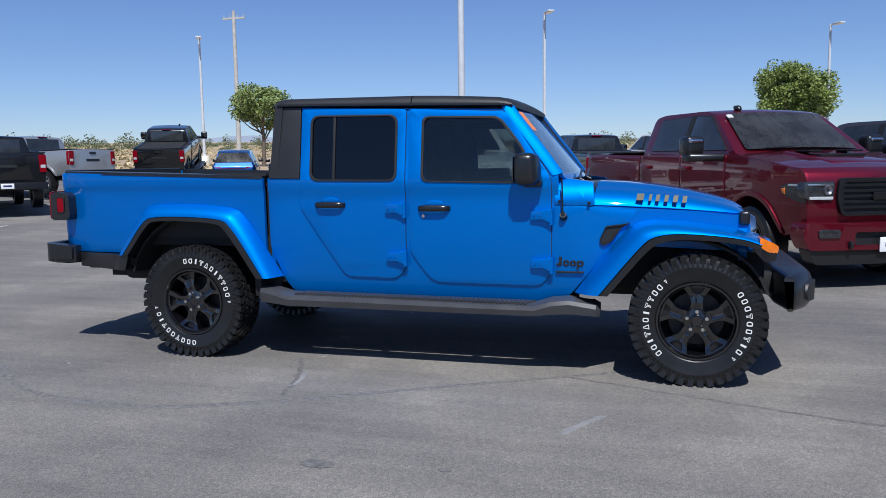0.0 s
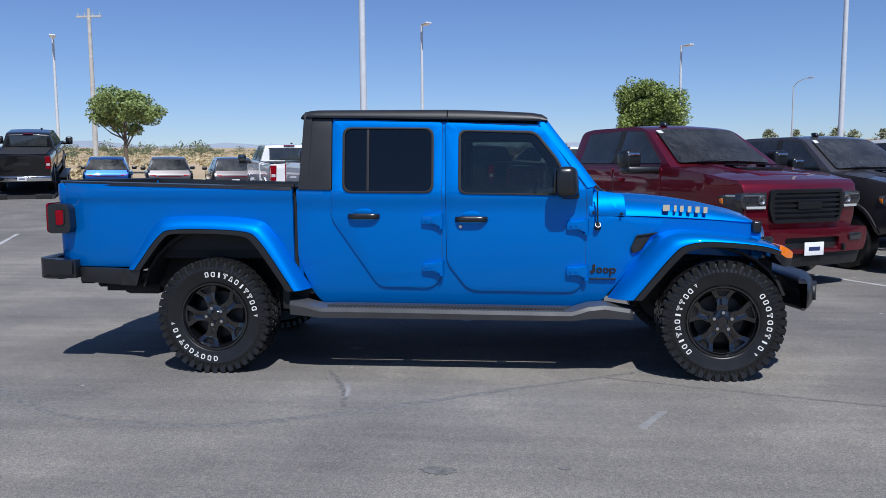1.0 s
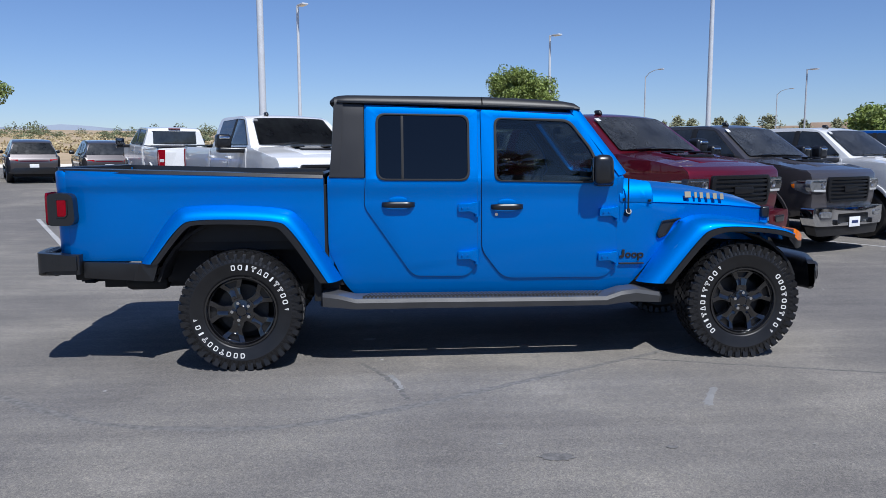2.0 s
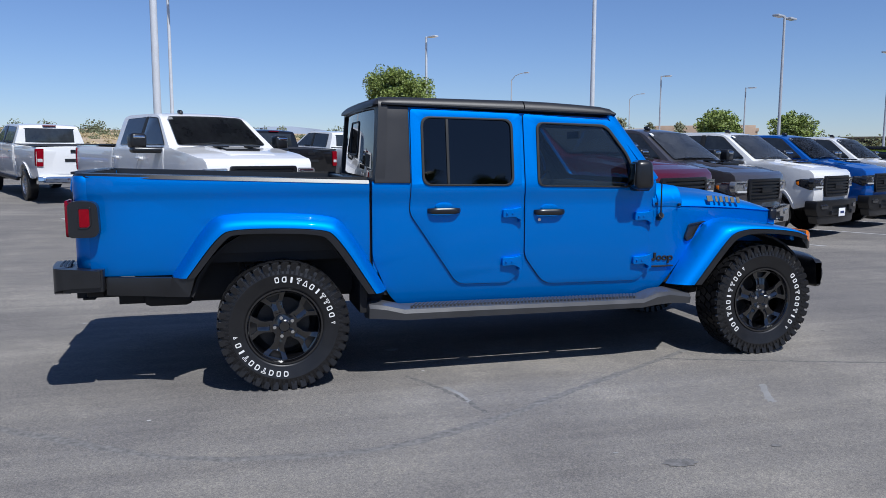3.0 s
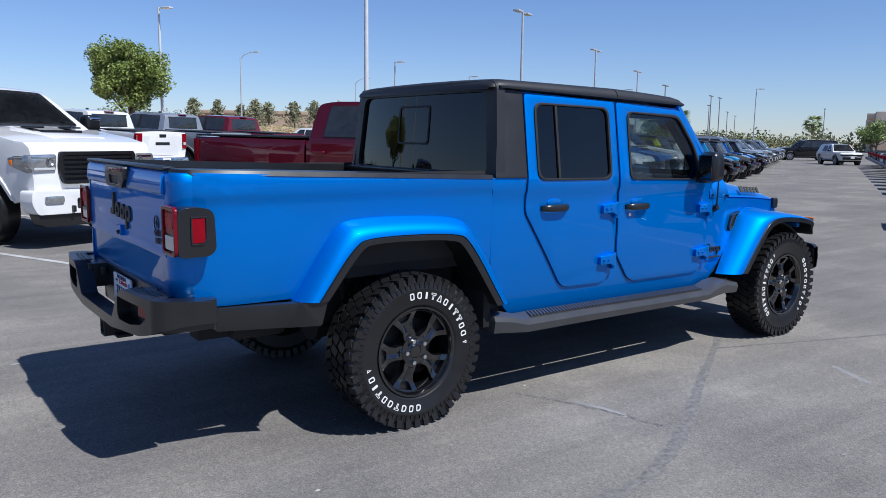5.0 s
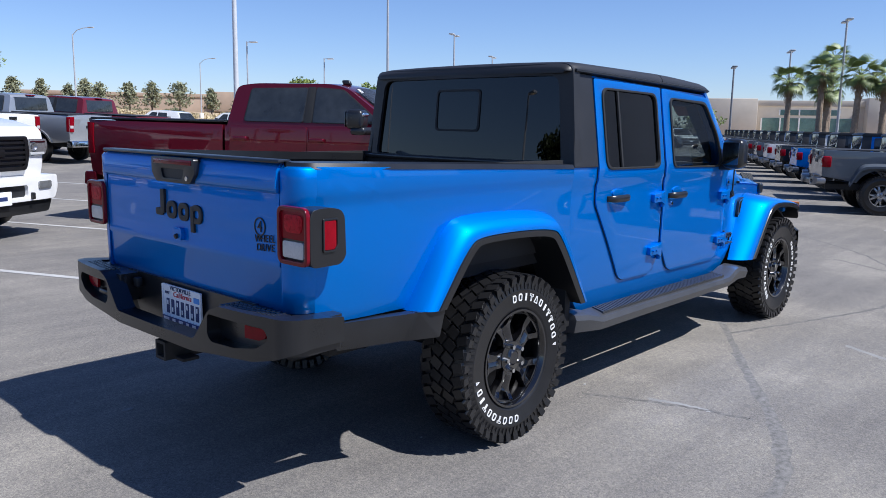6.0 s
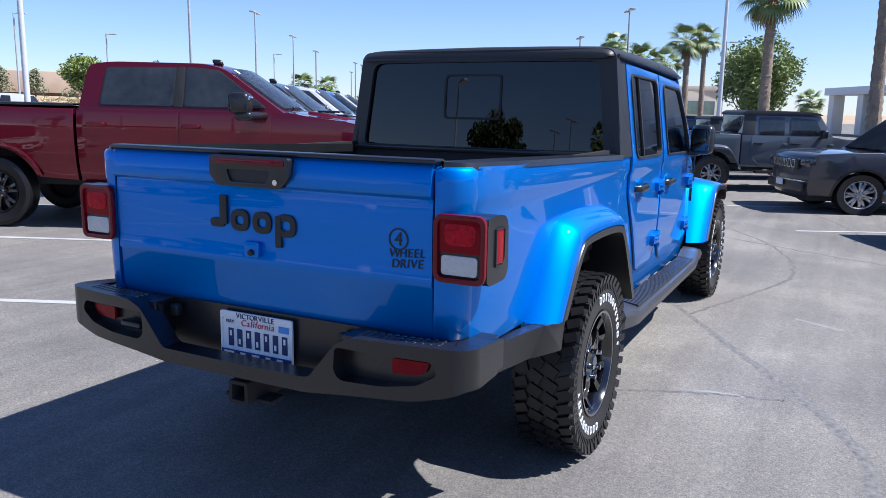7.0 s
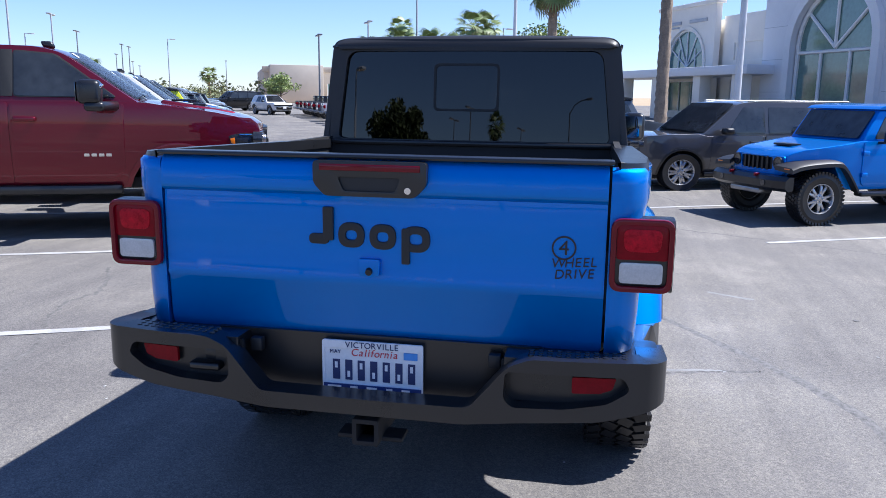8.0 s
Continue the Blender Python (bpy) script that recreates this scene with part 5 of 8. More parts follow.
    for k in range(24):
        a, b = 2 * math.pi * k / 24, 2 * math.pi * (k + 1) / 24
        add_rod(tor, (0.50 + 0.06 * math.sin(a), 0.38 + 0.185 * math.cos(a), 1.16 + 0.175 * math.sin(a)), (0.50 + 0.06 * math.sin(b), 0.38 + 0.185 * math.cos(b), 1.16 + 0.175 * math.sin(b)), 0.014, seg=6)
    add_rod(tor, (0.50, 0.38, 1.16), (0.64, 0.38, 1.10), 0.05, 0.04)
    part("steering_wheel", tor, DASH, car)
    part("rear_seat", seat_mesh(-0.52, 0, 0.72, False), SEAT, car, "black cloth rear bench", 50)
    bm = bmesh.new()
    for s in (-1, 1):
        add_rod(bm, (-0.10, s * 0.68, 1.70), (-0.12, s * 0.72, 0.7), 0.035)
        add_rod(bm, (-1.05, s * 0.66, 1.70), (0.52, s * 0.64, 1.69), 0.035)
    add_rod(bm, (-0.10, -0.68, 1.70), (-0.10, 0.68, 1.70), 0.035)
    part("roll_bar", bm, DASH, car)
    part("cab_back", box(-1.160, -1.13, -0.78, 0.78, 0.60, 1.30), BLUE, car)
    part("cab_floor", box(-1.13, 0.95, -0.75, 0.75, 0.60, 0.64), DASH, car)
    part("interior_mirror", box(0.60, 0.63, -0.11, 0.11, 1.60, 1.66, 0.01), DASH, car)
    # wheels
    for x, turn in ((-1.745, 125), (1.745, 0)):
        for s in (-1, 1):
            wheel(car, HERO_WHEEL, x, s * 0.795, 0.405, s, turn)
    return car


def seat_mesh(x, y, z, single):
    w = 0.26 if single else 0.66
    bm = box(x - 0.25, x + 0.27, y - w, y + w, z, z + 0.16, 0.05, 3)
    m = Matrix.Translation((x - 0.24, y, z + 0.10)) @ Matrix.Rotation(-0.17, 4, "Y")
    add_box(bm, -0.07, 0.07, -w, w, 0, 0.62, 0.05, 3, m=m)
    for dy in ((0,) if single else (-0.40, 0.40)):
        add_box(bm, -0.05, 0.05, dy - 0.13, dy + 0.13, 0.64, 0.84, 0.04, 3, m=m)
    return bm


HERO_WHEEL = wheel_meshes(0.408, 0.232, 0.255, True, 5, RIMBLACK, True, 72)

hero_pickup()

# ---- other vehicles: x = 0 at the nose, the nose towards +x ----
COAT = paint("factory paint", (0.8, 0.8, 0.79), 0.0, 0.35)
BUMP = surface("bumper finish", (0.72, 0.73, 0.74), 0.08, 1.0, 0.06, 9, 60)
RIMS = surface("alloy finish", (0.45, 0.45, 0.46), 0.28, 0.9, 0.15, 12, 90)
ROOFS = surface("roof finish", (0.026, 0.026, 0.028), 0.5, 0, 0.15, 4, 500, 0.3, depth=0.0006)
GRILL = surface("grille finish", (0.012, 0.012, 0.013), 0.35, 0.2, 0.15, 9, 90)
DARKGLASS = surface("reflecting car window", (0.026, 0.030, 0.033), 0.02, 0.0, 0.45, 2, 9, coat=0.0, spec=0.75)
# opaque screen: base lifted in place of the lit cabin behind the glass
SCREEN = surface("car windscreen", (0.055, 0.058, 0.060), 0.02, 0.0, 0.55, 2.2, 9, coat=0.0, spec=0.9)
LAMPGLASS = surface("lamp glass", (0.035, 0.037, 0.042), 0.10, 0.3, 0.4, 22, 60, coat=0.7)
CLEARLAMP = surface("bright lamp glass", (0.34, 0.35, 0.36), 0.08, 0.6, 0.3, 22, 60, coat=1.0)
FLARE = surface("flare finish", (0.018, 0.018, 0.020), 0.5, 0, 0.2, 5, 300, 0.3, depth=0.0006)
TRUCK_WHEEL = wheel_meshes(0.420, 0.245, 0.27, False, 6, RIMS, False, 40)
JEEP_WHEEL = wheel_meshes(0.415, 0.225, 0.26, True, 5, RIMS, False, 40)
SUV_WHEEL = wheel_meshes(0.395, 0.270, 0.26, False, 7, RIMS, False, 40)
SMALL_WHEEL = wheel_meshes(0.345, 0.235, 0.22, False, 5, RIMS, False, 32)


def arch_line(cx, cz, r, low, n=14):
    """Points over a wheel, from behind it to before it."""
    a0 = math.asin(max(-1, min(1, (low - cz) / r)))
    return [(cx - r * math.cos(a), cz + r * math.sin(a)) for a in [a0 + (math.pi - 2 * a0) * k / n for k in range(n + 1)]]


def shaper(W, belt, roof_in, roof_z, nose_in, nose_x, tail_in, tail_x, sill_in=0.05, crown=0.03, bow=0.10, belly=0.0):
    """How a body's sides and ends curve, as a map of points with |y| up to W."""
    def f(x, y, z):
        n = y / W
        w = W
        if z > belt:
            w -= roof_in * (z - belt) / (roof_z - belt)
        if z < belt + 0.05:
            w -= belly * ((z - 1.16) / 0.36) ** 2
        if z < 0.75:
            w -= sill_in * ((0.75 - z) / 0.3) ** 2
        if x > nose_x:
            w -= nose_in * ((x - nose_x) / -nose_x) ** 2
        if x < tail_x:
            w -= tail_in * ((tail_x - x) / 0.5) ** 2
        xx = x - (bow * n * n * max(0, 1 - abs(x) / 0.7) if x > -0.7 else 0)
        return (xx, n * w, z - (crown * n * n if z > belt - 0.15 and abs(n) < 0.97 else crown * 0.9 if z > belt - 0.15 else 0))
    return f


def on_side(line, holes, th, s, W, f, off, zs=(), bev=0.004):
    """A plate laid on the side of a body."""
    bm = sheet(line, holes, th, (), zs, (), bev)
    def g(x, y, z):
        p = f(x, W, z)
        return (p[0], s * (p[1] + off - y), z)
    bend(bm, g)
    return bm


def on_nose(line, holes, th, x0, f, W, off, bev=0.006, xs=(-0.75, -0.6, -0.4, -0.2, 0, 0.2, 0.4, 0.6, 0.75)):
    """A plate on the front of a body: its outline in y and z."""
    bm = sheet(line, holes, th, xs, (), (), bev)
    bend(bm, lambda x, y, z: (x0 + off - y - 0.10 * (x / W) ** 2, x, z))
    return bm


def on_tail(line, holes, th, x0, off, W, bev=0.006):
    bm = sheet(line, holes, th, [-0.6, -0.3, 0, 0.3, 0.6], (), (), bev)
    bend(bm, lambda x, y, z: (x0 - off + y + 0.05 * (x / W) ** 2, x, z))
    return bm


def big_pickup():
    car = root("pickup_truck", "full-size crew cab pickup parked in a marked bay", "pickup truck", "parked vehicles")
    W, belt = 1.01, 1.42

    def face_plate(*args):
        bm = on_nose(*args)
        bend(bm, lambda x, y, z: (x, y, z * 1.08 - 0.16))
        return bm
    f = shaper(W, belt, 0.20, 2.0, 0.10, -0.9, 0.03, -5.8, belly=0.026)
    zs, ys = (0.7, 0.78, 0.85, 0.93, 1.0, 1.08, 1.15, 1.22, 1.3, 1.36), (-0.97, -0.8, -0.5, -0.25, 0, 0.25, 0.5, 0.8, 0.97)
    xs = (-0.15, -0.3, -0.5, -0.7, -0.9, -1.4)
    # nose, hood and cab
    line = [(-0.06, 0.62), (-0.02, 0.82), (-0.02, 1.12), (-0.05, 1.205), (-0.14, 1.262), (-0.32, 1.305), (-0.6, 1.350), (-1.1, 1.405), (-1.30, 1.435), (-1.45, 1.442), (-3.95, 1.42), (-3.95, 0.56), (-1.62, 0.52)] + arch_line(-1.02, 0.42, 0.53, 0.53)
    part("body", solid(line, W, xs, zs, ys, 0.035, 3, f), COAT, car)
    line = [(-3.99, 1.43), (-6.20, 1.45), (-6.23, 1.35), (-6.22, 0.70), (-6.15, 0.66)] + arch_line(-4.98, 0.42, 0.54, 0.60) + [(-3.99, 0.57)]
    part("bed", solid(line, W - 0.005, (-5.9, -6.0, -6.1), zs, ys, 0.03, 3, f), COAT, car)
    part("bed_floor", box(-6.13, -4.10, -0.84, 0.84, 1.452, 1.458), LINER, car)
    for s in (-1, 1):
        part("bed_rail", box(-6.18, -4.04, s * 0.86, s * 0.985, 1.432, 1.462, 0.01), TRIM, car)
    # cab upper
    line = fillet([(-1.36, 1.40), (-2.17, 1.925), (-2.42, 1.985), (-3.60, 1.985), (-3.86, 1.945), (-3.94, 1.40)], [0, 0.1, 0.2, 0.16, 0.09, 0], 4)
    part("cab", solid(line, W - 0.045, (-1.8, -2.1, -2.6, -3.1, -3.5), (1.5, 1.6, 1.7, 1.8, 1.9), ys, 0.05, 4, shaper(W, belt, 0.21, 2.0, 0.0, -0.9, 0, -9, 0, 0.03, 0)), COAT, car, "", 45)
    g = shaper(W - 0.045, belt, 0.21, 2.0, 0.0, -0.9, 0, -9, 0, 0.0, 0)
    for s in (-1, 1):
        for line, name in (([(-1.56, 1.40), (-2.68, 1.40), (-2.68, 0.58), (-1.70, 0.58), (-1.58, 0.72)], "front_door"), ([(-2.70, 1.40), (-3.88, 1.40), (-3.88, 1.02), (-3.84, 0.66), (-3.76, 0.58), (-2.70, 0.58)], "rear_door")):
            d = part(name, on_side(fillet(line, 0.04), (), 0.02, s, W, f, 0.007, zs), COAT, car)
            x = -2.54 if name == "front_door" else -3.70
            y = f(x, W, 1.2)[1]
            bm = box(x - 0.11, x + 0.11, s * (y + 0.02), s * (y + 0.062), 1.210, 1.260, 0.018, 3)
            add_box(bm, x - 0.11, x - 0.07, s * (y - 0.01), s * (y + 0.03), 1.212, 1.258, 0.006)
            add_box(bm, x + 0.07, x + 0.11, s * (y - 0.01), s * (y + 0.03), 1.212, 1.258, 0.006)
            part("door_handle", bm, BUMP, d)
        for line, name in (([(-1.64, 1.462), (-2.25, 1.875), (-2.64, 1.905), (-2.64, 1.462)], "front_window"), ([(-2.79, 1.462), (-2.77, 1.902), (-3.62, 1.885), (-3.67, 1.462)], "rear_window")):
            part(name, on_side(fillet(line, 0.04), (), 0.006, s, W - 0.045, g, 0.005, (1.55, 1.65, 1.75), 0.002), DARKGLASS, car, "dark side window")
            part("window_trim", on_side(fillet([tuple(Vector(p) + (Vector(p) - Vector((-2.38 if name == "front_window" else -3.2, 1.68))).normalized() * 0.018) for p in line], 0.05), (), 0.006, s, W - 0.045, g, 0.002, (1.55, 1.65, 1.75), 0.002), GASKET, car)
        part("middle_pillar", on_side([(-2.655, 1.455), (-2.655, 1.915), (-2.765, 1.915), (-2.775, 1.455)], (), 0.006, s, W - 0.045, g, 0.0035, (1.55, 1.65, 1.75), 0.002), GASKET, car, "black middle pillar")
        # towing mirror
        bm = box(-1.97, -1.73, s * 1.19, s * 1.45, 1.395, 1.630, 0.06, 4)
        mr = part("wing_mirror", bm, TRIM, car, "large black towing mirror", 45)
        part("mirror_cap", box(-1.85, -1.714, s * 1.23, s * 1.42, 1.545, 1.595, 0.02, 3), CHROME, mr)
        bm = box(-1.91, -1.71, s * 0.93, s * 1.44, 1.325, 1.420, 0.04, 3)
        bend(bm, lambda x, y, z: (x + 0.35 * (1 - abs(y) / 1.44), y, z))
        part("mirror_arm", bm, TRIM, mr, "", 45)
        part("mirror_glass", box(-1.976, -1.968, s * 1.215, s * 1.425, 1.42, 1.605, 0.002), MIRROR, mr)
        # arch trims, lamps
        for cx, cz, r, low in ((-1.02, 0.42, 0.53, 0.56), (-4.98, 0.42, 0.54, 0.62)):
            o, i = arch_line(cx, cz, r + 0.05, low), arch_line(cx, cz, r - 0.01, low)
            part("arch_flare", on_side(o + i[::-1], (), 0.05, s, W, f, 0.022, (0.7, 0.85, 1.0), 0.01), COAT, car)
        hl = part("headlamp", face_plate(fillet([(s * 0.62, 1.19), (s * 0.96, 1.185), (s * 0.985, 1.10), (s * 0.93, 1.02), (s * 0.63, 1.005)], 0.03), (), 0.10, -0.02, f, W, 0.012, 0.012), LAMPGLASS, car, "clear headlamp in a dark housing")
        part("lamp_strip", face_plate(rect(min(s * 0.64, s * 0.90), max(s * 0.64, s * 0.90), 1.018, 1.045, 0.008), (), 0.02, -0.02, f, W, 0.020, 0.004), WHITELENS, hl, "bright lamp strip")
        part("lamp_strip", face_plate(rect(min(s * 0.64, s * 0.93), max(s * 0.64, s * 0.93), 1.150, 1.166, 0.006), (), 0.02, -0.02, f, W, 0.020, 0.004), CHROME, hl, "chrome lamp strip")
        part("lamp_bowl", turned([(0, 0.02), (0.03, 0.0), (0.045, -0.010), (0.05, 0.0), (0.05, 0.03), (0, 0.03)], 20), STEEL, hl).matrix_basis = Matrix.Translation((-0.02 - 0.10 * (0.70 / W) ** 2 + 0.020, s * 0.70, 1.035)) @ Matrix.Rotation(math.pi / 2, 4, "Z")
        part("side_glass", on_side(fillet([(-0.03, 1.105), (-0.30, 1.100), (-0.43, 1.075), (-0.41, 0.995), (-0.34, 0.965), (-0.12, 0.905), (-0.03, 0.905)], 0.02), (), 0.03, s, W, f, 0.007, (), 0.006), LAMPGLASS, hl)
        part("side_chrome", on_side(rect(-0.30, -0.06, 1.075, 1.092, 0.005), (), 0.02, s, W, f, 0.011, (), 0.003), CHROME, hl)
        part("turn_lens", on_side([(-0.35, 1.055), (-0.415, 1.045), (-0.40, 1.00), (-0.35, 0.985)], (), 0.02, s, W, f, 0.012, (), 0.003), AMBER, hl)
        part("fog_lamp", face_plate(rect(min(s * 0.62, s * 0.86), max(s * 0.62, s * 0.86), 0.66, 0.74, 0.03), (), 0.05, 0.115, f, W, 0.004, 0.01), LAMPGLASS, car)
        part("tow_hook", box(0.02, 0.12, s * 0.50 - 0.02, s * 0.50 + 0.02, 0.44, 0.52, 0.012), TRIM, car)
        tl = part("tail_lamp", on_tail(fillet([(s * 0.80, 1.39), (s * 0.975, 1.39), (s * 0.975, 0.95), (s * 0.82, 0.95)], 0.02), (), 0.14, -6.23, 0.062, W), BRAKELENS, car, "red tail lamp")
        part("reverse_lens", on_tail(rect(min(s * 0.84, s * 0.96), max(s * 0.84, s * 0.96), 1.06, 1.14, 0.01), (), 0.02, -6.23, 0.066, W), WHITELENS, tl)
        part("side_lens", on_side(rect(-6.22, -6.13, 0.96, 1.38, 0.015), (), 0.03, s, W, f, 0.006, (1.0, 1.15, 1.3), 0.004), BRAKELENS, tl)
        part("rocker", box(-3.95, -1.62, s * 0.86, s * 0.97, 0.46, 0.56, 0.03), TRIM, car)
        for k in range(4):
            x0 = -1.99 + 0.075 * k
            part("door_badge", on_side(rect(x0, x0 + 0.055, 0.858, 0.888, 0.006), (), 0.006, s, W, f, 0.014, (), 0.002), CHROME, car, "chrome badge bar")
        bm = box(-6.22, -4.2, s * 0.55, s * 0.6, 0.55, 0.9)
        part("frame_rail", bm, UNDER, car)
        for x in (-1.02, -4.98):
            wheel(car, TRUCK_WHEEL, x, s * 0.865, 0.42, s, 17)
    part("windscreen", (lambda b: (bend(b, lambda x, y, z: (-1.385 - z * 0.80 + 0.012 - 0.05 * (x / 0.8) ** 2, x, 1.455 + z * 0.51 + 0.012 - 0.02 * (x / 0.8) ** 2)), b)[1])(sheet(fillet([(-0.80, 0.03), (0.80, 0.03), (0.68, 0.90), (-0.68, 0.90)], 0.06), (), 0.004, (-0.6, -0.3, 0, 0.3, 0.6))), SCREEN, car, "tinted windscreen")
    part("back_window", (lambda b: (bend(b, lambda x, y, z: (x + 0.15 * (z - 1.5), y, z)), b)[1])(on_tail(rect(-0.70, 0.70, 1.49, 1.87, 0.05), (), 0.006, -3.945, 0.0, W, 0.002)), DARKGLASS, car)
    part("inspection_sticker", (lambda b: (bend(b, lambda x, y, z: (-1.385 - z * 0.80 + 0.020 - 0.05 * (x / 0.8) ** 2, x, 1.455 + z * 0.51 + 0.02 - 0.02 * (x / 0.8) ** 2)), b)[1])(sheet(rect(-0.70, -0.62, 0.78, 0.86, 0.005), (), 0.003)), PAPER, car, "white paper sticker")
    part("wiper", rod((-1.38, -0.55, 1.475), (-1.45, 0.05, 1.50), 0.010), TRIM, car)
    part("hood_scoop", (lambda b: (bend(b, lambda x, y, z: (x, y * (1 - 0.12 * (x + 1.22)), z - 0.035 * max(0, (x + 1.0) / 0.7) - 0.115 * max(0, x + 1.22) ** 1.5)), b)[1])(box(-1.22, -0.36, -0.46, 0.46, 1.36, 1.440, 0.04, 3)), COAT, car, "", 50)
    part("hood_inlet", box(-0.86, -0.72, -0.30, 0.30, 1.36, 1.404, 0.006), GRILL, car)
    for s in (-1, 1):
        part("hood_vent", box(-1.10, -0.82, s * 0.20, s * 0.36, 1.425, 1.447, 0.008), GRILL, car)
    part("roof_fin", (lambda b: (bend(b, lambda x, y, z: (x - 0.5 * (z - 1.98), y, z)), b)[1])(box(-2.44, -2.31, -0.38, -0.31, 1.955, 2.030, 0.03, 3)), TRIM, car, "black roof aerial fin")
    part("brake_light", box(-3.90, -3.82, -0.18, 0.18, 1.925, 1.955, 0.005), REDRIM, car)
    # face: a big grille with slats in a frame
    gf = part("grille", face_plate(fillet([(-0.58, 1.22), (0.58, 1.22), (0.60, 1.02), (0.54, 0.86), (-0.54, 0.86), (-0.60, 1.02)], 0.05), [rect(-0.53, 0.53, 0.90, 1.18, 0.05)], 0.07, -0.02, f, W, 0.035, 0.012), GRILL, car, "wide black grille")
    part("grille_back", face_plate(rect(-0.55, 0.55, 0.88, 1.20), (), 0.01, -0.02, f, W, 0.002, 0), DECAL, gf)
    for k in range(5):
        z = 0.93 + 0.052 * k
        part("slat", face_plate(rect(-0.53, 0.53, z, z + 0.026, 0.006), (), 0.02, -0.02, f, W, 0.030, 0.005), GRILL, gf)
    part("grille_badge", face_plate(rect(-0.19, 0.19, 1.010, 1.085, 0.012), (), 0.015, -0.02, f, W, 0.045, 0.006), GRILL, gf, "plain badge bar")
    bm = face_plate(fillet([(-1.0, 0.80), (1.0, 0.80), (1.01, 0.66), (0.94, 0.54), (-0.94, 0.54), (-1.01, 0.66)], 0.04), [rect(-0.44, 0.44, 0.585, 0.71, 0.03)], 0.24, 0.10, f, W, 0.0, 0.03, (-0.95, -0.8, -0.6, -0.3, 0, 0.3, 0.6, 0.8, 0.95))
    fb = part("front_bumper", bm, BUMP, car, "", 40)
    part("bumper_intake", face_plate(rect(-0.46, 0.46, 0.57, 0.725), (), 0.02, 0.10, f, W, -0.05, 0), DECAL, fb)
    part("valance", face_plate(fillet([(-0.93, 0.55), (0.93, 0.55), (0.85, 0.40), (-0.85, 0.40)], 0.04), (), 0.18, 0.06, f, W, 0.0, 0.02), TRIM, car)
    pl = part("front_plate", face_plate(rect(-0.155, 0.155, 0.52, 0.66, 0.008), (), 0.008, 0.10, f, W, 0.016, 0.002), PAPER, car, "white dealer plate")
    part("plate_mark", face_plate(rect(-0.09, 0.09, 0.57, 0.61, 0.004), (), 0.004, 0.10, f, W, 0.019, 0), INK, pl)
    tg = part("tailgate", on_tail(rect(-0.80, 0.80, 0.76, 1.43, 0.03), (), 0.03, -6.23, 0.012, W), COAT, car)
    part("tailgate_handle", on_tail(rect(-0.13, 0.13, 1.29, 1.37, 0.02), (), 0.03, -6.23, 0.03, W), TRIM, tg)
    part("tailgate_badge", on_tail(rect(-0.28, 0.28, 1.06, 1.14, 0.012), (), 0.01, -6.23, 0.022, W), DECAL, tg, "plain badge bar")
    bm = solid(fillet([(-6.22, 0.70), (-6.40, 0.70), (-6.42, 0.52), (-6.2, 0.50)], 0.03), 0.98, (), (), (-0.8, -0.4, 0, 0.4, 0.8), 0.03, 3, lambda x, y, z: (x + 0.08 * (y / 0.98) ** 4, y, z))
    rb = part("rear_bumper", bm, BUMP, car)
    pl = part("rear_plate", on_tail(rect(-0.155, 0.155, 0.55, 0.68, 0.006), (), 0.006, -6.42, 0.006, W), PAPER, rb)
    part("plate_mark", on_tail(rect(-0.10, 0.10, 0.60, 0.64, 0.004), (), 0.004, -6.42, 0.010, W), INK, pl)
    bm = box(-5.9, -0.4, -0.75, 0.75, 0.50, 0.62)
    part("underbody", bm, UNDER, car)
    return car


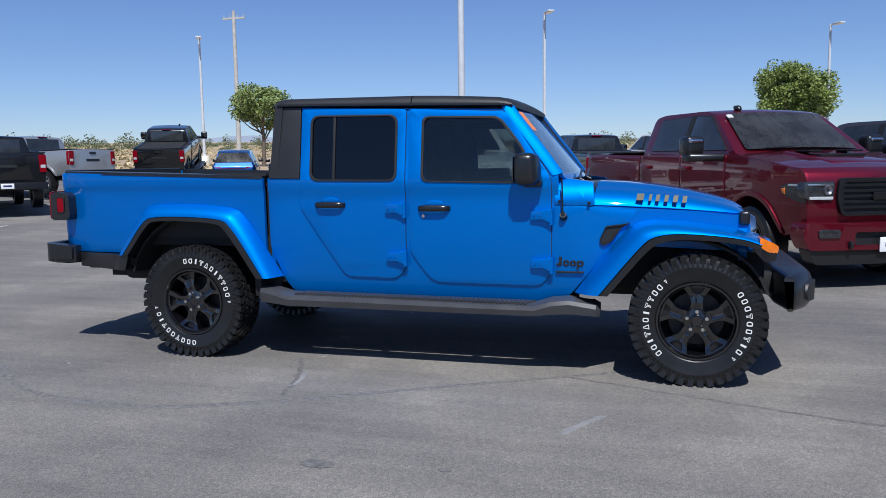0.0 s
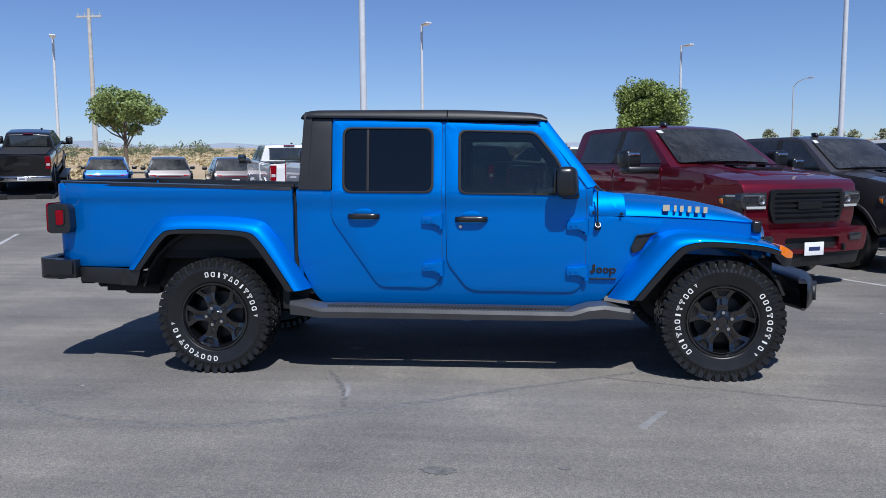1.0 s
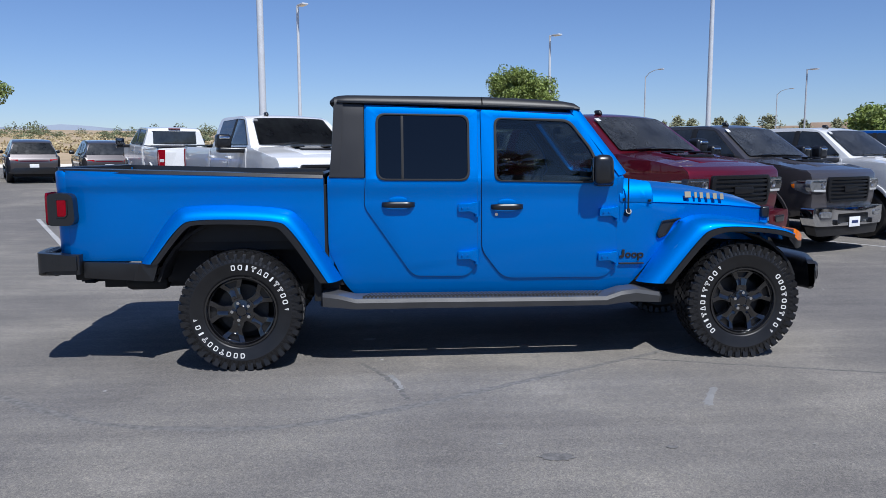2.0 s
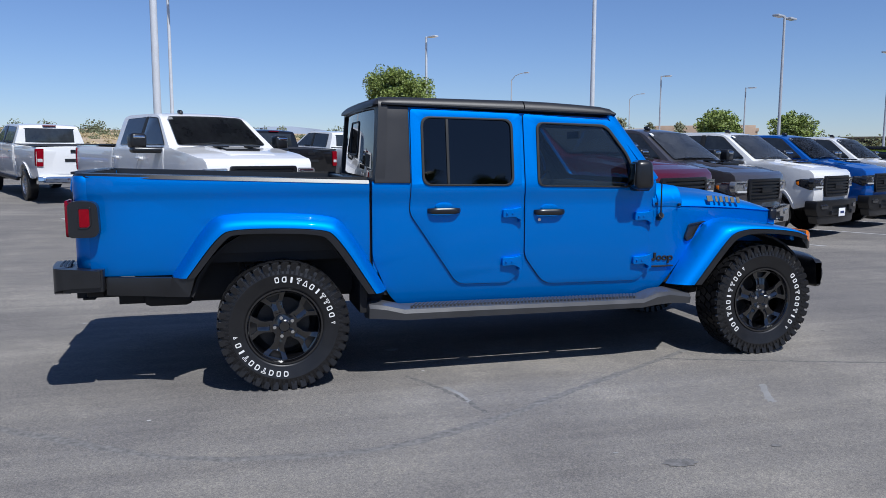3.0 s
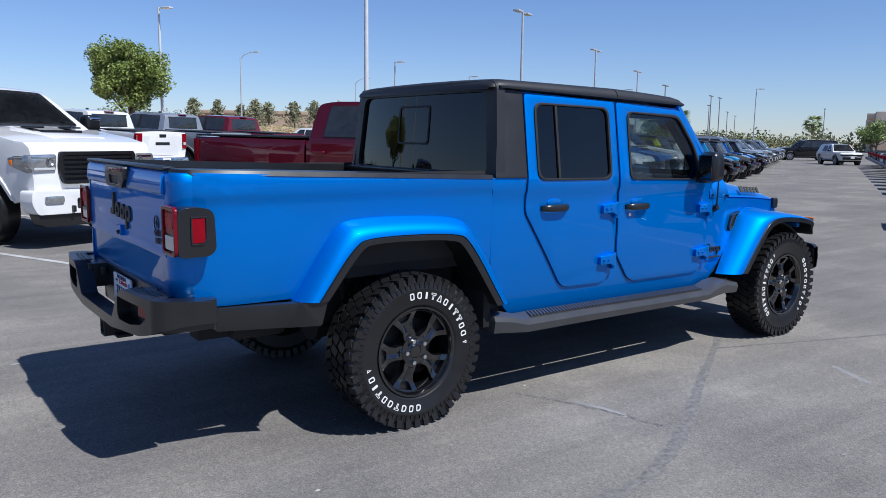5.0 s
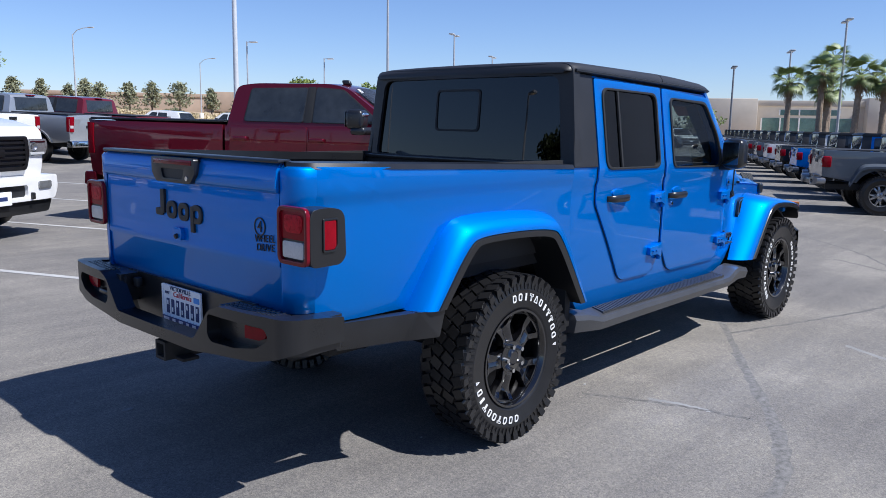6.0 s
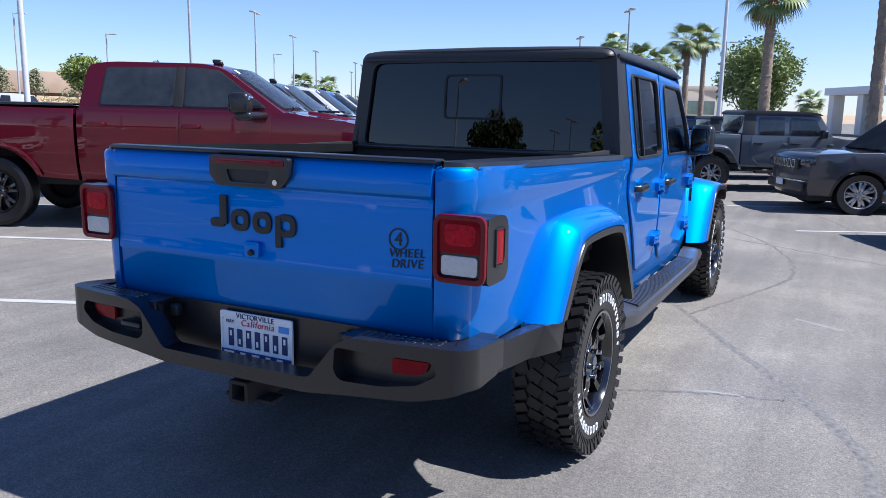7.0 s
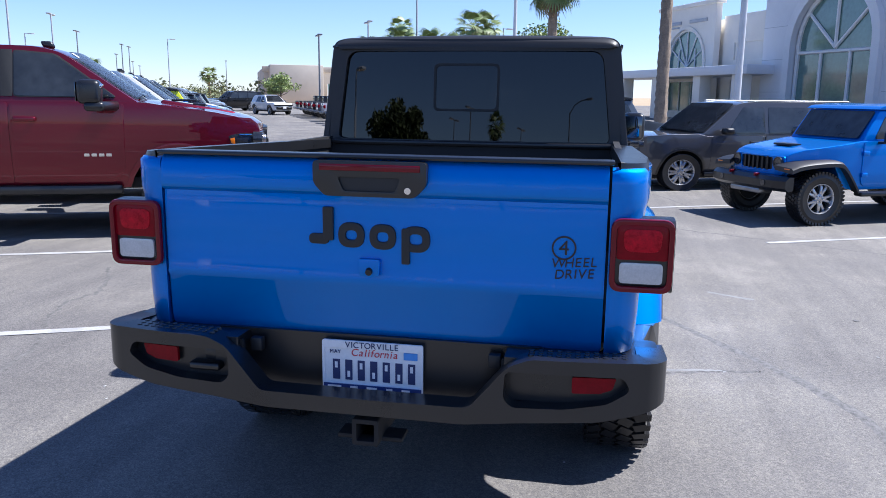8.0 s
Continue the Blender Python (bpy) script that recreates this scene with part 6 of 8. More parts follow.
def boxy_jeep(bed):
    """A square-shouldered off-roader, with a short load bed or a closed back."""
    kind = "pickup_truck" if bed else "off_roader"
    car = root(kind, "boxy off-road pickup with black top parked in a row" if bed else "boxy four-door off-roader with black top parked in a row", "pickup truck" if bed else "off-roader", "parked vehicles")
    W, belt, back = 0.80, 1.27, (-3.25 if bed else -3.95)
    end = -5.05 if bed else -3.97
    ra = -3.93 if bed else -3.45
    f = shaper(W, belt, 0.07, 1.85, 0.20, -1.05, 0.0, -9, 0.02, 0.0, 0.05)
    ys = (-0.7, -0.4, 0, 0.4, 0.7)
    low = arch_line(ra, 0.42, 0.50, 0.56) if not bed else []
    line = [(-0.02, 0.74), (0.0, 1.02), (-0.06, 1.07), (-0.25, 1.13), (-0.9, 1.22), (-1.08, 1.25), (-1.20, 1.27), (back, 1.29), (back, 0.58)] + low + [(-1.1, 0.52), (-0.92, 0.56), (-0.72, 0.95), (-0.1, 0.93)]
    part("body", solid(line, W, (-0.2, -0.5, -0.8, -1.05), (0.8, 1.0, 1.15), ys, 0.03, 3, f), COAT, car, "", 45)
    # upper body with a black top
    g = shaper(W, belt, 0.07, 1.85, 0.0, -1.05, 0, -9, 0, 0, 0)
    line = [(-1.20, 1.26), (-1.50, 1.74), (back + 0.05, 1.78), (back, 1.26)]
    part("cab", solid(line, W - 0.02, (), (1.4, 1.5, 1.6, 1.7), ys, 0.03, 3, g), COAT, car)
    part("roof", solid(fillet([(-1.45, 1.745), (-1.55, 1.80), (-1.9, 1.835), (back + 0.1, 1.85), (back + 0.01, 1.80), (back + 0.01, 1.745)], 0.03), 0.755, (), (), ys, 0.03, 3), ROOFS, car, "", 45)
    quarter = [(back + 0.005, 1.28), (back + 0.04, 1.76), (back + 0.30, 1.76), (back + 0.28, 1.28)]
    for s in (-1, 1):
        part("hardtop_quarter", on_side(quarter, (), 0.02, s, W - 0.02, g, 0.004, (1.45, 1.6)), ROOFS, car)
        wins = [("front_window", [(-1.42, 1.30), (-1.62, 1.66), (-2.18, 1.70), (-2.18, 1.30)]), ("rear_window", [(-2.30, 1.30), (-2.30, 1.70), (-2.88, 1.70), (-2.88, 1.30)])]
        if not bed:
            wins.append(("quarter_window", [(-3.10, 1.32), (-3.10, 1.70), (-3.80, 1.70), (-3.84, 1.32)]))
        for name, line in wins:
            part(name, on_side(fillet(line, 0.05), (), 0.006, s, W - 0.02, g, 0.008, (1.45, 1.6), 0.002), DARKGLASS, car, "dark side window")
        for x0, x1, name in ((-1.22, -2.22, "front_door"), (-2.25, -3.05, "rear_door")):
            d = part(name, on_side(fillet([(x0, 1.27), (x1, 1.28), (x1, 0.85 if name == "rear_door" else 0.60), (x1 + (0.2 if name == "rear_door" else 0.06), 0.58), (x0 - 0.05, 0.58), (x0, 0.66)], 0.05), (), 0.02, s, W, f, 0.010, (0.8, 1.0), 0.004), COAT, car)
            part("door_handle", box(x1 + 0.06, x1 + 0.27, s * 0.80, s * 0.845, 1.09, 1.125, 0.012), TRIM, d)
            for z in (1.08, 0.75):
                part("hinge", box(x0 - 0.10, x0 + 0.01, s * 0.80, s * 0.835, z - 0.03, z + 0.035, 0.008), COAT, d)
        fl = chaikin([(-1.10, 0.56), (-0.85, 0.92), (-0.72, 0.99), (-0.1, 0.95), (0.10, 0.88)], 2)
        secs = []
        for p in fl:
            iy = f(p.x, W, p.y)[1] - 0.02
            secs.append([(p.x, s * iy, p.y + 0.02), (p.x, s * 0.90, p.y), (p.x, s * 0.935, p.y - 0.03), (p.x, s * 0.935, p.y - 0.085), (p.x, s * 0.91, p.y - 0.085), (p.x, s * iy, p.y - 0.05)])
        part("front_flare", loft(secs), FLARE, car, "", 40)
        fl = chaikin([(ra - 0.60, 0.66), (ra - 0.45, 0.98), (ra - 0.30, 1.06), (ra + 0.28, 1.05), (ra + 0.42, 0.98), (ra + 0.66, 0.58)], 2)
        secs = [[(p.x, s * 0.79, p.y + 0.03), (p.x, s * 0.90, p.y), (p.x, s * 0.935, p.y - 0.03), (p.x, s * 0.935, p.y - 0.08), (p.x, s * 0.91, p.y - 0.08), (p.x, s * 0.75, p.y - 0.05)] for p in fl]
        part("rear_flare", loft(secs), FLARE, car, "", 40)
        part("wing_mirror", box(-1.58, -1.45, s * 0.90, s * 1.09, 1.24, 1.43, 0.04, 3), TRIM, car)
        part("mirror_arm", box(-1.56, -1.46, s * 0.78, s * 0.92, 1.23, 1.27, 0.015), TRIM, car)
        hl = part("headlamp", turned([(0, 0.0), (0.075, -0.01), (0.09, 0.0), (0.095, 0.05), (0, 0.05)], 24), LAMPGLASS, car, "round headlamp")
        hl.matrix_basis = Matrix.Translation((0.006, s * 0.480, 0.925)) @ Matrix.Rotation(math.pi / 2, 4, "Z")
        part("lamp_ring", turned([(0.075, -0.014), (0.092, -0.016), (0.10, 0.0), (0.095, 0.03)], 24), TRIM, hl)
        part("turn_lens", box(0.055, 0.105, s * 0.74, s * 0.87, 0.850, 0.872, 0.008), AMBER, car)
        tl = part("tail_lamp", box(end - 0.03, end + 0.14, s * 0.70, s * 0.88, 0.98, 1.21, 0.02, 3), BRAKELENS, car, "square red tail lamp")
        part("tail_lens", box(end - 0.04, end, s * 0.73, s * 0.85, 1.09, 1.18, 0.01), REDLENS, tl)
        part("reverse_lens", box(end - 0.04, end, s * 0.745, s * 0.835, 1.015, 1.055, 0.01), WHITELENS, tl)
        part("step_board", box(-2.95, -1.15, s * 0.76, s * 0.93, 0.43, 0.50, 0.03), TRIM, car)
        part("fog_lamp", rod((0.20, s * 0.50, 0.63), (0.265, s * 0.50, 0.63), 0.05, 0.045, 16), LAMPGLASS, car)
        for x, t in ((-0.44, 20), (ra, 45)):
            wheel(car, JEEP_WHEEL, x, s * 0.80, 0.412, s, t)
    slots = [rect(-0.368, 0.368, 0.815, 1.005, 0.035)]
    gr = part("grille", on_nose(fillet([(-0.585, 1.03), (0.585, 1.03), (0.60, 0.80), (0.56, 0.74), (-0.56, 0.74), (-0.60, 0.80)], 0.04), slots, 0.05, 0.0, f, W, 0.03, 0.010, (-0.4, 0, 0.4)), COAT, car, "seven-slot grille")
    part("grille_back", on_nose(rect(-0.40, 0.40, 0.79, 1.02), (), 0.01, 0.0, f, W, 0.004, 0, (-0.2, 0, 0.2)), DECAL, gr)
    for k in range(6):
        y = -0.2625 + 0.105 * k
        part("slat", on_nose(rect(y - 0.020, y + 0.020, 0.805, 1.012, 0.012), (), 0.03, 0.0, f, W, 0.036, 0.008, (y,)), GRILL, gr)
    for s in (-1, 1):
        part("tow_hook", box(0.17, 0.275, s * 0.30 - 0.012, s * 0.30 + 0.012, 0.715, 0.762, 0.010, 3), REDRIM, car, "red tow hook")
    secs = []
    for y in [-0.88 + 0.22 * k for k in range(9)]:
        b = 0.10 * max(0, (abs(y) - 0.6) / 0.28)
        secs.append([(0.02, y, 0.74), (0.20 - b, y, 0.74), (0.26 - b, y, 0.68), (0.26 - b, y, 0.57), (0.20 - b, y, 0.52), (0.02, y, 0.54)])
    part("front_bumper", loft(secs), TRIM, car, "black bumper", 35)
    part("skid_plate", box(-0.05, 0.20, -0.36, 0.36, 0.44, 0.53, 0.03), STEEL, car)
    part("windscreen", (lambda b: (bend(b, lambda x, y, z: (-1.195 - z * 0.55, x, 1.30 + z * 0.80 + 0.01)), b)[1])(sheet(rect(-0.68, 0.68, 0, 0.52, 0.05), (), 0.004)), SCREEN, car, "tinted windscreen")
    part("hood_vent", box(-0.62, -0.42, -0.20, 0.20, 1.165, 1.198, 0.008), GRILL, car)
    part("back_window", on_tail(rect(-0.66, 0.66, 1.33, 1.72, 0.05), (), 0.006, back, 0.012, W, 0.002), DARKGLASS, car)
    if bed:
        line = [(-3.29, 1.30), (end, 1.34), (end - 0.01, 0.78), (end + 0.4, 0.72)] + arch_line(ra, 0.42, 0.52, 0.66) + [(-3.29, 0.66)]
        part("bed", solid(line, 0.815, (), (0.8, 1.0, 1.15), ys, 0.03, 3), COAT, car)
        part("bed_floor", box(end + 0.05, -3.32, -0.72, 0.72, 1.335, 1.35), LINER, car)
        tg = part("tailgate", on_tail(rect(-0.69, 0.69, 0.82, 1.34, 0.02), (), 0.03, end, 0.012, W), COAT, car)
        part("tailgate_handle", on_tail(rect(-0.17, 0.17, 1.22, 1.31, 0.02), (), 0.03, end, 0.03, W), TRIM, tg)
        part("tailgate_badge", on_tail(rect(-0.16, 0.16, 1.06, 1.13, 0.01), (), 0.01, end, 0.02, W), DECAL, tg)
    else:
        w = wheel(car, JEEP_WHEEL, end - 0.14, 0.05, 1.02, 1, 0)
        w.matrix_basis = pose(end - 0.14, 0.05, 1.02, 0, 0, 270)
    rb = part("rear_bumper", box(end - 0.16, end + 0.06, -0.56, 0.56, 0.58, 0.70 if bed else 0.76, 0.03, 3), TRIM, car)
    for s in (-1, 1):
        bm = sheet(fillet([(0.52, 0.74), (0.80, 0.77), (0.88, 0.74), (0.88, 0.64), (0.78, 0.59), (0.52, 0.57)], 0.03), [fillet([(0.62, 0.70), (0.76, 0.715), (0.78, 0.66), (0.70, 0.635), (0.62, 0.64)], 0.02)], 0.16, (0.8, 0.84), (), (), 0.02, 3)
        bend(bm, lambda x, y, z: (end - 0.20 + y + 0.10 * max(0, (x - 0.70) / 0.18) ** 1.5, s * x, z))
        part("bumper_end", bm, STEEL if bed else TRIM, rb, "grey steel bumper end" if bed else "", 40)
        part("bumper_hollow", box(end - 0.15, end - 0.02, s * 0.60, s * 0.80, 0.61, 0.73), DECAL, rb)
    part("underbody", box(end + 0.1, -0.1, -0.6, 0.6, 0.50, 0.62), UNDER, car)
    return car


def wagon(name, label, category, L, W, H, belt, axles, wheels, R, roof_in, rails, slab):
    """A closed car: lower body, glasshouse, lamps; slab is how upright its ends are."""
    car = root(name, label, category, "parked vehicles")
    f = shaper(W, belt, roof_in, H, 0.16, -0.8, 0.10, -L + 0.6, 0.06, 0.02, 0.14)
    hood = belt + (0.03 if slab else -0.02)
    r = R + 0.085
    front = [(-0.05, 0.36), (0.0, 0.55), (-0.02, hood * 0.72), (-0.10, hood - 0.10), (-0.30, hood - 0.03), (-1.2, hood + 0.01), (-1.45, belt)]
    if slab:
        front = [(-0.06, 0.34), (0.0, 0.48), (0.0, 0.80), (-0.03, hood - 0.14), (-0.07, hood - 0.07), (-0.18, hood - 0.03), (-0.7, hood + 0.01), (-1.25, hood + 0.02), (-1.45, belt)]
    tail = [(-L + 0.10, belt), (-L + 0.02, belt - 0.12), (-L, 0.75), (-L + 0.05, 0.42)]
    line = front + tail + arch_line(axles[1], R, r, 0.34) + arch_line(axles[0], R, r, 0.34)
    ys = (-0.9 * W, -0.7 * W, -0.35 * W, 0, 0.35 * W, 0.7 * W, 0.9 * W)
    part("body", solid(line, W, (-0.15, -0.3, -0.5, -0.8, -L + 0.3, -L + 0.15), (0.5, 0.65, 0.8, 0.95), ys, 0.05, 4, f), COAT, car, "", 45)
    top = [(-1.35, belt - 0.02), (-2.15 if slab else -2.05, H - 0.05), (-2.5, H), (-L + 0.9, H - 0.01), (-L + (0.32 if slab else 0.50), H - 0.08), (-L + (0.12 if slab else 0.14), belt - 0.02)]
    g = shaper(W, belt, roof_in, H, 0, -0.8, 0.12, -L + 0.6, 0, 0.02, 0)
    part("cabin", solid(fillet(top, [0, 0.15, 0.3, 0.2, 0.08, 0], 4), W - 0.06, (-2.6, -L + 0.6, -L + 0.4), (belt + 0.1, belt + 0.2, belt + 0.3), ys, 0.06, 4, g), COAT, car, "", 45)
    ge = shaper(W - 0.06, belt, roof_in, H, 0, -0.8, 0.12, -L + 0.6, 0, 0.0, 0)
    zt = H - 0.14
    posts = (-1.85, -2.78, -3.75, -L + 0.55) if slab else (-1.75, -2.6, -3.4)
    for s in (-1, 1):
        for i, (a, b) in enumerate(zip(posts, posts[1:])):
            line = [(a - 0.03 + (0.0 if i == 0 else 0), belt + 0.03), (a - (0.42 if i == 0 else 0.03), zt), (b + 0.05 - (0.0 if i < len(posts) - 2 else -0.12), zt), (b + 0.05, belt + 0.03)]
            part("side_window", on_side(fillet(line, 0.04), (), 0.006, s, W - 0.06, ge, 0.006, (belt + 0.15, belt + 0.3), 0.002), DARKGLASS, car, "dark side window")
        for x0, x1, nm in ((-1.55, -2.66, "front_door"), (-2.69, -3.62 if slab else -3.4, "rear_door")):
            d = part(nm, on_side(rect(x1, x0, 0.42, belt - 0.01, 0.06), (), 0.02, s, W, f, 0.005, (0.5, 0.65, 0.8, 0.95)), COAT, car)
            y = f(x1, W, belt - 0.14)[1]
            part("door_handle", box(x1 + 0.08, x1 + 0.30, s * y, s * (y + 0.04), belt - 0.17, belt - 0.13, 0.01), COAT, d)
        part("wing_mirror", box(-1.92, -1.72, s * (W - 0.02), s * (W + 0.19), belt + 0.02, belt + 0.16, 0.05, 3), TRIM if not slab else GRILL, car, "", 45)
        part("headlamp", on_nose(fillet([(s * (W - 0.42), hood - 0.17), (s * (W - 0.09), hood - 0.15), (s * (W - 0.08), hood - 0.27), (s * (W - 0.42), hood - 0.28)], 0.03), (), 0.10, -0.03, f, W, 0.012, 0.01), LAMPGLASS, car, "slim headlamp")
        part("tail_lamp", on_tail(rect(min(s * (W - 0.40), s * (W - 0.14)), max(s * (W - 0.40), s * (W - 0.14)), belt - 0.20, belt - 0.10, 0.02), (), 0.06, -L, 0.004, W), REDLENS, car)
        for k, cx in enumerate(axles):
            o, i = arch_line(cx, R, r + 0.04, 0.36), arch_line(cx, R, r - 0.01, 0.36)
            part("arch_trim", on_side(o + i[::-1], (), 0.03, s, W, f, 0.008, (0.5, 0.65, 0.8), 0.005), TRIM, car)
            wheel(car, wheels, cx, s * (W - 0.13), R, s, 12 + 30 * k)
        if rails:
            bm = rod((-2.45, s * (W - roof_in - 0.07), H - 0.005), (-L + 0.8, s * (W - roof_in - 0.07), H - 0.005), 0.018)
            for x in (-2.45, -3.4, -L + 0.8):
                add_box(bm, x - 0.05, x + 0.05, s * (W - roof_in - 0.07) - 0.015, s * (W - roof_in - 0.07) + 0.015, H - 0.06, H)
            part("roof_rail", bm, STEEL, car)
        part("sill_trim", box(axles[1] + r, axles[0] - r, s * (W - 0.10), s * (W - 0.01), 0.30, 0.40, 0.03), TRIM, car)
    dx, dz = (top[1][0] - top[0][0]), (top[1][1] - top[0][1])
    part("windscreen", (lambda b: (bend(b, lambda x, y, z: (-1.36 + dx * z - 0.06 * (x / W) ** 2 + 0.03, x, belt + dz * z + 0.02 - 0.02 * (x / W) ** 2)), b)[1])(sheet(fillet([(-W + 0.14, 0.08), (W - 0.14, 0.08), (W - roof_in - 0.10, 0.94), (-W + roof_in + 0.10, 0.94)], 0.04), (), 0.004, (-0.5, -0.25, 0, 0.25, 0.5))), SCREEN, car, "tinted windscreen")
    ex, ez = top[4][0] - top[5][0], top[4][1] - top[5][1]
    part("back_window", (lambda b: (bend(b, lambda x, y, z: (-L + (0.12 if slab else 0.14) + ex * z - 0.020 + 0.02 * (x / W) ** 2, x, belt - 0.02 + ez * z)), b)[1])(sheet(fillet([(-W + 0.13, 0.20), (W - 0.13, 0.20), (W - roof_in - 0.08, 0.95), (-W + roof_in + 0.08, 0.95)], 0.06), (), 0.004, (-0.5, -0.25, 0, 0.25, 0.5))), DARKGLASS, car, "dark rear window")
    part("lamp_bar", on_tail(rect(-W + 0.45, W - 0.45, belt - 0.17, belt - 0.145, 0.008), (), 0.02, -L, 0.006, W), REDRIM, car)
    part("rear_plate", on_tail(rect(-0.155, 0.155, belt - 0.40, belt - 0.27, 0.006), (), 0.006, -L, 0.010, W), PAPER, car)
    part("rear_valance", on_tail(rect(-W + 0.12, W - 0.12, 0.36, 0.60, 0.05), (), 0.05, -L + 0.02, 0.02, W), TRIM, car)
    gr = part("grille", on_nose(rect(-W + 0.40, W - 0.40, hood - (0.36 if slab else 0.28), hood - (0.15 if slab else 0.16), 0.03), (), 0.03, 0.0 if slab else -0.02, f, W, 0.008, 0.008), GRILL, car)
    for k in range(7):
        y = (k - 3) * (W - 0.46) / 3.6
        part("slot", on_nose(rect(y - 0.052, y + 0.052, hood - (0.34 if slab else 0.26), hood - 0.17, 0.02), [rect(y - 0.040, y + 0.040, hood - 0.325, hood - 0.185, 0.015)] if slab else (), 0.01, 0.0 if slab else -0.02, f, W, 0.016, 0.003, ()), BUMP if slab else DECAL, gr)
    part("lower_intake", on_nose(rect(-W + 0.22, W - 0.22, 0.42, 0.60, 0.04), (), 0.03, 0.0, f, W, 0.006, 0.008), TRIM, car)
    part("intake_strip", on_nose(rect(-W + 0.16, W - 0.16, 0.62, 0.645, 0.008), (), 0.02, 0.0, f, W, 0.012, 0.004), CHROME if slab else TRIM, car)
    part("front_plate", on_nose(rect(-0.15, 0.15, 0.50, 0.62, 0.005), (), 0.008, 0.02, f, W, 0.015, 0.002, ()), PAPER, car)
    part("underbody", box(-L + 0.2, -0.2, -W + 0.25, W - 0.25, 0.24, 0.36), UNDER, car)
    return car


# the lot is turned against the blue pickup: u runs along the rows, v across them
GRID = 26.0
UX, UY = math.cos(radians(GRID)), math.sin(radians(GRID))


def lot(u, v, z=0.0):
    return (u * UX - v * UY, u * UY + v * UX, z)


def rise(v):
    """How far the land has risen at v."""
    return float(np.interp(v, (-3000, 3, 17, 46, 500, 3000), (0, 0, 0.16, 1.30, 15, 90)))


def ground_at(x, y):
    return rise(-x * UY + y * UX)


def parked(u, v, out=True, skew=0.0, z=0.0, long=4.8):
    """The pose of a car whose nose stands at u, v, its nose towards -v (out) or +v."""
    x, y, _ = lot(u, v)
    a, b = (rise(v + 0.9), rise(v + long)) if out else (rise(v - 0.9), rise(v - long))
    tilt = math.degrees(math.atan2(b - a, long - 0.9))
    z0 = a - (b - a) / (long - 0.9) * 0.9
    return pose(x, y, z + z0, 0, tilt, GRID - 90 + skew if out else GRID + 90 + skew)


def place(template, m, label, swaps, used=[]):
    """The template itself the first time, copies after that."""
    grow = Matrix.Scale(1.03, 4) if template is RAM else Matrix.Identity(4)
    if template in used:
        ob = copy_thing(template, m)
    else:
        used.append(template)
        ob = template
        ob.matrix_basis = m @ grow
    ob["label"] = label
    fresh.append((ob, swaps))
    return ob


fresh = []
RAM = big_pickup()
JEEP = boxy_jeep(False)
GLAD = boxy_jeep(True)
SUV = wagon("suv", "grey full-size family suv parked nose out in a bay", "suv", 5.45, 1.0, 1.93, 1.19, (-0.96, -4.08), SUV_WHEEL, 0.395, 0.15, True, True)
COMPACT = wagon("compact_suv", "small grey crossover parked facing the desert", "crossover", 4.50, 0.92, 1.60, 1.00, (-0.90, -3.55), SMALL_WHEEL, 0.345, 0.25, False, False)


def coat(body, bumper=None, rims=None, roof=None, grille=None, flare=None, lamp=None):
    sw = [(COAT, body)]
    for old, m in ((BUMP, bumper), (RIMS, rims), (ROOFS, roof), (GRILL, grille), (FLARE, flare), (LAMPGLASS, lamp)):
        if m:
            sw.append((old, m))
    return sw


# front row, noses out
place(RAM, parked(4.89, 1.34, skew=1.2) @ Matrix.Diagonal((0.937, 0.930, 0.990, 1)), "dark red crew cab pickup with body-colour bumper parked nose out", coat(RED, RED, RIMBLACK))
place(RAM, parked(7.60, 1.57) @ Matrix.Diagonal((0.89, 0.90, 0.94, 1)), "dark granite crew cab pickup with chrome bumper parked nose out", coat(GRANITE, CHROME, lamp=CLEARLAMP))
place(RAM, parked(10.35, 1.57) @ Matrix.Diagonal((0.89, 0.90, 0.94, 1)), "white crew cab pickup with black grille and bumper parked nose out", coat(WHITE, GRILL, RIMBLACK))
place(RAM, parked(13.10, 1.72) @ Matrix.Diagonal((0.89, 0.90, 0.94, 1)), "deep blue crew cab pickup with black bumper parked nose out", coat(DEEPBLUE, GRILL, RIMBLACK))
place(RAM, parked(15.85, 1.82) @ Matrix.Diagonal((0.89, 0.90, 0.94, 1)), "white crew cab pickup with silver bumper parked nose out", coat(WHITE, STEEL, lamp=CLEARLAMP))
front = [(YELLOW, "lime yellow"), (WHITE, "white"), (BLACKPAINT, "black"), (CYAN, "teal blue"), (CARGREY, "mid grey"), (DEEPBLUE, "deep blue"), (BLACKPAINT, "black")]
for i, (m, word) in enumerate(front):
    place(JEEP, parked(18.6 + 2.75 * i, 1.80 + 0.1 * (i % 2)) @ Matrix.Scale(0.92, 4), f"{word} boxy four-door off-roader with black top parked nose out", coat(m, None, RIMBLACK))
for i, (m, word) in enumerate(((SILVER, "silver"), (WHITE, "white"), (CARGREY, "mid grey"), (SILVER, "silver"), (BLACKPAINT, "black"), (WHITE, "white"), (CARGREY, "mid grey"), (WHITE, "white"), (GRANITE, "granite grey"), (SILVER, "silver"))):
    place(SUV if i % 3 == 0 else COMPACT, parked(37.9 + 2.75 * i, 2.1 + 0.08 * i) @ Matrix.Scale(0.93, 4), f"{word} family suv parked nose out in the far row" if i % 3 == 0 else f"{word} crossover parked nose out in the far row", coat(m))
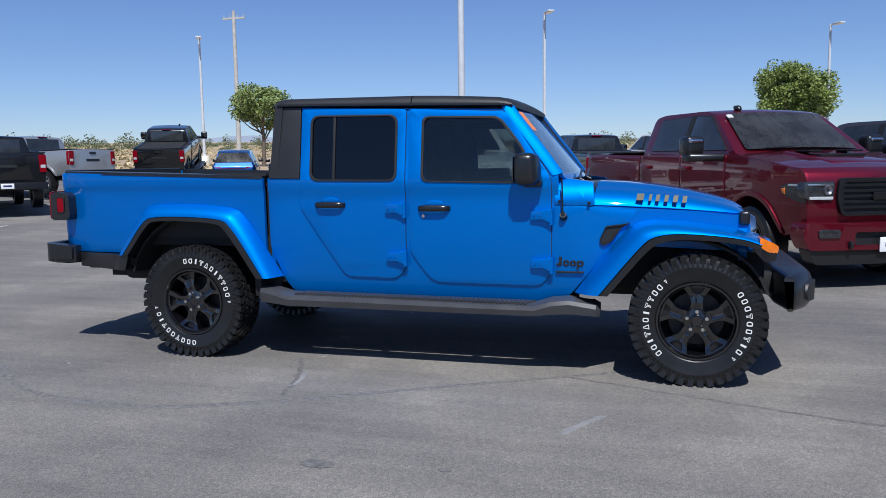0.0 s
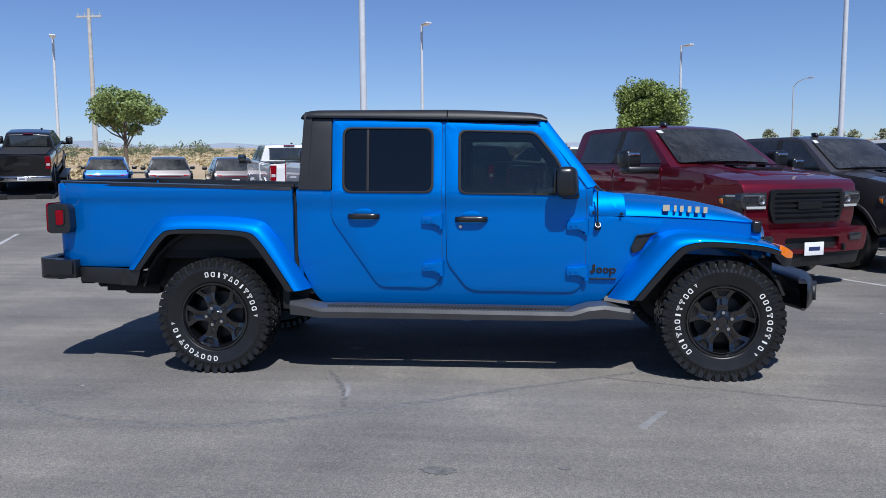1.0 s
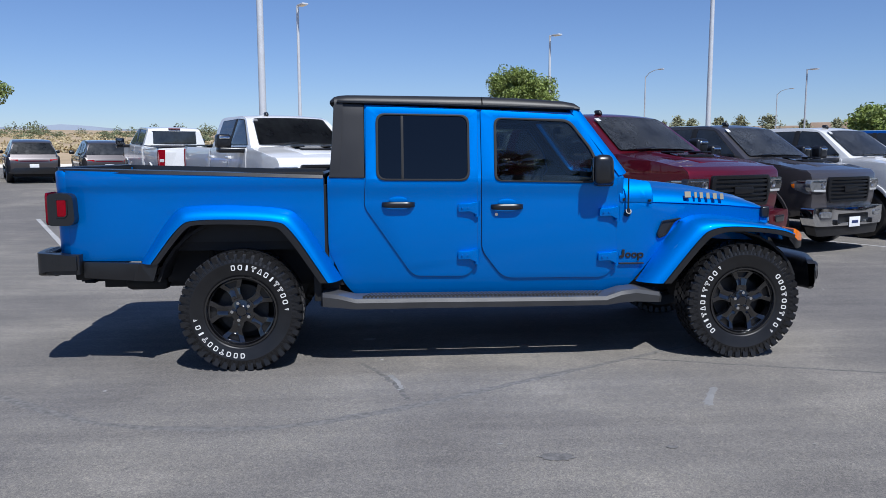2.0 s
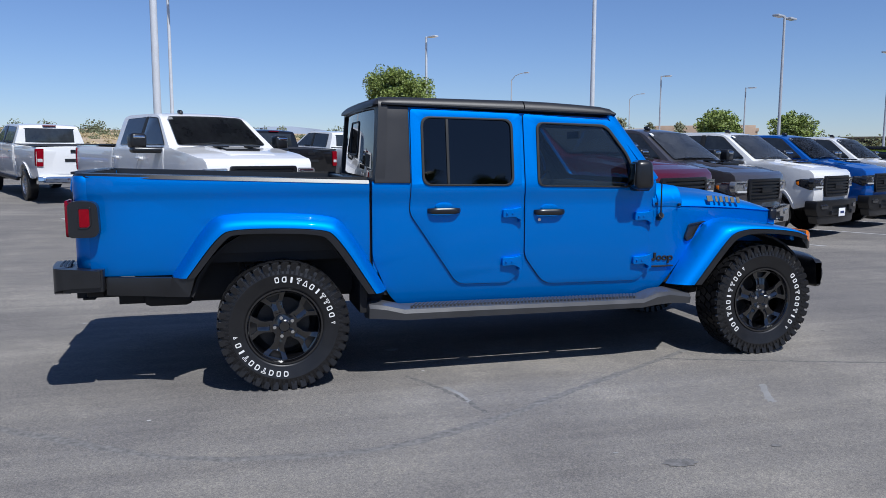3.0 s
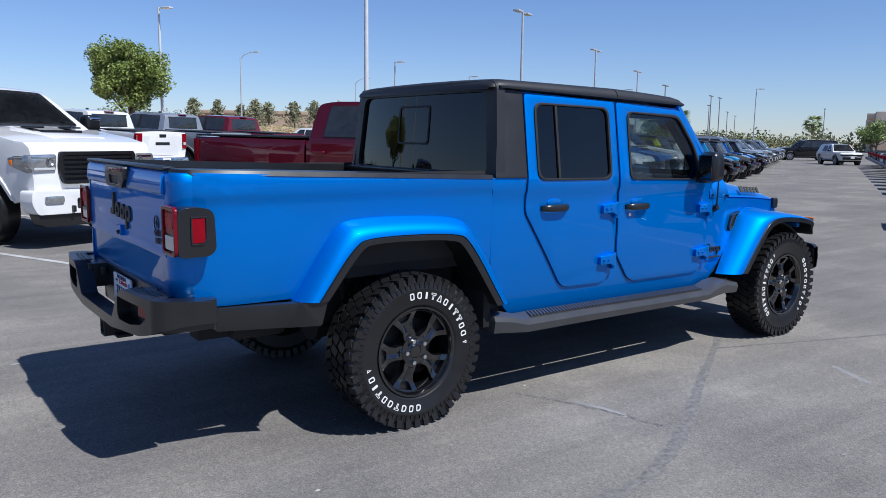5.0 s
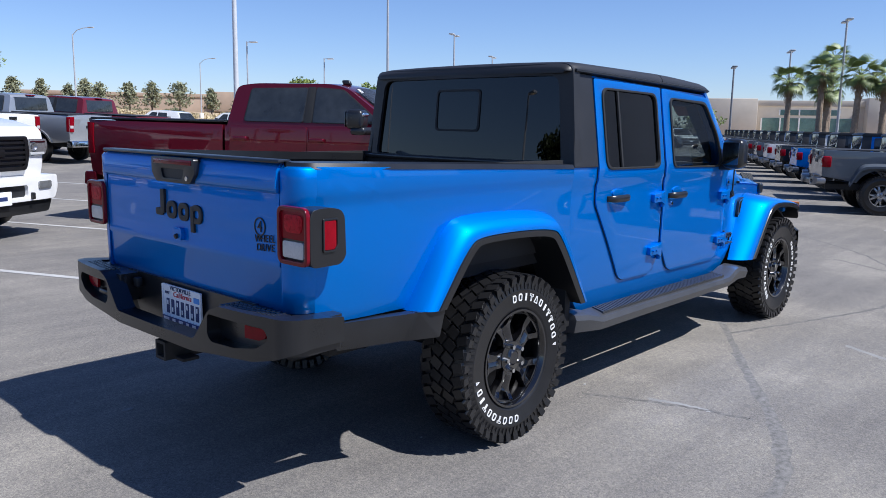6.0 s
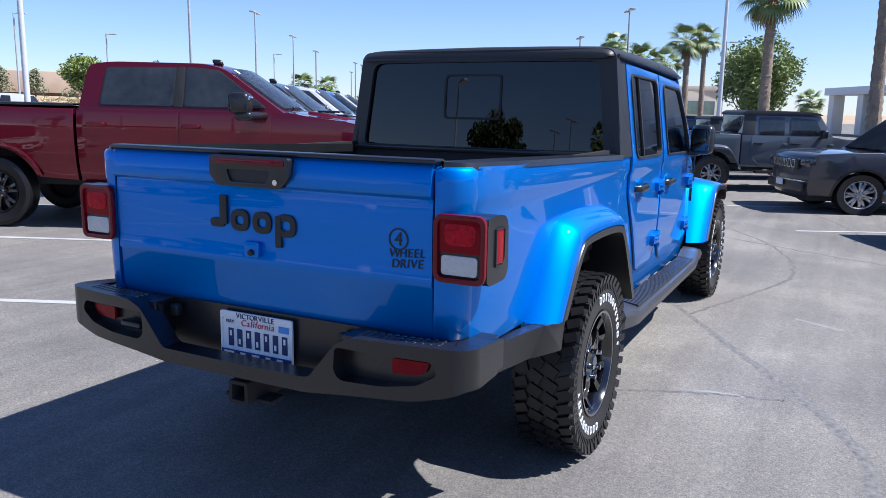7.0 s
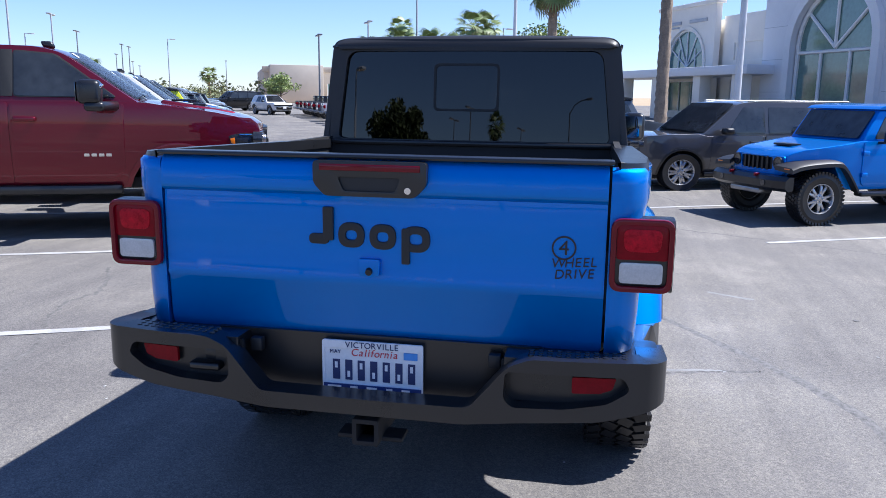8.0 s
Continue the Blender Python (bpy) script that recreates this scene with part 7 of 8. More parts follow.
place(SUV, pose(*lot(70.0, 4.0), 0, 0, GRID + 110), "black family suv standing across the far end of the lane", coat(BLACKPAINT, None, None, BLACKPAINT))
place(COMPACT, pose(*lot(56.0, -2.0), 0, 0, GRID + 205), "white crossover crossing the far end of the lane", coat(WHITE))
# white pickup that stands further back, and the row behind with its tails this way
place(RAM, parked(1.74, 6.93) @ Matrix.Scale(1.05, 4), "white crew cab pickup with chrome wheels parked nose out", coat(WHITE, WHITE, CHROME, lamp=CLEARLAMP))
place(RAM, parked(8.45, 22.4, False), "black crew cab pickup parked with its tailgate towards the lane", coat(BLACKPAINT, CHROME))
place(RAM, parked(11.5, 22.4, False), "white crew cab pickup parked with its tailgate towards the lane", coat(WHITE, CHROME))
place(RAM, parked(14.5, 22.4, False), "silver crew cab pickup parked with its tailgate towards the lane", coat(SILVER, CHROME))
place(RAM, parked(17.55, 22.4, False), "maroon crew cab pickup parked with its tailgate towards the lane", coat(MAROON, CHROME))
place(COMPACT, parked(33.6, 30.0, False, long=3.5), "white crossover parked far off at the edge of the lot", coat(WHITE))
place(COMPACT, parked(41.0, 30.0, False, long=3.5), "white crossover parked far off at the edge of the lot", coat(WHITE))
place(RAM, parked(1.95, 23.4, False), "white crew cab pickup with red tail lamps parked facing the desert", coat(WHITE, CHROME))
place(RAM, pose(-19.15, 14.05, 0.26, 0, 0.6, 141), "black crew cab pickup with a paper plate parked facing the desert", coat(BLACKPAINT, GRILL, RIMBLACK))
place(RAM, pose(-22.72, 17.05, 0.42, 0, 1.0, 172), "silver crew cab pickup with chrome bumper parked facing the desert", coat(SILVER, CHROME))
# far edge of the lot
for u, v, m, word in ((-3.75, 30.0, NAVY, "dark blue"), (-1.55, 29.3, GRANITE, "dark grey"), (0.75, 28.6, GRANITE, "dark grey")):
    place(COMPACT, parked(u, v, False, long=3.5), f"{word} crossover parked at the edge of the lot", coat(m))
HAULED = parked(-6.55, 32.1, False, 0, 0.10) @ pose(-6, 0, 0, 0, -6.5, 0) @ pose(6, 0, 0)
place(RAM, HAULED, "black crew cab pickup loaded on a flat trailer", coat(BLACKPAINT, CHROME, RIMBLACK))
# row on the other side of the lane
place(JEEP, parked(3.86, -4.92, False) @ Matrix.Diagonal((0.91, 0.93, 0.890, 1)), "bright blue boxy off-roader with black flares parked nose out", coat(BLUE, None, RIMSILVER, BLUE))
place(SUV, parked(7.60, -4.72, False) @ Matrix.Diagonal((0.99, 0.93, 0.845, 1)), "grey full-size family suv with chrome grille parked nose out", coat(SUVGREY, None, RIMSILVER))
grads = [(ANVIL, "slate grey"), (ANVIL, "slate grey"), (BLUE, "bright blue"), (BLACKPAINT, "black"), (WHITE, "white"), (ANVIL, "slate grey"), (GRANITE, "granite grey"), (SILVER, "silver"), (ANVIL, "slate grey"), (BLACKPAINT, "black"), (ANVIL, "slate grey"), (WHITE, "white"), (ANVIL, "slate grey"), (BLACKPAINT, "black"), (ANVIL, "slate grey"), (GRANITE, "granite grey"), (BLACKPAINT, "black"), (ANVIL, "slate grey"), (BLACKPAINT, "black"), (ANVIL, "slate grey")]
for i, (m, word) in enumerate(grads[:18]):
    place(GLAD, parked(10.86 + 2.75 * i, -7.77 + 0.05 * i) @ Matrix.Diagonal((0.87, 0.87, 0.86, 1) if i == 0 else (0.90, 0.90, 0.915, 1)), f"{word} boxy off-road pickup with its tail towards the lane", coat(m, None, RIMSILVER, None, None, m))
for ob, sw in fresh:
    repaint(ob, sw)

# ---- ground ----
def land(u0, u1, vs, drop, deep):
    """A sheet of land along the rows that follows the rise."""
    line = [(v, rise(v) - drop) for v in vs] + [(vs[-1], -deep), (vs[0], -deep)]
    return loft([[lot(u, v, z) for v, z in line] for u in (u0, u1)])


thing("ground", land(-3000, 3000, (-3000, 3, 17, 46, 500, 2600), 0.04, 3.0), DIRT, "dry sandy desert ground reaching the horizon", "ground", kind="structure")
thing("pavement", land(-75, 140, (-80, 3, 17, 36), 0.0, 0.3), ASPHALT, "worn grey asphalt of a car lot", "pavement", kind="structure")


def kerb_line(u0, u1, v):
    bm = bmesh.new()
    add_box(bm, u0, u1, v, v + 0.16, rise(v) - 0.1, rise(v) + 0.14, 0.02, m=Matrix.Rotation(radians(GRID), 4, "Z"))
    return thing("kerb", bm, STUCCO, "pale concrete kerb along the edge of the lot", "kerb", kind="structure")


kerb_line(-75, 140, 35.9)


# ---- trees ----
def leaf_cloud(rng, centre, radii, n, size, lumps=26, hollow=0.45, droop=0.0, lump=1.0):
    """A crown of n small leaf clumps gathered in lumps, with an uneven outline and gaps."""
    cs = []
    for _ in range(lumps):
        d = Vector((rng.gauss(0, 1), rng.gauss(0, 1), rng.gauss(0, 1))).normalized()
        r = rng.uniform(hollow, 0.88)
        cs.append((Vector((d.x * radii[0] * r, d.y * radii[1] * r, d.z * radii[2] * r)), rng.uniform(0.24, 0.40) * lump))
    verts, faces = [], []
    for _ in range(n):
        c, s = rng.choice(cs)
        d = Vector((rng.gauss(0, 1), rng.gauss(0, 1), rng.gauss(0, 1))).normalized() * (rng.random() ** 0.4)
        p = Vector(centre) + c + Vector((d.x * radii[0], d.y * radii[1], d.z * radii[2])) * s
        p.z -= droop * rng.random()
        a = Vector((rng.gauss(0, 1), rng.gauss(0, 1), rng.gauss(0, 0.7))).normalized()
        b = a.cross(Vector((rng.gauss(0, 1), rng.gauss(0, 1), rng.gauss(0, 1)))).normalized()
        k = size * rng.uniform(0.6, 1.35)
        i = len(verts)
        verts += [p - a * k, p + b * k * 0.45, p + a * k, p - b * k * 0.45]
        faces.append((i, i + 1, i + 2, i + 3))
    return verts, faces


def tree(seed, x, y, base, top, wide, leaf=LEAF, n=5200, size=0.13, label="round leafy street tree at the edge of the lot", dense=True):
    rng = random.Random(seed)
    t = root("tree", label, "tree", "trees", m=pose(x, y, ground_at(x, y)))
    base, top = base, top - ground_at(x, y)
    base = min(base, top * 0.45)
    h = top - base
    bm = bmesh.new()
    add_rod(bm, (0, 0, -0.1), (0.05, 0.03, base * 0.6), 0.16, 0.12, 10)
    add_rod(bm, (0.05, 0.03, base * 0.6), (0.0, 0.0, base + h * 0.35), 0.12, 0.07, 10)
    part("trunk", bm, BARK, t)
    for k in range(7):
        a = k * 0.9 + rng.random()
        s = Vector((0.03, 0.02, base * (0.65 + 0.06 * k)))
        e = Vector((math.cos(a) * wide * 0.33, math.sin(a) * wide * 0.33, base + h * rng.uniform(0.25, 0.7)))
        m = s.lerp(e, 0.5) + Vector((0, 0, -0.15))
        bm = rod(s, m, 0.055, 0.04, 7)
        add_rod(bm, m, e, 0.04, 0.015, 7)
        part("limb", bm, BARK, t)
    v, f = leaf_cloud(rng, (0, 0, base + h * 0.5), (wide / 2, wide / 2, h / 2), n, size, 150 if dense else 30, 0.15 if dense else 0.45, 0.0, 0.72 if dense else 1.0)
    me = bpy.data.meshes.new("crown")
    me.from_pydata(v, [], f)
    me.materials.append(leaf)
    c = new("crown", me)
    c.parent = t
    return t


tree(1, -24.2, 41.5, 2.6, 6.7, 4.6, LEAFPALE, 11000, 0.11, "airy young tree beside the parked crossovers", False)
tree(2, 9.2, 46.2, 1.9, 7.5, 5.2, LEAF, 34000, 0.10)
tree(3, 36.7, 2.4, 1.0, 5.5, 4.5, LEAFPALE, 17000, 0.095, "bushy green tree behind the row of pickups")
tree(5, 40.8, 55.9, 1.6, 5.6, 4.3, LEAF, 9000, 0.15)
tree(6, 49.0, 56.0, 1.6, 5.4, 4.9, LEAF, 9000, 0.15)
tree(7, 96.2, 41.9, 1.4, 4.3, 5.0, LEAFPALE, 2200, 0.20, "low round tree before the far showroom", False)
tree(10, 75.2, 57.0, 0.7, 4.2, 6.4, LEAF, 5200, 0.17, "broad dark tree among the far palms")
tree(8, -33.0, 12.0, 1.4, 6.3, 6.2, SHADELEAF, 24000, 0.20, "round tree across the road behind, darkened as a silhouette")
tree(9, 3.0, -34.0, 1.5, 5.5, 5.5, SHADELEAF, 3600, 0.15, "round tree across the road behind, darkened as a silhouette")


def frond_mesh():
    """One fan leaf: a stalk and a fan of narrow blades that droop at their tips."""
    bm = bmesh.new()
    add_rod(bm, (0, 0, 0), (0.62, 0, 0.10), 0.022, 0.012, 5)
    n = 17
    for k in range(n):
        a = radians(-78 + 156 * k / (n - 1))
        d = Vector((math.cos(a), math.sin(a), 0))
        s = Vector((-d.y, d.x, 0))
        L = 0.72 - 0.14 * abs(a)
        o = Vector((0.60, 0, 0.10))
        pts = [(0.02, 0.012, 0.0), (0.40, 0.036, 0.03), (0.72, 0.026, -0.02), (1.0, 0.004, -0.20)]
        prev = None
        for q, w, z in pts:
            c = o + d * L * q + Vector((0, 0, z))
            pair = (bm.verts.new(c + s * w), bm.verts.new(c - s * w))
            if prev:
                bm.faces.new((prev[0], prev[1], pair[1], pair[0]))
            prev = pair
    return mesh_of("frond", bm, FROND, 60)


FROND_MESH = frond_mesh()


def palm(seed, x, y, top, r=0.20, spread=1.0, n=34, label="fan palm with a rough trunk and a dry skirt"):
    rng = random.Random(seed)
    p = root("palm_tree", label, "palm tree", "palms", m=pose(x, y, 0))
    bm = bmesh.new()
    secs = []
    lean = (rng.uniform(-0.12, 0.12), rng.uniform(-0.12, 0.12))
    k = 0
    z = -0.1
    while z < top:
        rr = r * (1.18 - 0.35 * z / top) * (1.0 if k % 2 else 1.10)
        secs.append([(lean[0] * z / top + rr * math.cos(a) * rng.uniform(0.94, 1.06), lean[1] * z / top + rr * math.sin(a) * rng.uniform(0.94, 1.06), z) for a in [i * math.pi / 6 for i in range(12)]])
        z += 0.11
        k += 1
    part("trunk", loft(secs), PALMBARK, p, "", 30)
    # boots: cut leaf bases under the crown
    bm = bmesh.new()
    for i in range(46):
        a, zz = rng.uniform(0, 6.28), top - rng.uniform(0.05, min(1.5, top * 0.4))
        d = Vector((math.cos(a), math.sin(a), 0))
        add_rod(bm, Vector((lean[0], lean[1], zz)) + d * r * 0.7, Vector((lean[0], lean[1], zz + 0.12)) + d * (r + 0.10), 0.035, 0.015, 5)
    part("leaf_boots", bm, DEADFROND, p)
    v, f = [], []
    for i in range(150):
        a = rng.uniform(0, 6.28)
        d, s = Vector((math.cos(a), math.sin(a), 0)), Vector((-math.sin(a), math.cos(a), 0))
        o = Vector((lean[0], lean[1], top - rng.uniform(0.0, 0.35)))
        e = o + d * rng.uniform(0.25, 0.62) * spread + Vector((0, 0, -rng.uniform(0.4, 0.95) * spread))
        j = len(v)
        v += [o + s * 0.03, o - s * 0.03, e - s * 0.012, e + s * 0.012]
        f.append((j, j + 1, j + 2, j + 3))
    me = bpy.data.meshes.new("dry_skirt")
    me.from_pydata(v, [], f)
    me.materials.append(DEADFROND)
    new("dry_skirt", me).parent = p
    for i in range(n):
        a = i * 137.5 + rng.uniform(-15, 15)
        tilt = -62 + 118 * (i / n) ** 0.8 + rng.uniform(-8, 8)
        m = Matrix.Translation((lean[0], lean[1], top - 0.05)) @ Matrix.Rotation(radians(a), 4, "Z") @ Matrix.Rotation(radians(tilt), 4, "Y") @ Matrix.Rotation(radians(rng.uniform(-25, 25)), 4, "X") @ Matrix.Diagonal((*([spread * rng.uniform(0.85, 1.12)] * 3), 1))
        same_part("frond", FROND_MESH, p, m)
    return p


palm(11, 33.6, 1.7, 6.75, 0.22, 1.35, 30)
palm(12, 17.85, -2.38, 7.4, 0.15, 1.15, 28)
for i, (x, y, h) in enumerate(((48.4, 15.0, 4.2), (46.1, 12.3, 4.6), (44.7, 10.0, 4.3), (43.5, 7.0, 5.3), (45.9, 8.8, 4.1), (50.5, 13.2, 3.8), (62.6, 16.7, 6.9), (54.2, 7.8, 6.3), (56.0, 0.8, 2.0))):
    palm(20 + i, x, y, h + 0.4, 0.17, 1.05 if h > 3 else 0.9, 24)
for i, (x, y, h) in enumerate(((84.0, 62.0, 4.3), (77.9, 61.6, 4.4))):
    palm(40 + i, x, y, h, 0.25, 1.5, 26, "far fan palm against the sky")
for i, (x, y, h) in enumerate(((5.2, -27.0, 7.6), (9.5, -29.0, 6.6), (20.5, -27.5, 8.6), (25.0, -31.0, 7.2), (-62.0, 5.5, 8.2))):
    palm(50 + i, x, y, h, 0.22, 1.3, 26, "fan palm across the road behind")
palm(43, 216.0, 115.0, 7.0, 0.35, 2.5, 26, "far fan palm against the sky")


# ---- lamp posts ----
def lamp_post(x, y, h, kind="tee", mat=POLEWHITE, r=0.085, turn=0.0, label="white lot lamp post with flat lamp heads"):
    p = root("street_lamp", label, "street lamp", "lamp posts", m=pose(x, y, ground_at(x, y), 0, 0, turn))
    h -= ground_at(x, y)
    part("footing", turned_up([(0.0, 0.0), (0.28, 0.0), (0.28, 0.70), (0.25, 0.74), (0, 0.74)]), STUCCO, p, "round concrete footing")
    part("pole", rod((0, 0, 0.70), (0, 0, h), r, r * 0.68, 14), mat, p)
    sides = (-1, 1) if kind == "tee" else (1,)
    for s in sides:
        if kind == "cobra":
            bm = bmesh.new()
            pts = [Vector((0, 0, h - 0.1)), Vector((0.5, 0, h + 0.35)), Vector((1.2, 0, h + 0.55)), Vector((1.9, 0, h + 0.60))]
            for a, b in zip(pts, pts[1:]):
                add_rod(bm, a, b, 0.035)
            part("arm", bm, mat, p)
            part("lamp_head", box(1.75, 2.35, -0.12, 0.12, h + 0.53, h + 0.65, 0.04), mat, p)
        else:
            part("arm", box(s * 0.05, s * 0.40, -0.03, 0.03, h - 0.08, h - 0.03), mat, p)
            hd = part("lamp_head", box(s * 0.30, s * 0.98, -0.17, 0.17, h - 0.10, h - 0.005, 0.02), mat, p)
            part("lamp_lens", box(s * 0.36, s * 0.92, -0.13, 0.13, h - 0.108, h - 0.098), WHITELENS, hd)
    return p


def turned_up(profile, seg=20):
    bm = turned([(r, z) for r, z in profile], seg)
    bend(bm, lambda x, y, z: (x, z, y))
    return bm


for x, y, h, k, mt in ((-3.65, 14.64, 9.6, "tee", POLEWHITE), (-27.0, 38.85, 9.5, "one", POLEWHITE), (-4.69, 37.14, 9.35, "one", POLEWHITE), (10.97, 45.54, 9.2, "one", POLEWHITE), (11.52, 21.88, 9.4, "tee", POLEWHITE),
                       (53.4, 95.2, 9.3, "cobra", POLEGREY), (35.4, 56.9, 8.4, "one", POLEGREY), (24.9, 28.0, 8.3, "tee", POLEGREY), (40.7, 37.3, 8.25, "tee", POLEGREY), (52.15, 42.8, 7.7, "tee", POLEGREY), (45.8, 59.1, 7.8, "one", POLEGREY),
                       (46.6, 11.4, 8.0, "tee", POLEGREY), (52.2, 16.4, 6.9, "tee", POLEGREY), (30.06, 3.13, 6.6, "tee", POLEWHITE), (16.83, -4.22, 8.6, "tee", POLEWHITE),
                       (67.0, 51.3, 7.6, "tee", POLEDARK), (71.8, 61.1, 7.8, "one", POLEGREY), (95.1, 63.6, 7.8, "tee", POLEDARK), (102.5, 70.5, 7.2, "tee", POLEDARK), (89.3, 54.3, 8.4, "one", POLEGREY), (120.7, 79.4, 6.9, "tee", POLEDARK), (129.8, 83.8, 6.5, "tee", POLEDARK),
                       (129.1, 66.1, 7.4, "tee", POLEDARK), (51.2, 19.9, 5.9, "tee", POLEDARK), (87.0, 59.4, 7.6, "tee", POLEDARK), (28.0, 75.0, 9.5, "cobra", POLEGREY), (66.0, 8.0, 7.5, "one", POLEGREY),
                       (-44.5, 7.0, 7.4, "tee", POLEDARK), (-23.1, 11.9, 5.9, "one", POLEWHITE), (-52.0, 10.6, 7.6, "tee", POLEDARK), (-55.0, 1.0, 7.3, "tee", POLEDARK), (-40.0, -4.5, 6.6, "cobra", POLEDARK), (-22.0, -16.0, 8.5, "tee", POLEDARK)):
    lamp_post(x, y, h, k, mt, 0.10 if mt == POLEWHITE else 0.085, GRID if k == "tee" else -60, {POLEWHITE: "white lot lamp post on a concrete footing", POLEGREY: "grey galvanised lamp post on a concrete footing", POLEDARK: "dark bronze lamp post on a concrete footing"}[mt])
up = root("utility_pole", "tall weathered wooden utility pole with a crossarm", "utility pole", m=pose(-29.1, 46.8, ground_at(-29.1, 46.8)))
part("pole", rod((0, 0, -0.1), (0, 0, 11.2), 0.19, 0.12, 14), PALEWOOD, up)
part("crossarm", box(-0.9, 0.9, -0.05, 0.05, 10.6, 10.72), PALEWOOD, up)
for x in (-0.8, -0.3, 0.3, 0.8):
    part("insulator", rod((x, 0, 10.72), (x, 0, 10.92), 0.04, 0.03, 8), POLEGREY, up)


# flat trailer under the black pickup
tr = root("car_trailer", "black tilting flat car trailer with four wheels", "trailer", m=HAULED)
part("deck", box(-6.6, 0.3, -1.04, 1.04, -0.09, -0.005, 0.01), UNDER, tr)
for s in (-1, 1):
    part("fender", box(-4.7, -2.5, s * 1.06, s * 1.32, 0.42, 0.48, 0.02), TRIM, tr)
    part("ramp", box(-6.72, -6.62, s * 0.45, s * 0.95, -0.09, 0.16, 0.01), UNDER, tr)
    for x in (-3.1, -4.1):
        wheel(tr, SMALL_WHEEL, x, s * 1.19, 0.04, s, 10)


# ---- buildings ----
def on_lot(bm):
    bmesh.ops.transform(bm, matrix=Matrix.Rotation(radians(GRID), 4, "Z"), verts=bm.verts)
    return bm


def arch_loop(u, z0, z1, w, n=16):
    """A round-headed opening: centre u, foot z0, crown z1, width w."""
    r = w / 2
    return [(u - r, z0), (u + r, z0)] + [(u + r * math.cos(a), z1 - r + r * math.sin(a)) for a in [math.pi * k / n for k in range(n + 1)]]


def facade(parent, name, u0, u1, z1, v, holes, mat, thick=0.5):
    """A wall along u whose face looks towards +v."""
    bm = sheet([(u0, 0.0), (u1, 0.0), (u1, z1), (u0, z1)], holes, thick, (), (), (), 0.01)
    bend(bm, lambda x, y, z: (x, v - y, z))
    return part(name, on_lot(bm), mat, parent)


def window_unit(parent, loop, v, bars, frame_mat, w):
    us, zs = [p[0] for p in loop], [p[1] for p in loop]
    c = Vector(((min(us) + max(us)) / 2, (min(zs) + max(zs)) / 2))
    inner = [tuple(Vector(p) + (c - Vector(p)).normalized() * w) for p in loop]
    bm = sheet(loop, [inner], 0.18)
    bend(bm, lambda x, y, z: (x, v - 0.12 - y, z))
    fr = part("window", on_lot(bm), frame_mat, parent)
    bm = sheet(loop, (), 0.03)
    bend(bm, lambda x, y, z: (x, v - 0.25 - y, z))
    part("pane", on_lot(bm), STOREGLASS, fr)
    for a, b, c0, d in bars:
        bm = bmesh.new()
        add_rod(bm, (a, v - 0.20, b), (c0, v - 0.20, d), w * 0.42, seg=6)
        part("glazing_bar", on_lot(bm), frame_mat, fr)
    return fr


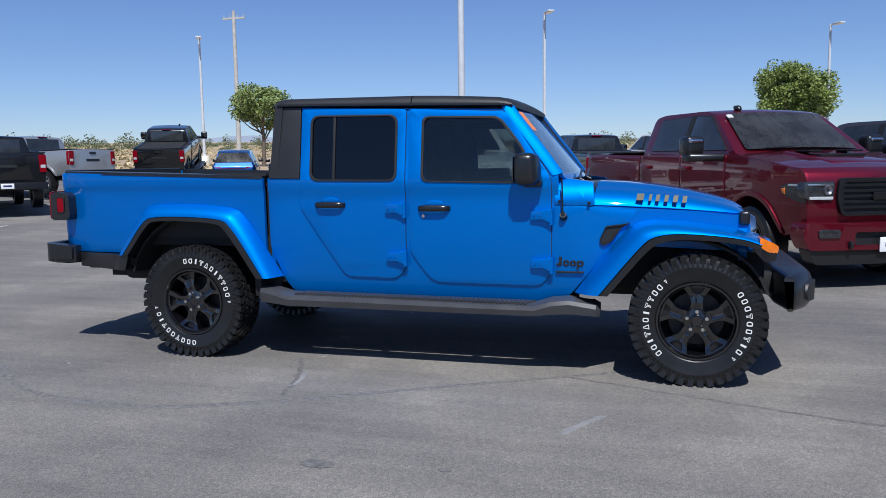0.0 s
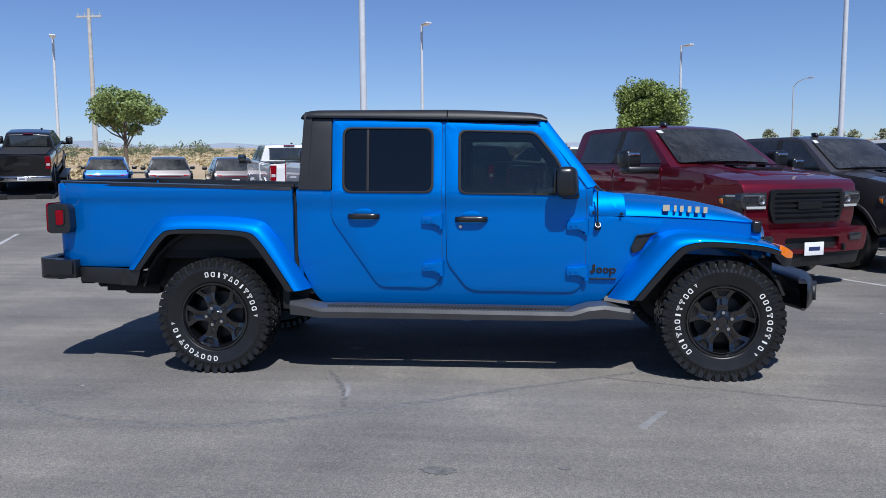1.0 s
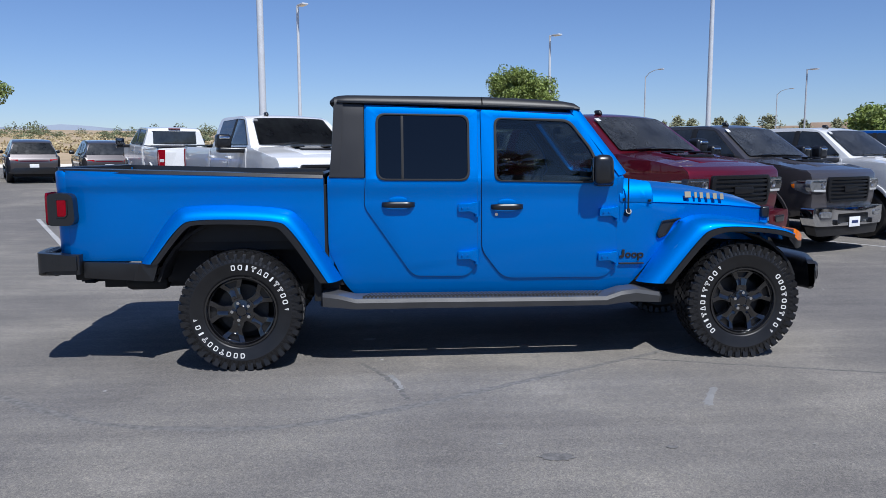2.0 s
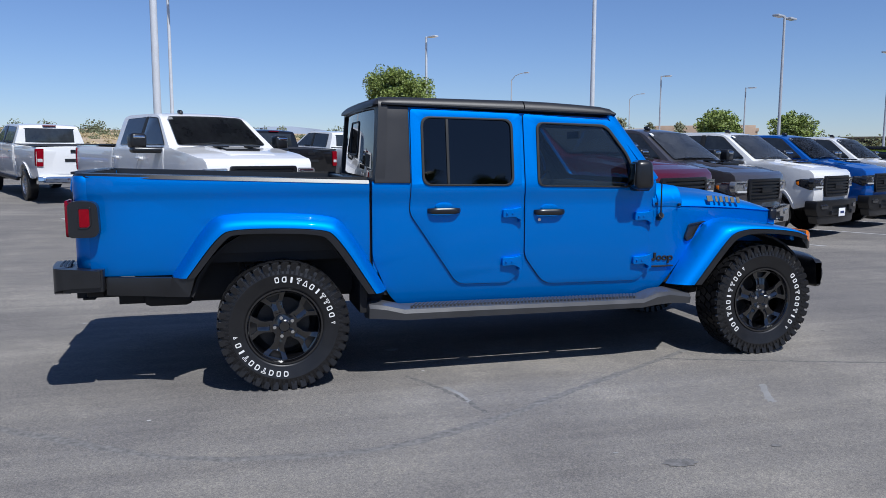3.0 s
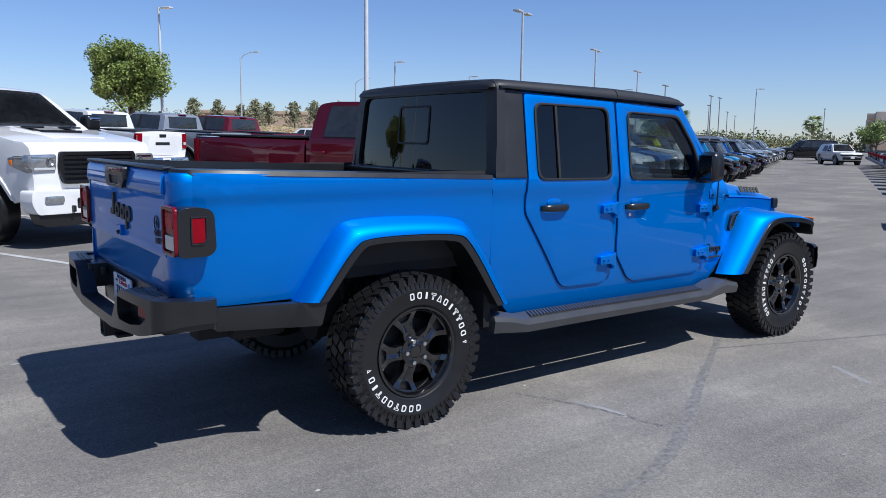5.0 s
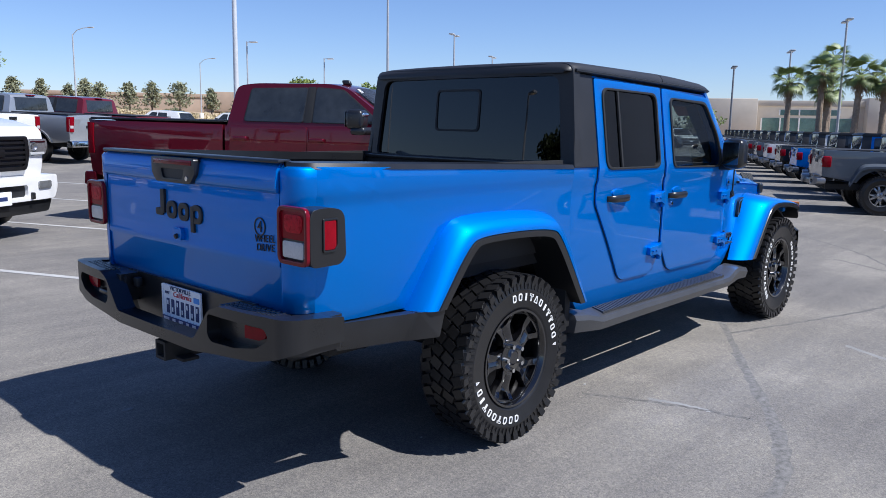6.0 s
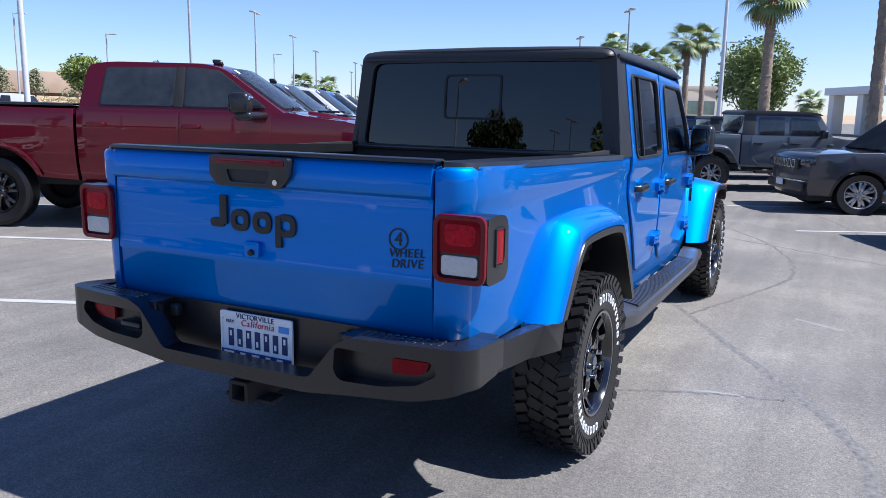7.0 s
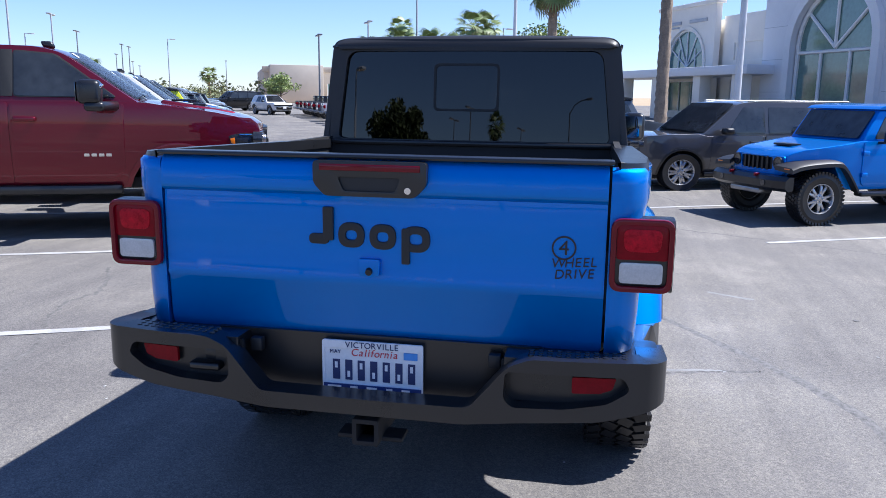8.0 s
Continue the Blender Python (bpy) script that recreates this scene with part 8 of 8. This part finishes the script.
def showroom():
    b = root("showroom", "cream stucco car showroom with arched window and flat canopy", "building")
    v = -33.3
    facade(b, "wall", 48.0, 62.0 - 6.2, 8.7, v, [arch_loop(51.9, 3.85, 6.9, 5.4), rect(49.4, 54.4, 0.5, 2.9, 0.01)], STUCCO)
    facade(b, "side_wall", 40.0, 48.0, 7.6, v - 0.8, [rect(41.2, 46.6, 4.35, 5.6, 0.01), rect(41.2, 46.8, 0.6, 2.9, 0.01)], STUCCO)
    window_unit(b, arch_loop(51.9, 3.85, 6.9, 5.4), v, [(51.9, 4.0, 51.9 + 2.6 * math.cos(q), 4.2 + 2.6 * math.sin(q)) for q in (0.5, 1.05, 1.57, 2.1, 2.65)] + [(50.7, 4.0, 50.8, 5.4), (53.1, 4.0, 53.0, 5.4)], WHITETRIM, 0.14)
    window_unit(b, rect(49.4, 54.4, 0.5, 2.9, 0.01), v, [(51.0, 0.5, 51.0, 2.9), (52.7, 0.5, 52.7, 2.9)], WHITETRIM, 0.12)
    window_unit(b, rect(41.2, 46.6, 4.35, 5.6, 0.01), v - 0.8, [(q, 4.35, q, 5.6) for q in (42.5, 43.9, 45.2)], WHITETRIM, 0.10)
    window_unit(b, rect(41.2, 46.8, 0.6, 2.9, 0.01), v - 0.8, [(q, 0.6, q, 2.9) for q in (42.6, 44.0, 45.4)], WHITETRIM, 0.10)
    bm = bmesh.new()
    add_box(bm, 47.7, 56.1, v - 0.65, v + 0.15, 8.55, 8.85, 0.03)
    part("cornice", on_lot(bm), STUCCO, b)
    bm = bmesh.new()
    add_box(bm, 40, 55.8, v - 18, v - 0.9, 0, 7.4)
    part("hall", on_lot(bm), STUCCO, b)
    bm = bmesh.new()
    add_box(bm, 38.5, 61.0, v - 0.2, v + 3.8, 3.10, 3.70, 0.04)
    part("canopy", on_lot(bm), GREYPANEL, b, "flat grey canopy roof")
    for u in (40.0, 44.5, 50.2, 55.6, 60.3):
        bm = bmesh.new()
        add_box(bm, u - 0.45, u + 0.45, v + 2.6, v + 3.5, 0, 3.12, 0.03)
        part("column", on_lot(bm), STUCCO, b)
    ring = arch_loop(51.9, 3.85, 7.15, 5.9)
    inner = arch_loop(51.9, 3.85, 6.9, 5.4)
    bm = sheet(ring, [[(x, z) if z > 3.86 else (x, 3.86) for x, z in inner]], 0.10)
    bend(bm, lambda x, y, z: (x, v + 0.12 - y, z))
    part("arch_moulding", on_lot(bm), STUCCO, b)
    for u0, u1, z0, z1 in ((52.6, 54.6, 7.30, 7.58), (52.9, 54.3, 7.05, 7.15), (49.0, 51.4, 7.32, 7.58)):
        bm = bmesh.new()
        add_box(bm, u0, u1, v + 0.0, v + 0.10, z0, z1, 0.02)
        part("wall_sign", on_lot(bm), POLEGREY, b, "grey sign as a plain bar")
    return b


def grey_hall():
    b = root("showroom", "grey metal-panelled showroom with a tall arched glass front", "building")
    v = -31.5
    loop = arch_loop(33.6, 0.4, 7.9, 6.4)
    facade(b, "wall", 24.0, 39.8, 12.0, v, [loop], GREYPANEL, 0.6)
    window_unit(b, loop, v, [(30.4, 4.3, 36.8, 4.3), (32.4, 0.4, 32.4, 4.3), (34.7, 0.4, 34.7, 4.3)] + [(33.6, 4.5, 33.6 + 3.0 * math.cos(q), 4.6 + 3.0 * math.sin(q)) for q in (0.7, 1.57, 2.44)], WHITETRIM, 0.26)
    ring = arch_loop(33.6, 0.2, 8.5, 7.5)
    inner = arch_loop(33.6, 0.2, 7.9, 6.4)
    bm = sheet(ring, [[(x, z) if z > 0.21 else (x, 0.21) for x, z in inner]], 0.7)
    bend(bm, lambda x, y, z: (x, v + 0.35 - y, z))
    part("arch_surround", on_lot(bm), GREYPANEL, b, "pale grey arch surround")
    for z in (2.0, 4.0, 6.0, 8.0, 10.0):
        for u0, u1 in ((24.0, 29.7), (37.5, 39.8)):
            bm = bmesh.new()
            add_box(bm, u0, u1, v - 0.01, v + 0.006, z - 0.015, z + 0.015)
            part("panel_joint", on_lot(bm), POLEGREY, b)
    bm = bmesh.new()
    add_box(bm, 24.0, 39.8, v - 20, v - 0.7, 0, 11.6)
    part("hall", on_lot(bm), GREYPANEL, b)
    return b


def long_store(name_label, m, length, h, mat, bands, windows):
    """A long low store seen from far off, its face towards local -y."""
    b = root("store_building", name_label, "building", m=Matrix.Translation((0, 0, ground_at(*m.translation.xy))) @ m)
    part("wall", box(-length / 2, length / 2, 0, 40, -3, h, 0.1), mat, b)
    part("parapet", box(-length / 2 - 0.3, length / 2 + 0.3, -0.3, 0.4, h - 0.9, h + 0.15, 0.05), mat, b)
    for x0, x1, hh, mm in bands:
        part("bay", box(x0, x1, -2.5, 6, 0, hh, 0.1), mm, b)
    for x0, x1, z0, z1 in windows:
        w = part("window", box(x0, x1, -0.12, 0.1, z0, z1), STOREGLASS, b)
        n = max(1, int((x1 - x0) / 3))
        for i in range(n + 1):
            x = x0 + (x1 - x0) * i / n
            part("frame", box(x - 0.12, x + 0.12, -0.2, 0.0, z0, z1), WHITETRIM, w)
    return b


STORE_H = 5.0
showroom()
grey_hall()
x, y, _ = lot(150, -27)
long_store("cream far showroom with dark window bands", pose(x, y, 0, 0, 0, GRID - 90), 46, 6.6, STUCCOSAND, [(-22, -12, 7.0, STUCCOSAND), (6, 12, 7.2, STUCCOSAND)], [(-21.5, -12.5, 3.9, 5.0), (-11, 5, 1.2, 3.6), (-8, 2, 4.1, 5.1), (13, 22, 1.2, 3.8)])
long_store("tan shopping centre beyond the lot", pose(-4 + 250 * math.cos(radians(61.5)), -3 + 250 * math.sin(radians(61.5)), 0, 0, 0, -28.5), 84, STORE_H, STUCCOTAN, [(12, 41, STORE_H + 0.9, STUCCOTAN)], [(-35, -28, 0.5, 2.6), (30, 34, 0.5, 2.8)])
long_store("low cream store across the road", pose(15, -62, 0, 0, 0, 180), 70, 6, STUCCO, [(-10, 8, 7.5, STUCCOTAN)], [(-30, -12, 0.6, 3.2), (10, 30, 0.6, 3.2)])


# ---- desert and far growth ----
def clumps(seed, n, spots, size, squash, name, label, mat, m=60, leaf=0.17):
    """Many low leafy tufts in one sheet of growth."""
    rng = random.Random(seed)
    v, f = [], []
    for _ in range(n):
        x, y, s = spots(rng)
        s *= size * rng.uniform(0.5, 1.4)
        for _ in range(m):
            a, b, r = rng.uniform(0, 6.28), rng.random(), rng.uniform(0.2, 1.0)
            p = Vector((x + math.cos(a) * r * s, y + math.sin(a) * r * s, ground_at(x, y) - 0.04 + s * squash * b * (1.15 - r * 0.8)))
            q = Vector((rng.gauss(0, 1), rng.gauss(0, 1), rng.gauss(0, 0.6))).normalized() * s * leaf
            w = q.cross(Vector((rng.gauss(0, 1), rng.gauss(0, 1), rng.gauss(0, 1)))).normalized() * s * leaf * 0.65
            i = len(v)
            v += [p - q, p + w, p + q, p - w]
            f.append((i, i + 1, i + 2, i + 3))
    me = bpy.data.meshes.new(name)
    me.from_pydata(v, [], f)
    me.materials.append(mat)
    return tagged(new(name, me), label, "shrubs", kind="stuff")


def band(rng, v0, v1, u0, u1, big=1.0):
    u, v = rng.uniform(u0, u1), v0 + (v1 - v0) * rng.random() ** 1.5
    x, y, _ = lot(u, v)
    return x, y, big


clumps(3, 2600, lambda r: band(r, 38, 260, -220, 160), 0.8, 0.7, "dry_grass", "straw-coloured dry desert grass and brush", STRAW)
clumps(4, 900, lambda r: band(r, 130, 420, -330, 300), 1.3, 0.8, "desert_shrubs", "dusty green desert shrubs in the distance", SHRUB, 150, 0.12)
clumps(5, 260, lambda r: band(r, 240, 420, -400, 420), 2.9, 1.35, "distant_trees", "dark line of distant trees", SHRUB, 150, 0.11)
clumps(6, 170, lambda r: (r.uniform(130, 330), r.uniform(60, 200), 1.0), 2.9, 1.35, "distant_trees", "dark line of distant trees", SHRUB, 150, 0.11)
def conifer(seed, x, y, h, wide):
    """A loose conifer: a straight trunk with whorls of drooping boughs, narrow at the top."""
    rng = random.Random(seed)
    t = root("conifer", "dusty green conifer before the far shopping centre", "tree", "conifers", m=pose(x, y, ground_at(x, y)))
    part("trunk", rod((0, 0, -0.1), (0.1, 0, h * 0.95), 0.20, 0.03, 8), BARK, t)
    v, f = [], []
    for k in range(46):
        q = (k / 45) ** 0.85
        z, reach = h * (0.14 + 0.80 * q), wide / 2 * (1.06 - q) ** 0.6 * rng.uniform(0.35, 1.1)
        a = k * 2.4 + rng.uniform(-0.4, 0.4)
        for _ in range(22):
            r = reach * rng.random() ** 0.6
            p = Vector((math.cos(a) * r + rng.gauss(0, 0.22), math.sin(a) * r + rng.gauss(0, 0.22), z + 0.25 * r + rng.gauss(0, 0.24)))
            d = Vector((rng.gauss(0, 1), rng.gauss(0, 1), rng.gauss(0.4, 0.8))).normalized() * 0.36
            w = d.cross(Vector((rng.gauss(0, 1), rng.gauss(0, 1), rng.gauss(0, 1)))).normalized() * 0.15
            i = len(v)
            v += [p - d, p + w, p + d, p - w]
            f.append((i, i + 1, i + 2, i + 3))
    me = bpy.data.meshes.new("crown")
    me.from_pydata(v, [], f)
    me.materials.append(NEEDLES)
    c = new("crown", me)
    c.parent = t


for i, (deg, h, wide) in enumerate(((71.1, 6.2, 6.8), (69.5, 6.3, 5.6), (67.9, 5.2, 5.0), (66.9, 6.2, 6.2), (66.0, 6.0, 6.6), (64.2, 6.5, 7.4), (62.8, 6.6, 7.0), (61.0, 6.9, 9.4), (58.9, 6.0, 5.4), (56.9, 6.2, 6.0), (55.0, 5.6, 5.0))):
    d = 196 + 8 * math.sin(i * 1.7)
    conifer(60 + i, -4 + d * math.cos(radians(deg)), -3 + d * math.sin(radians(deg)), h, wide)
# low hills on the skyline
rng = random.Random(9)
secs = []
for k in range(90):
    a = radians(40 + 150 * k / 89)
    h = 8 + 18 * (0.5 + 0.5 * math.sin(k * 0.31)) * (0.6 + 0.4 * math.sin(k * 0.93 + 1)) + rng.uniform(-2, 2)
    secs.append([(1900 * math.cos(a), 1900 * math.sin(a), 40), (2000 * math.cos(a), 2000 * math.sin(a), h + 52 * max(0, math.sin(a - radians(GRID)))), (2150 * math.cos(a), 2150 * math.sin(a), -5)])
thing("hills", loft(secs), HILL, "pale desert hills on the horizon, haze in their colour", "hills", kind="structure")

# ---- marks on the asphalt ----
def jittered(pts, step, amp, seed):
    """A smooth line through points, with a small wander."""
    rng = random.Random(seed)
    pts = chaikin(pts, 3)
    out = []
    for a, b in zip(pts, pts[1:]):
        n = max(1, int((b - a).length / step))
        for k in range(n):
            p = a.lerp(b, k / n)
            out.append((p.x + rng.gauss(0, amp), p.y + rng.gauss(0, amp)))
    return out + [tuple(pts[-1])]


def mark(name, pts, wide, mat, label, seed, z=0.0025, step=0.06, amp=0.004):
    line = jittered(pts, step, amp, seed)
    rng = random.Random(seed + 1)
    w = [wide * rng.uniform(0.45, 1.4) * (0.35 + 0.65 * abs(math.sin(i * 0.23 + seed) * math.sin(i * 0.071 + 2 * seed)) ** 0.5) for i in range(len(line))]
    w[0] = w[-1] = wide * 0.15
    return thing(name, ribbon(line, w, z - 0.001, 0.003, 0.03), mat, label, "road mark", kind="structure")


mark("crack_seal", [(2.2, -0.15), (1.5, -0.55), (0.95, -0.86), (0.1, -1.33), (-0.5, -1.70), (-1.05, -1.96), (-1.50, -2.08), (-2.30, -1.95), (-2.73, -1.65), (-3.34, -1.17), (-4.2, -0.6)], 0.046, SEAL, "dark tar seal along a curved crack", 1)
mark("crack", [(-0.95, -0.80), (-0.82, -1.06), (-0.72, -1.35), (-0.66, -1.65)], 0.007, CRACK, "thin dark crack in the asphalt", 2, amp=0.006)
mark("crack", [(5.2, -0.4), (4.43, -1.59), (3.9, -2.52), (3.29, -3.59), (3.0, -4.4)], 0.012, CRACK, "thin dark crack in the asphalt", 3, amp=0.01)
mark("crack", [(7.6, 1.2), (5.6, -0.9), (3.2, -1.6), (1.9, -1.2), (0.95, -0.86)], 0.009, CRACK, "thin dark crack in the asphalt", 4, amp=0.01)
mark("crack", [(-1.6, 2.6), (-1.26, 2.66), (-0.94, 2.81), (-0.55, 3.1), (-0.15, 3.2), (0.14, 3.11), (0.9, 3.6)], 0.010, CRACK, "thin dark crack in the asphalt", 5, amp=0.014)
mark("crack", [(-0.76, -1.12), (-0.72, -1.25), (-0.70, -1.45)], 0.007, SCUFF, "pale scratch on the asphalt", 6)
mark("scuff", [(1.06, -1.92), (1.14, -1.76), (1.24, -1.60)], 0.022, SCUFF, "pale scuff on the asphalt", 7)
mark("crack", [(-6.5, 0.9), (-4.6, 2.3), (-3.0, 3.0), (-1.6, 2.6)], 0.009, CRACK, "thin dark crack in the asphalt", 9, amp=0.012)
mark("crack", [(9.5, -0.6), (8.2, -1.5), (7.0, -1.9), (5.6, -2.2)], 0.010, CRACK, "thin dark crack in the asphalt", 10, amp=0.012)


def blot(x, y, r, seed, mat, label):
    rng = random.Random(seed)
    pts = [(x + r * rng.uniform(0.75, 1.2) * math.cos(a), y + 0.6 * r * rng.uniform(0.75, 1.2) * math.sin(a)) for a in [i * math.pi / 12 for i in range(24)]]
    bm = sheet(pts, (), 0.002)
    bend(bm, lambda a, b, c: (a, c, 0.0032 - b))
    return thing("stain", bm, mat, label, "stain", kind="structure")


blot(0.0, -2.60, 0.085, 1, OIL, "small dark oil stain")
blot(0.60, -2.53, 0.030, 2, OIL, "small dark oil stain")
blot(-3.29, 1.50, 0.03, 3, SCUFF, "small pale spot")
blot(-2.87, 0.77, 0.03, 4, SCUFF, "small pale spot")
blot(-0.9, -0.10, 0.05, 5, SCUFF, "small pale spot")
for i in range(90):
    r5 = random.Random(500 + i)
    blot(r5.uniform(-6, 5), r5.uniform(-5.5, 5), r5.uniform(0.006, 0.016), 600 + i, (SCUFF, LINEPAINT)[i % 2], "tiny pale fleck")


# ---- bay lines ----
def bay_line(u0, v0, u1, v1, w=0.085):
    n = 14
    rng = random.Random(int(u0 * 31 + v0 * 7))
    pts = [lot(u0 + (u1 - u0) * k / n, v0 + (v1 - v0) * k / n) for k in range(n + 1)]
    bm = ribbon([p[:2] for p in pts], [w * rng.uniform(0.9, 1.06) for _ in pts], 0.004, 0.003)
    bend(bm, lambda x, y, z: (x, y, z + ground_at(x, y)))
    return thing("bay_line", bm, LINEPAINT, "worn white painted bay line", "road marking", "bay lines", kind="structure")


for k in range(23):
    bay_line(0.42 + 2.72 * k, 1.0, 0.42 + 2.72 * k, 13.2)
for k in range(-4, 0):
    bay_line(0.42 + 2.72 * k, 7.4, 0.42 + 2.72 * k, 13.2)
for k in (-6, -5, -4, *range(22)):
    bay_line(2.2 + 2.75 * k, -3.9, 2.2 + 2.75 * k, -9.5)
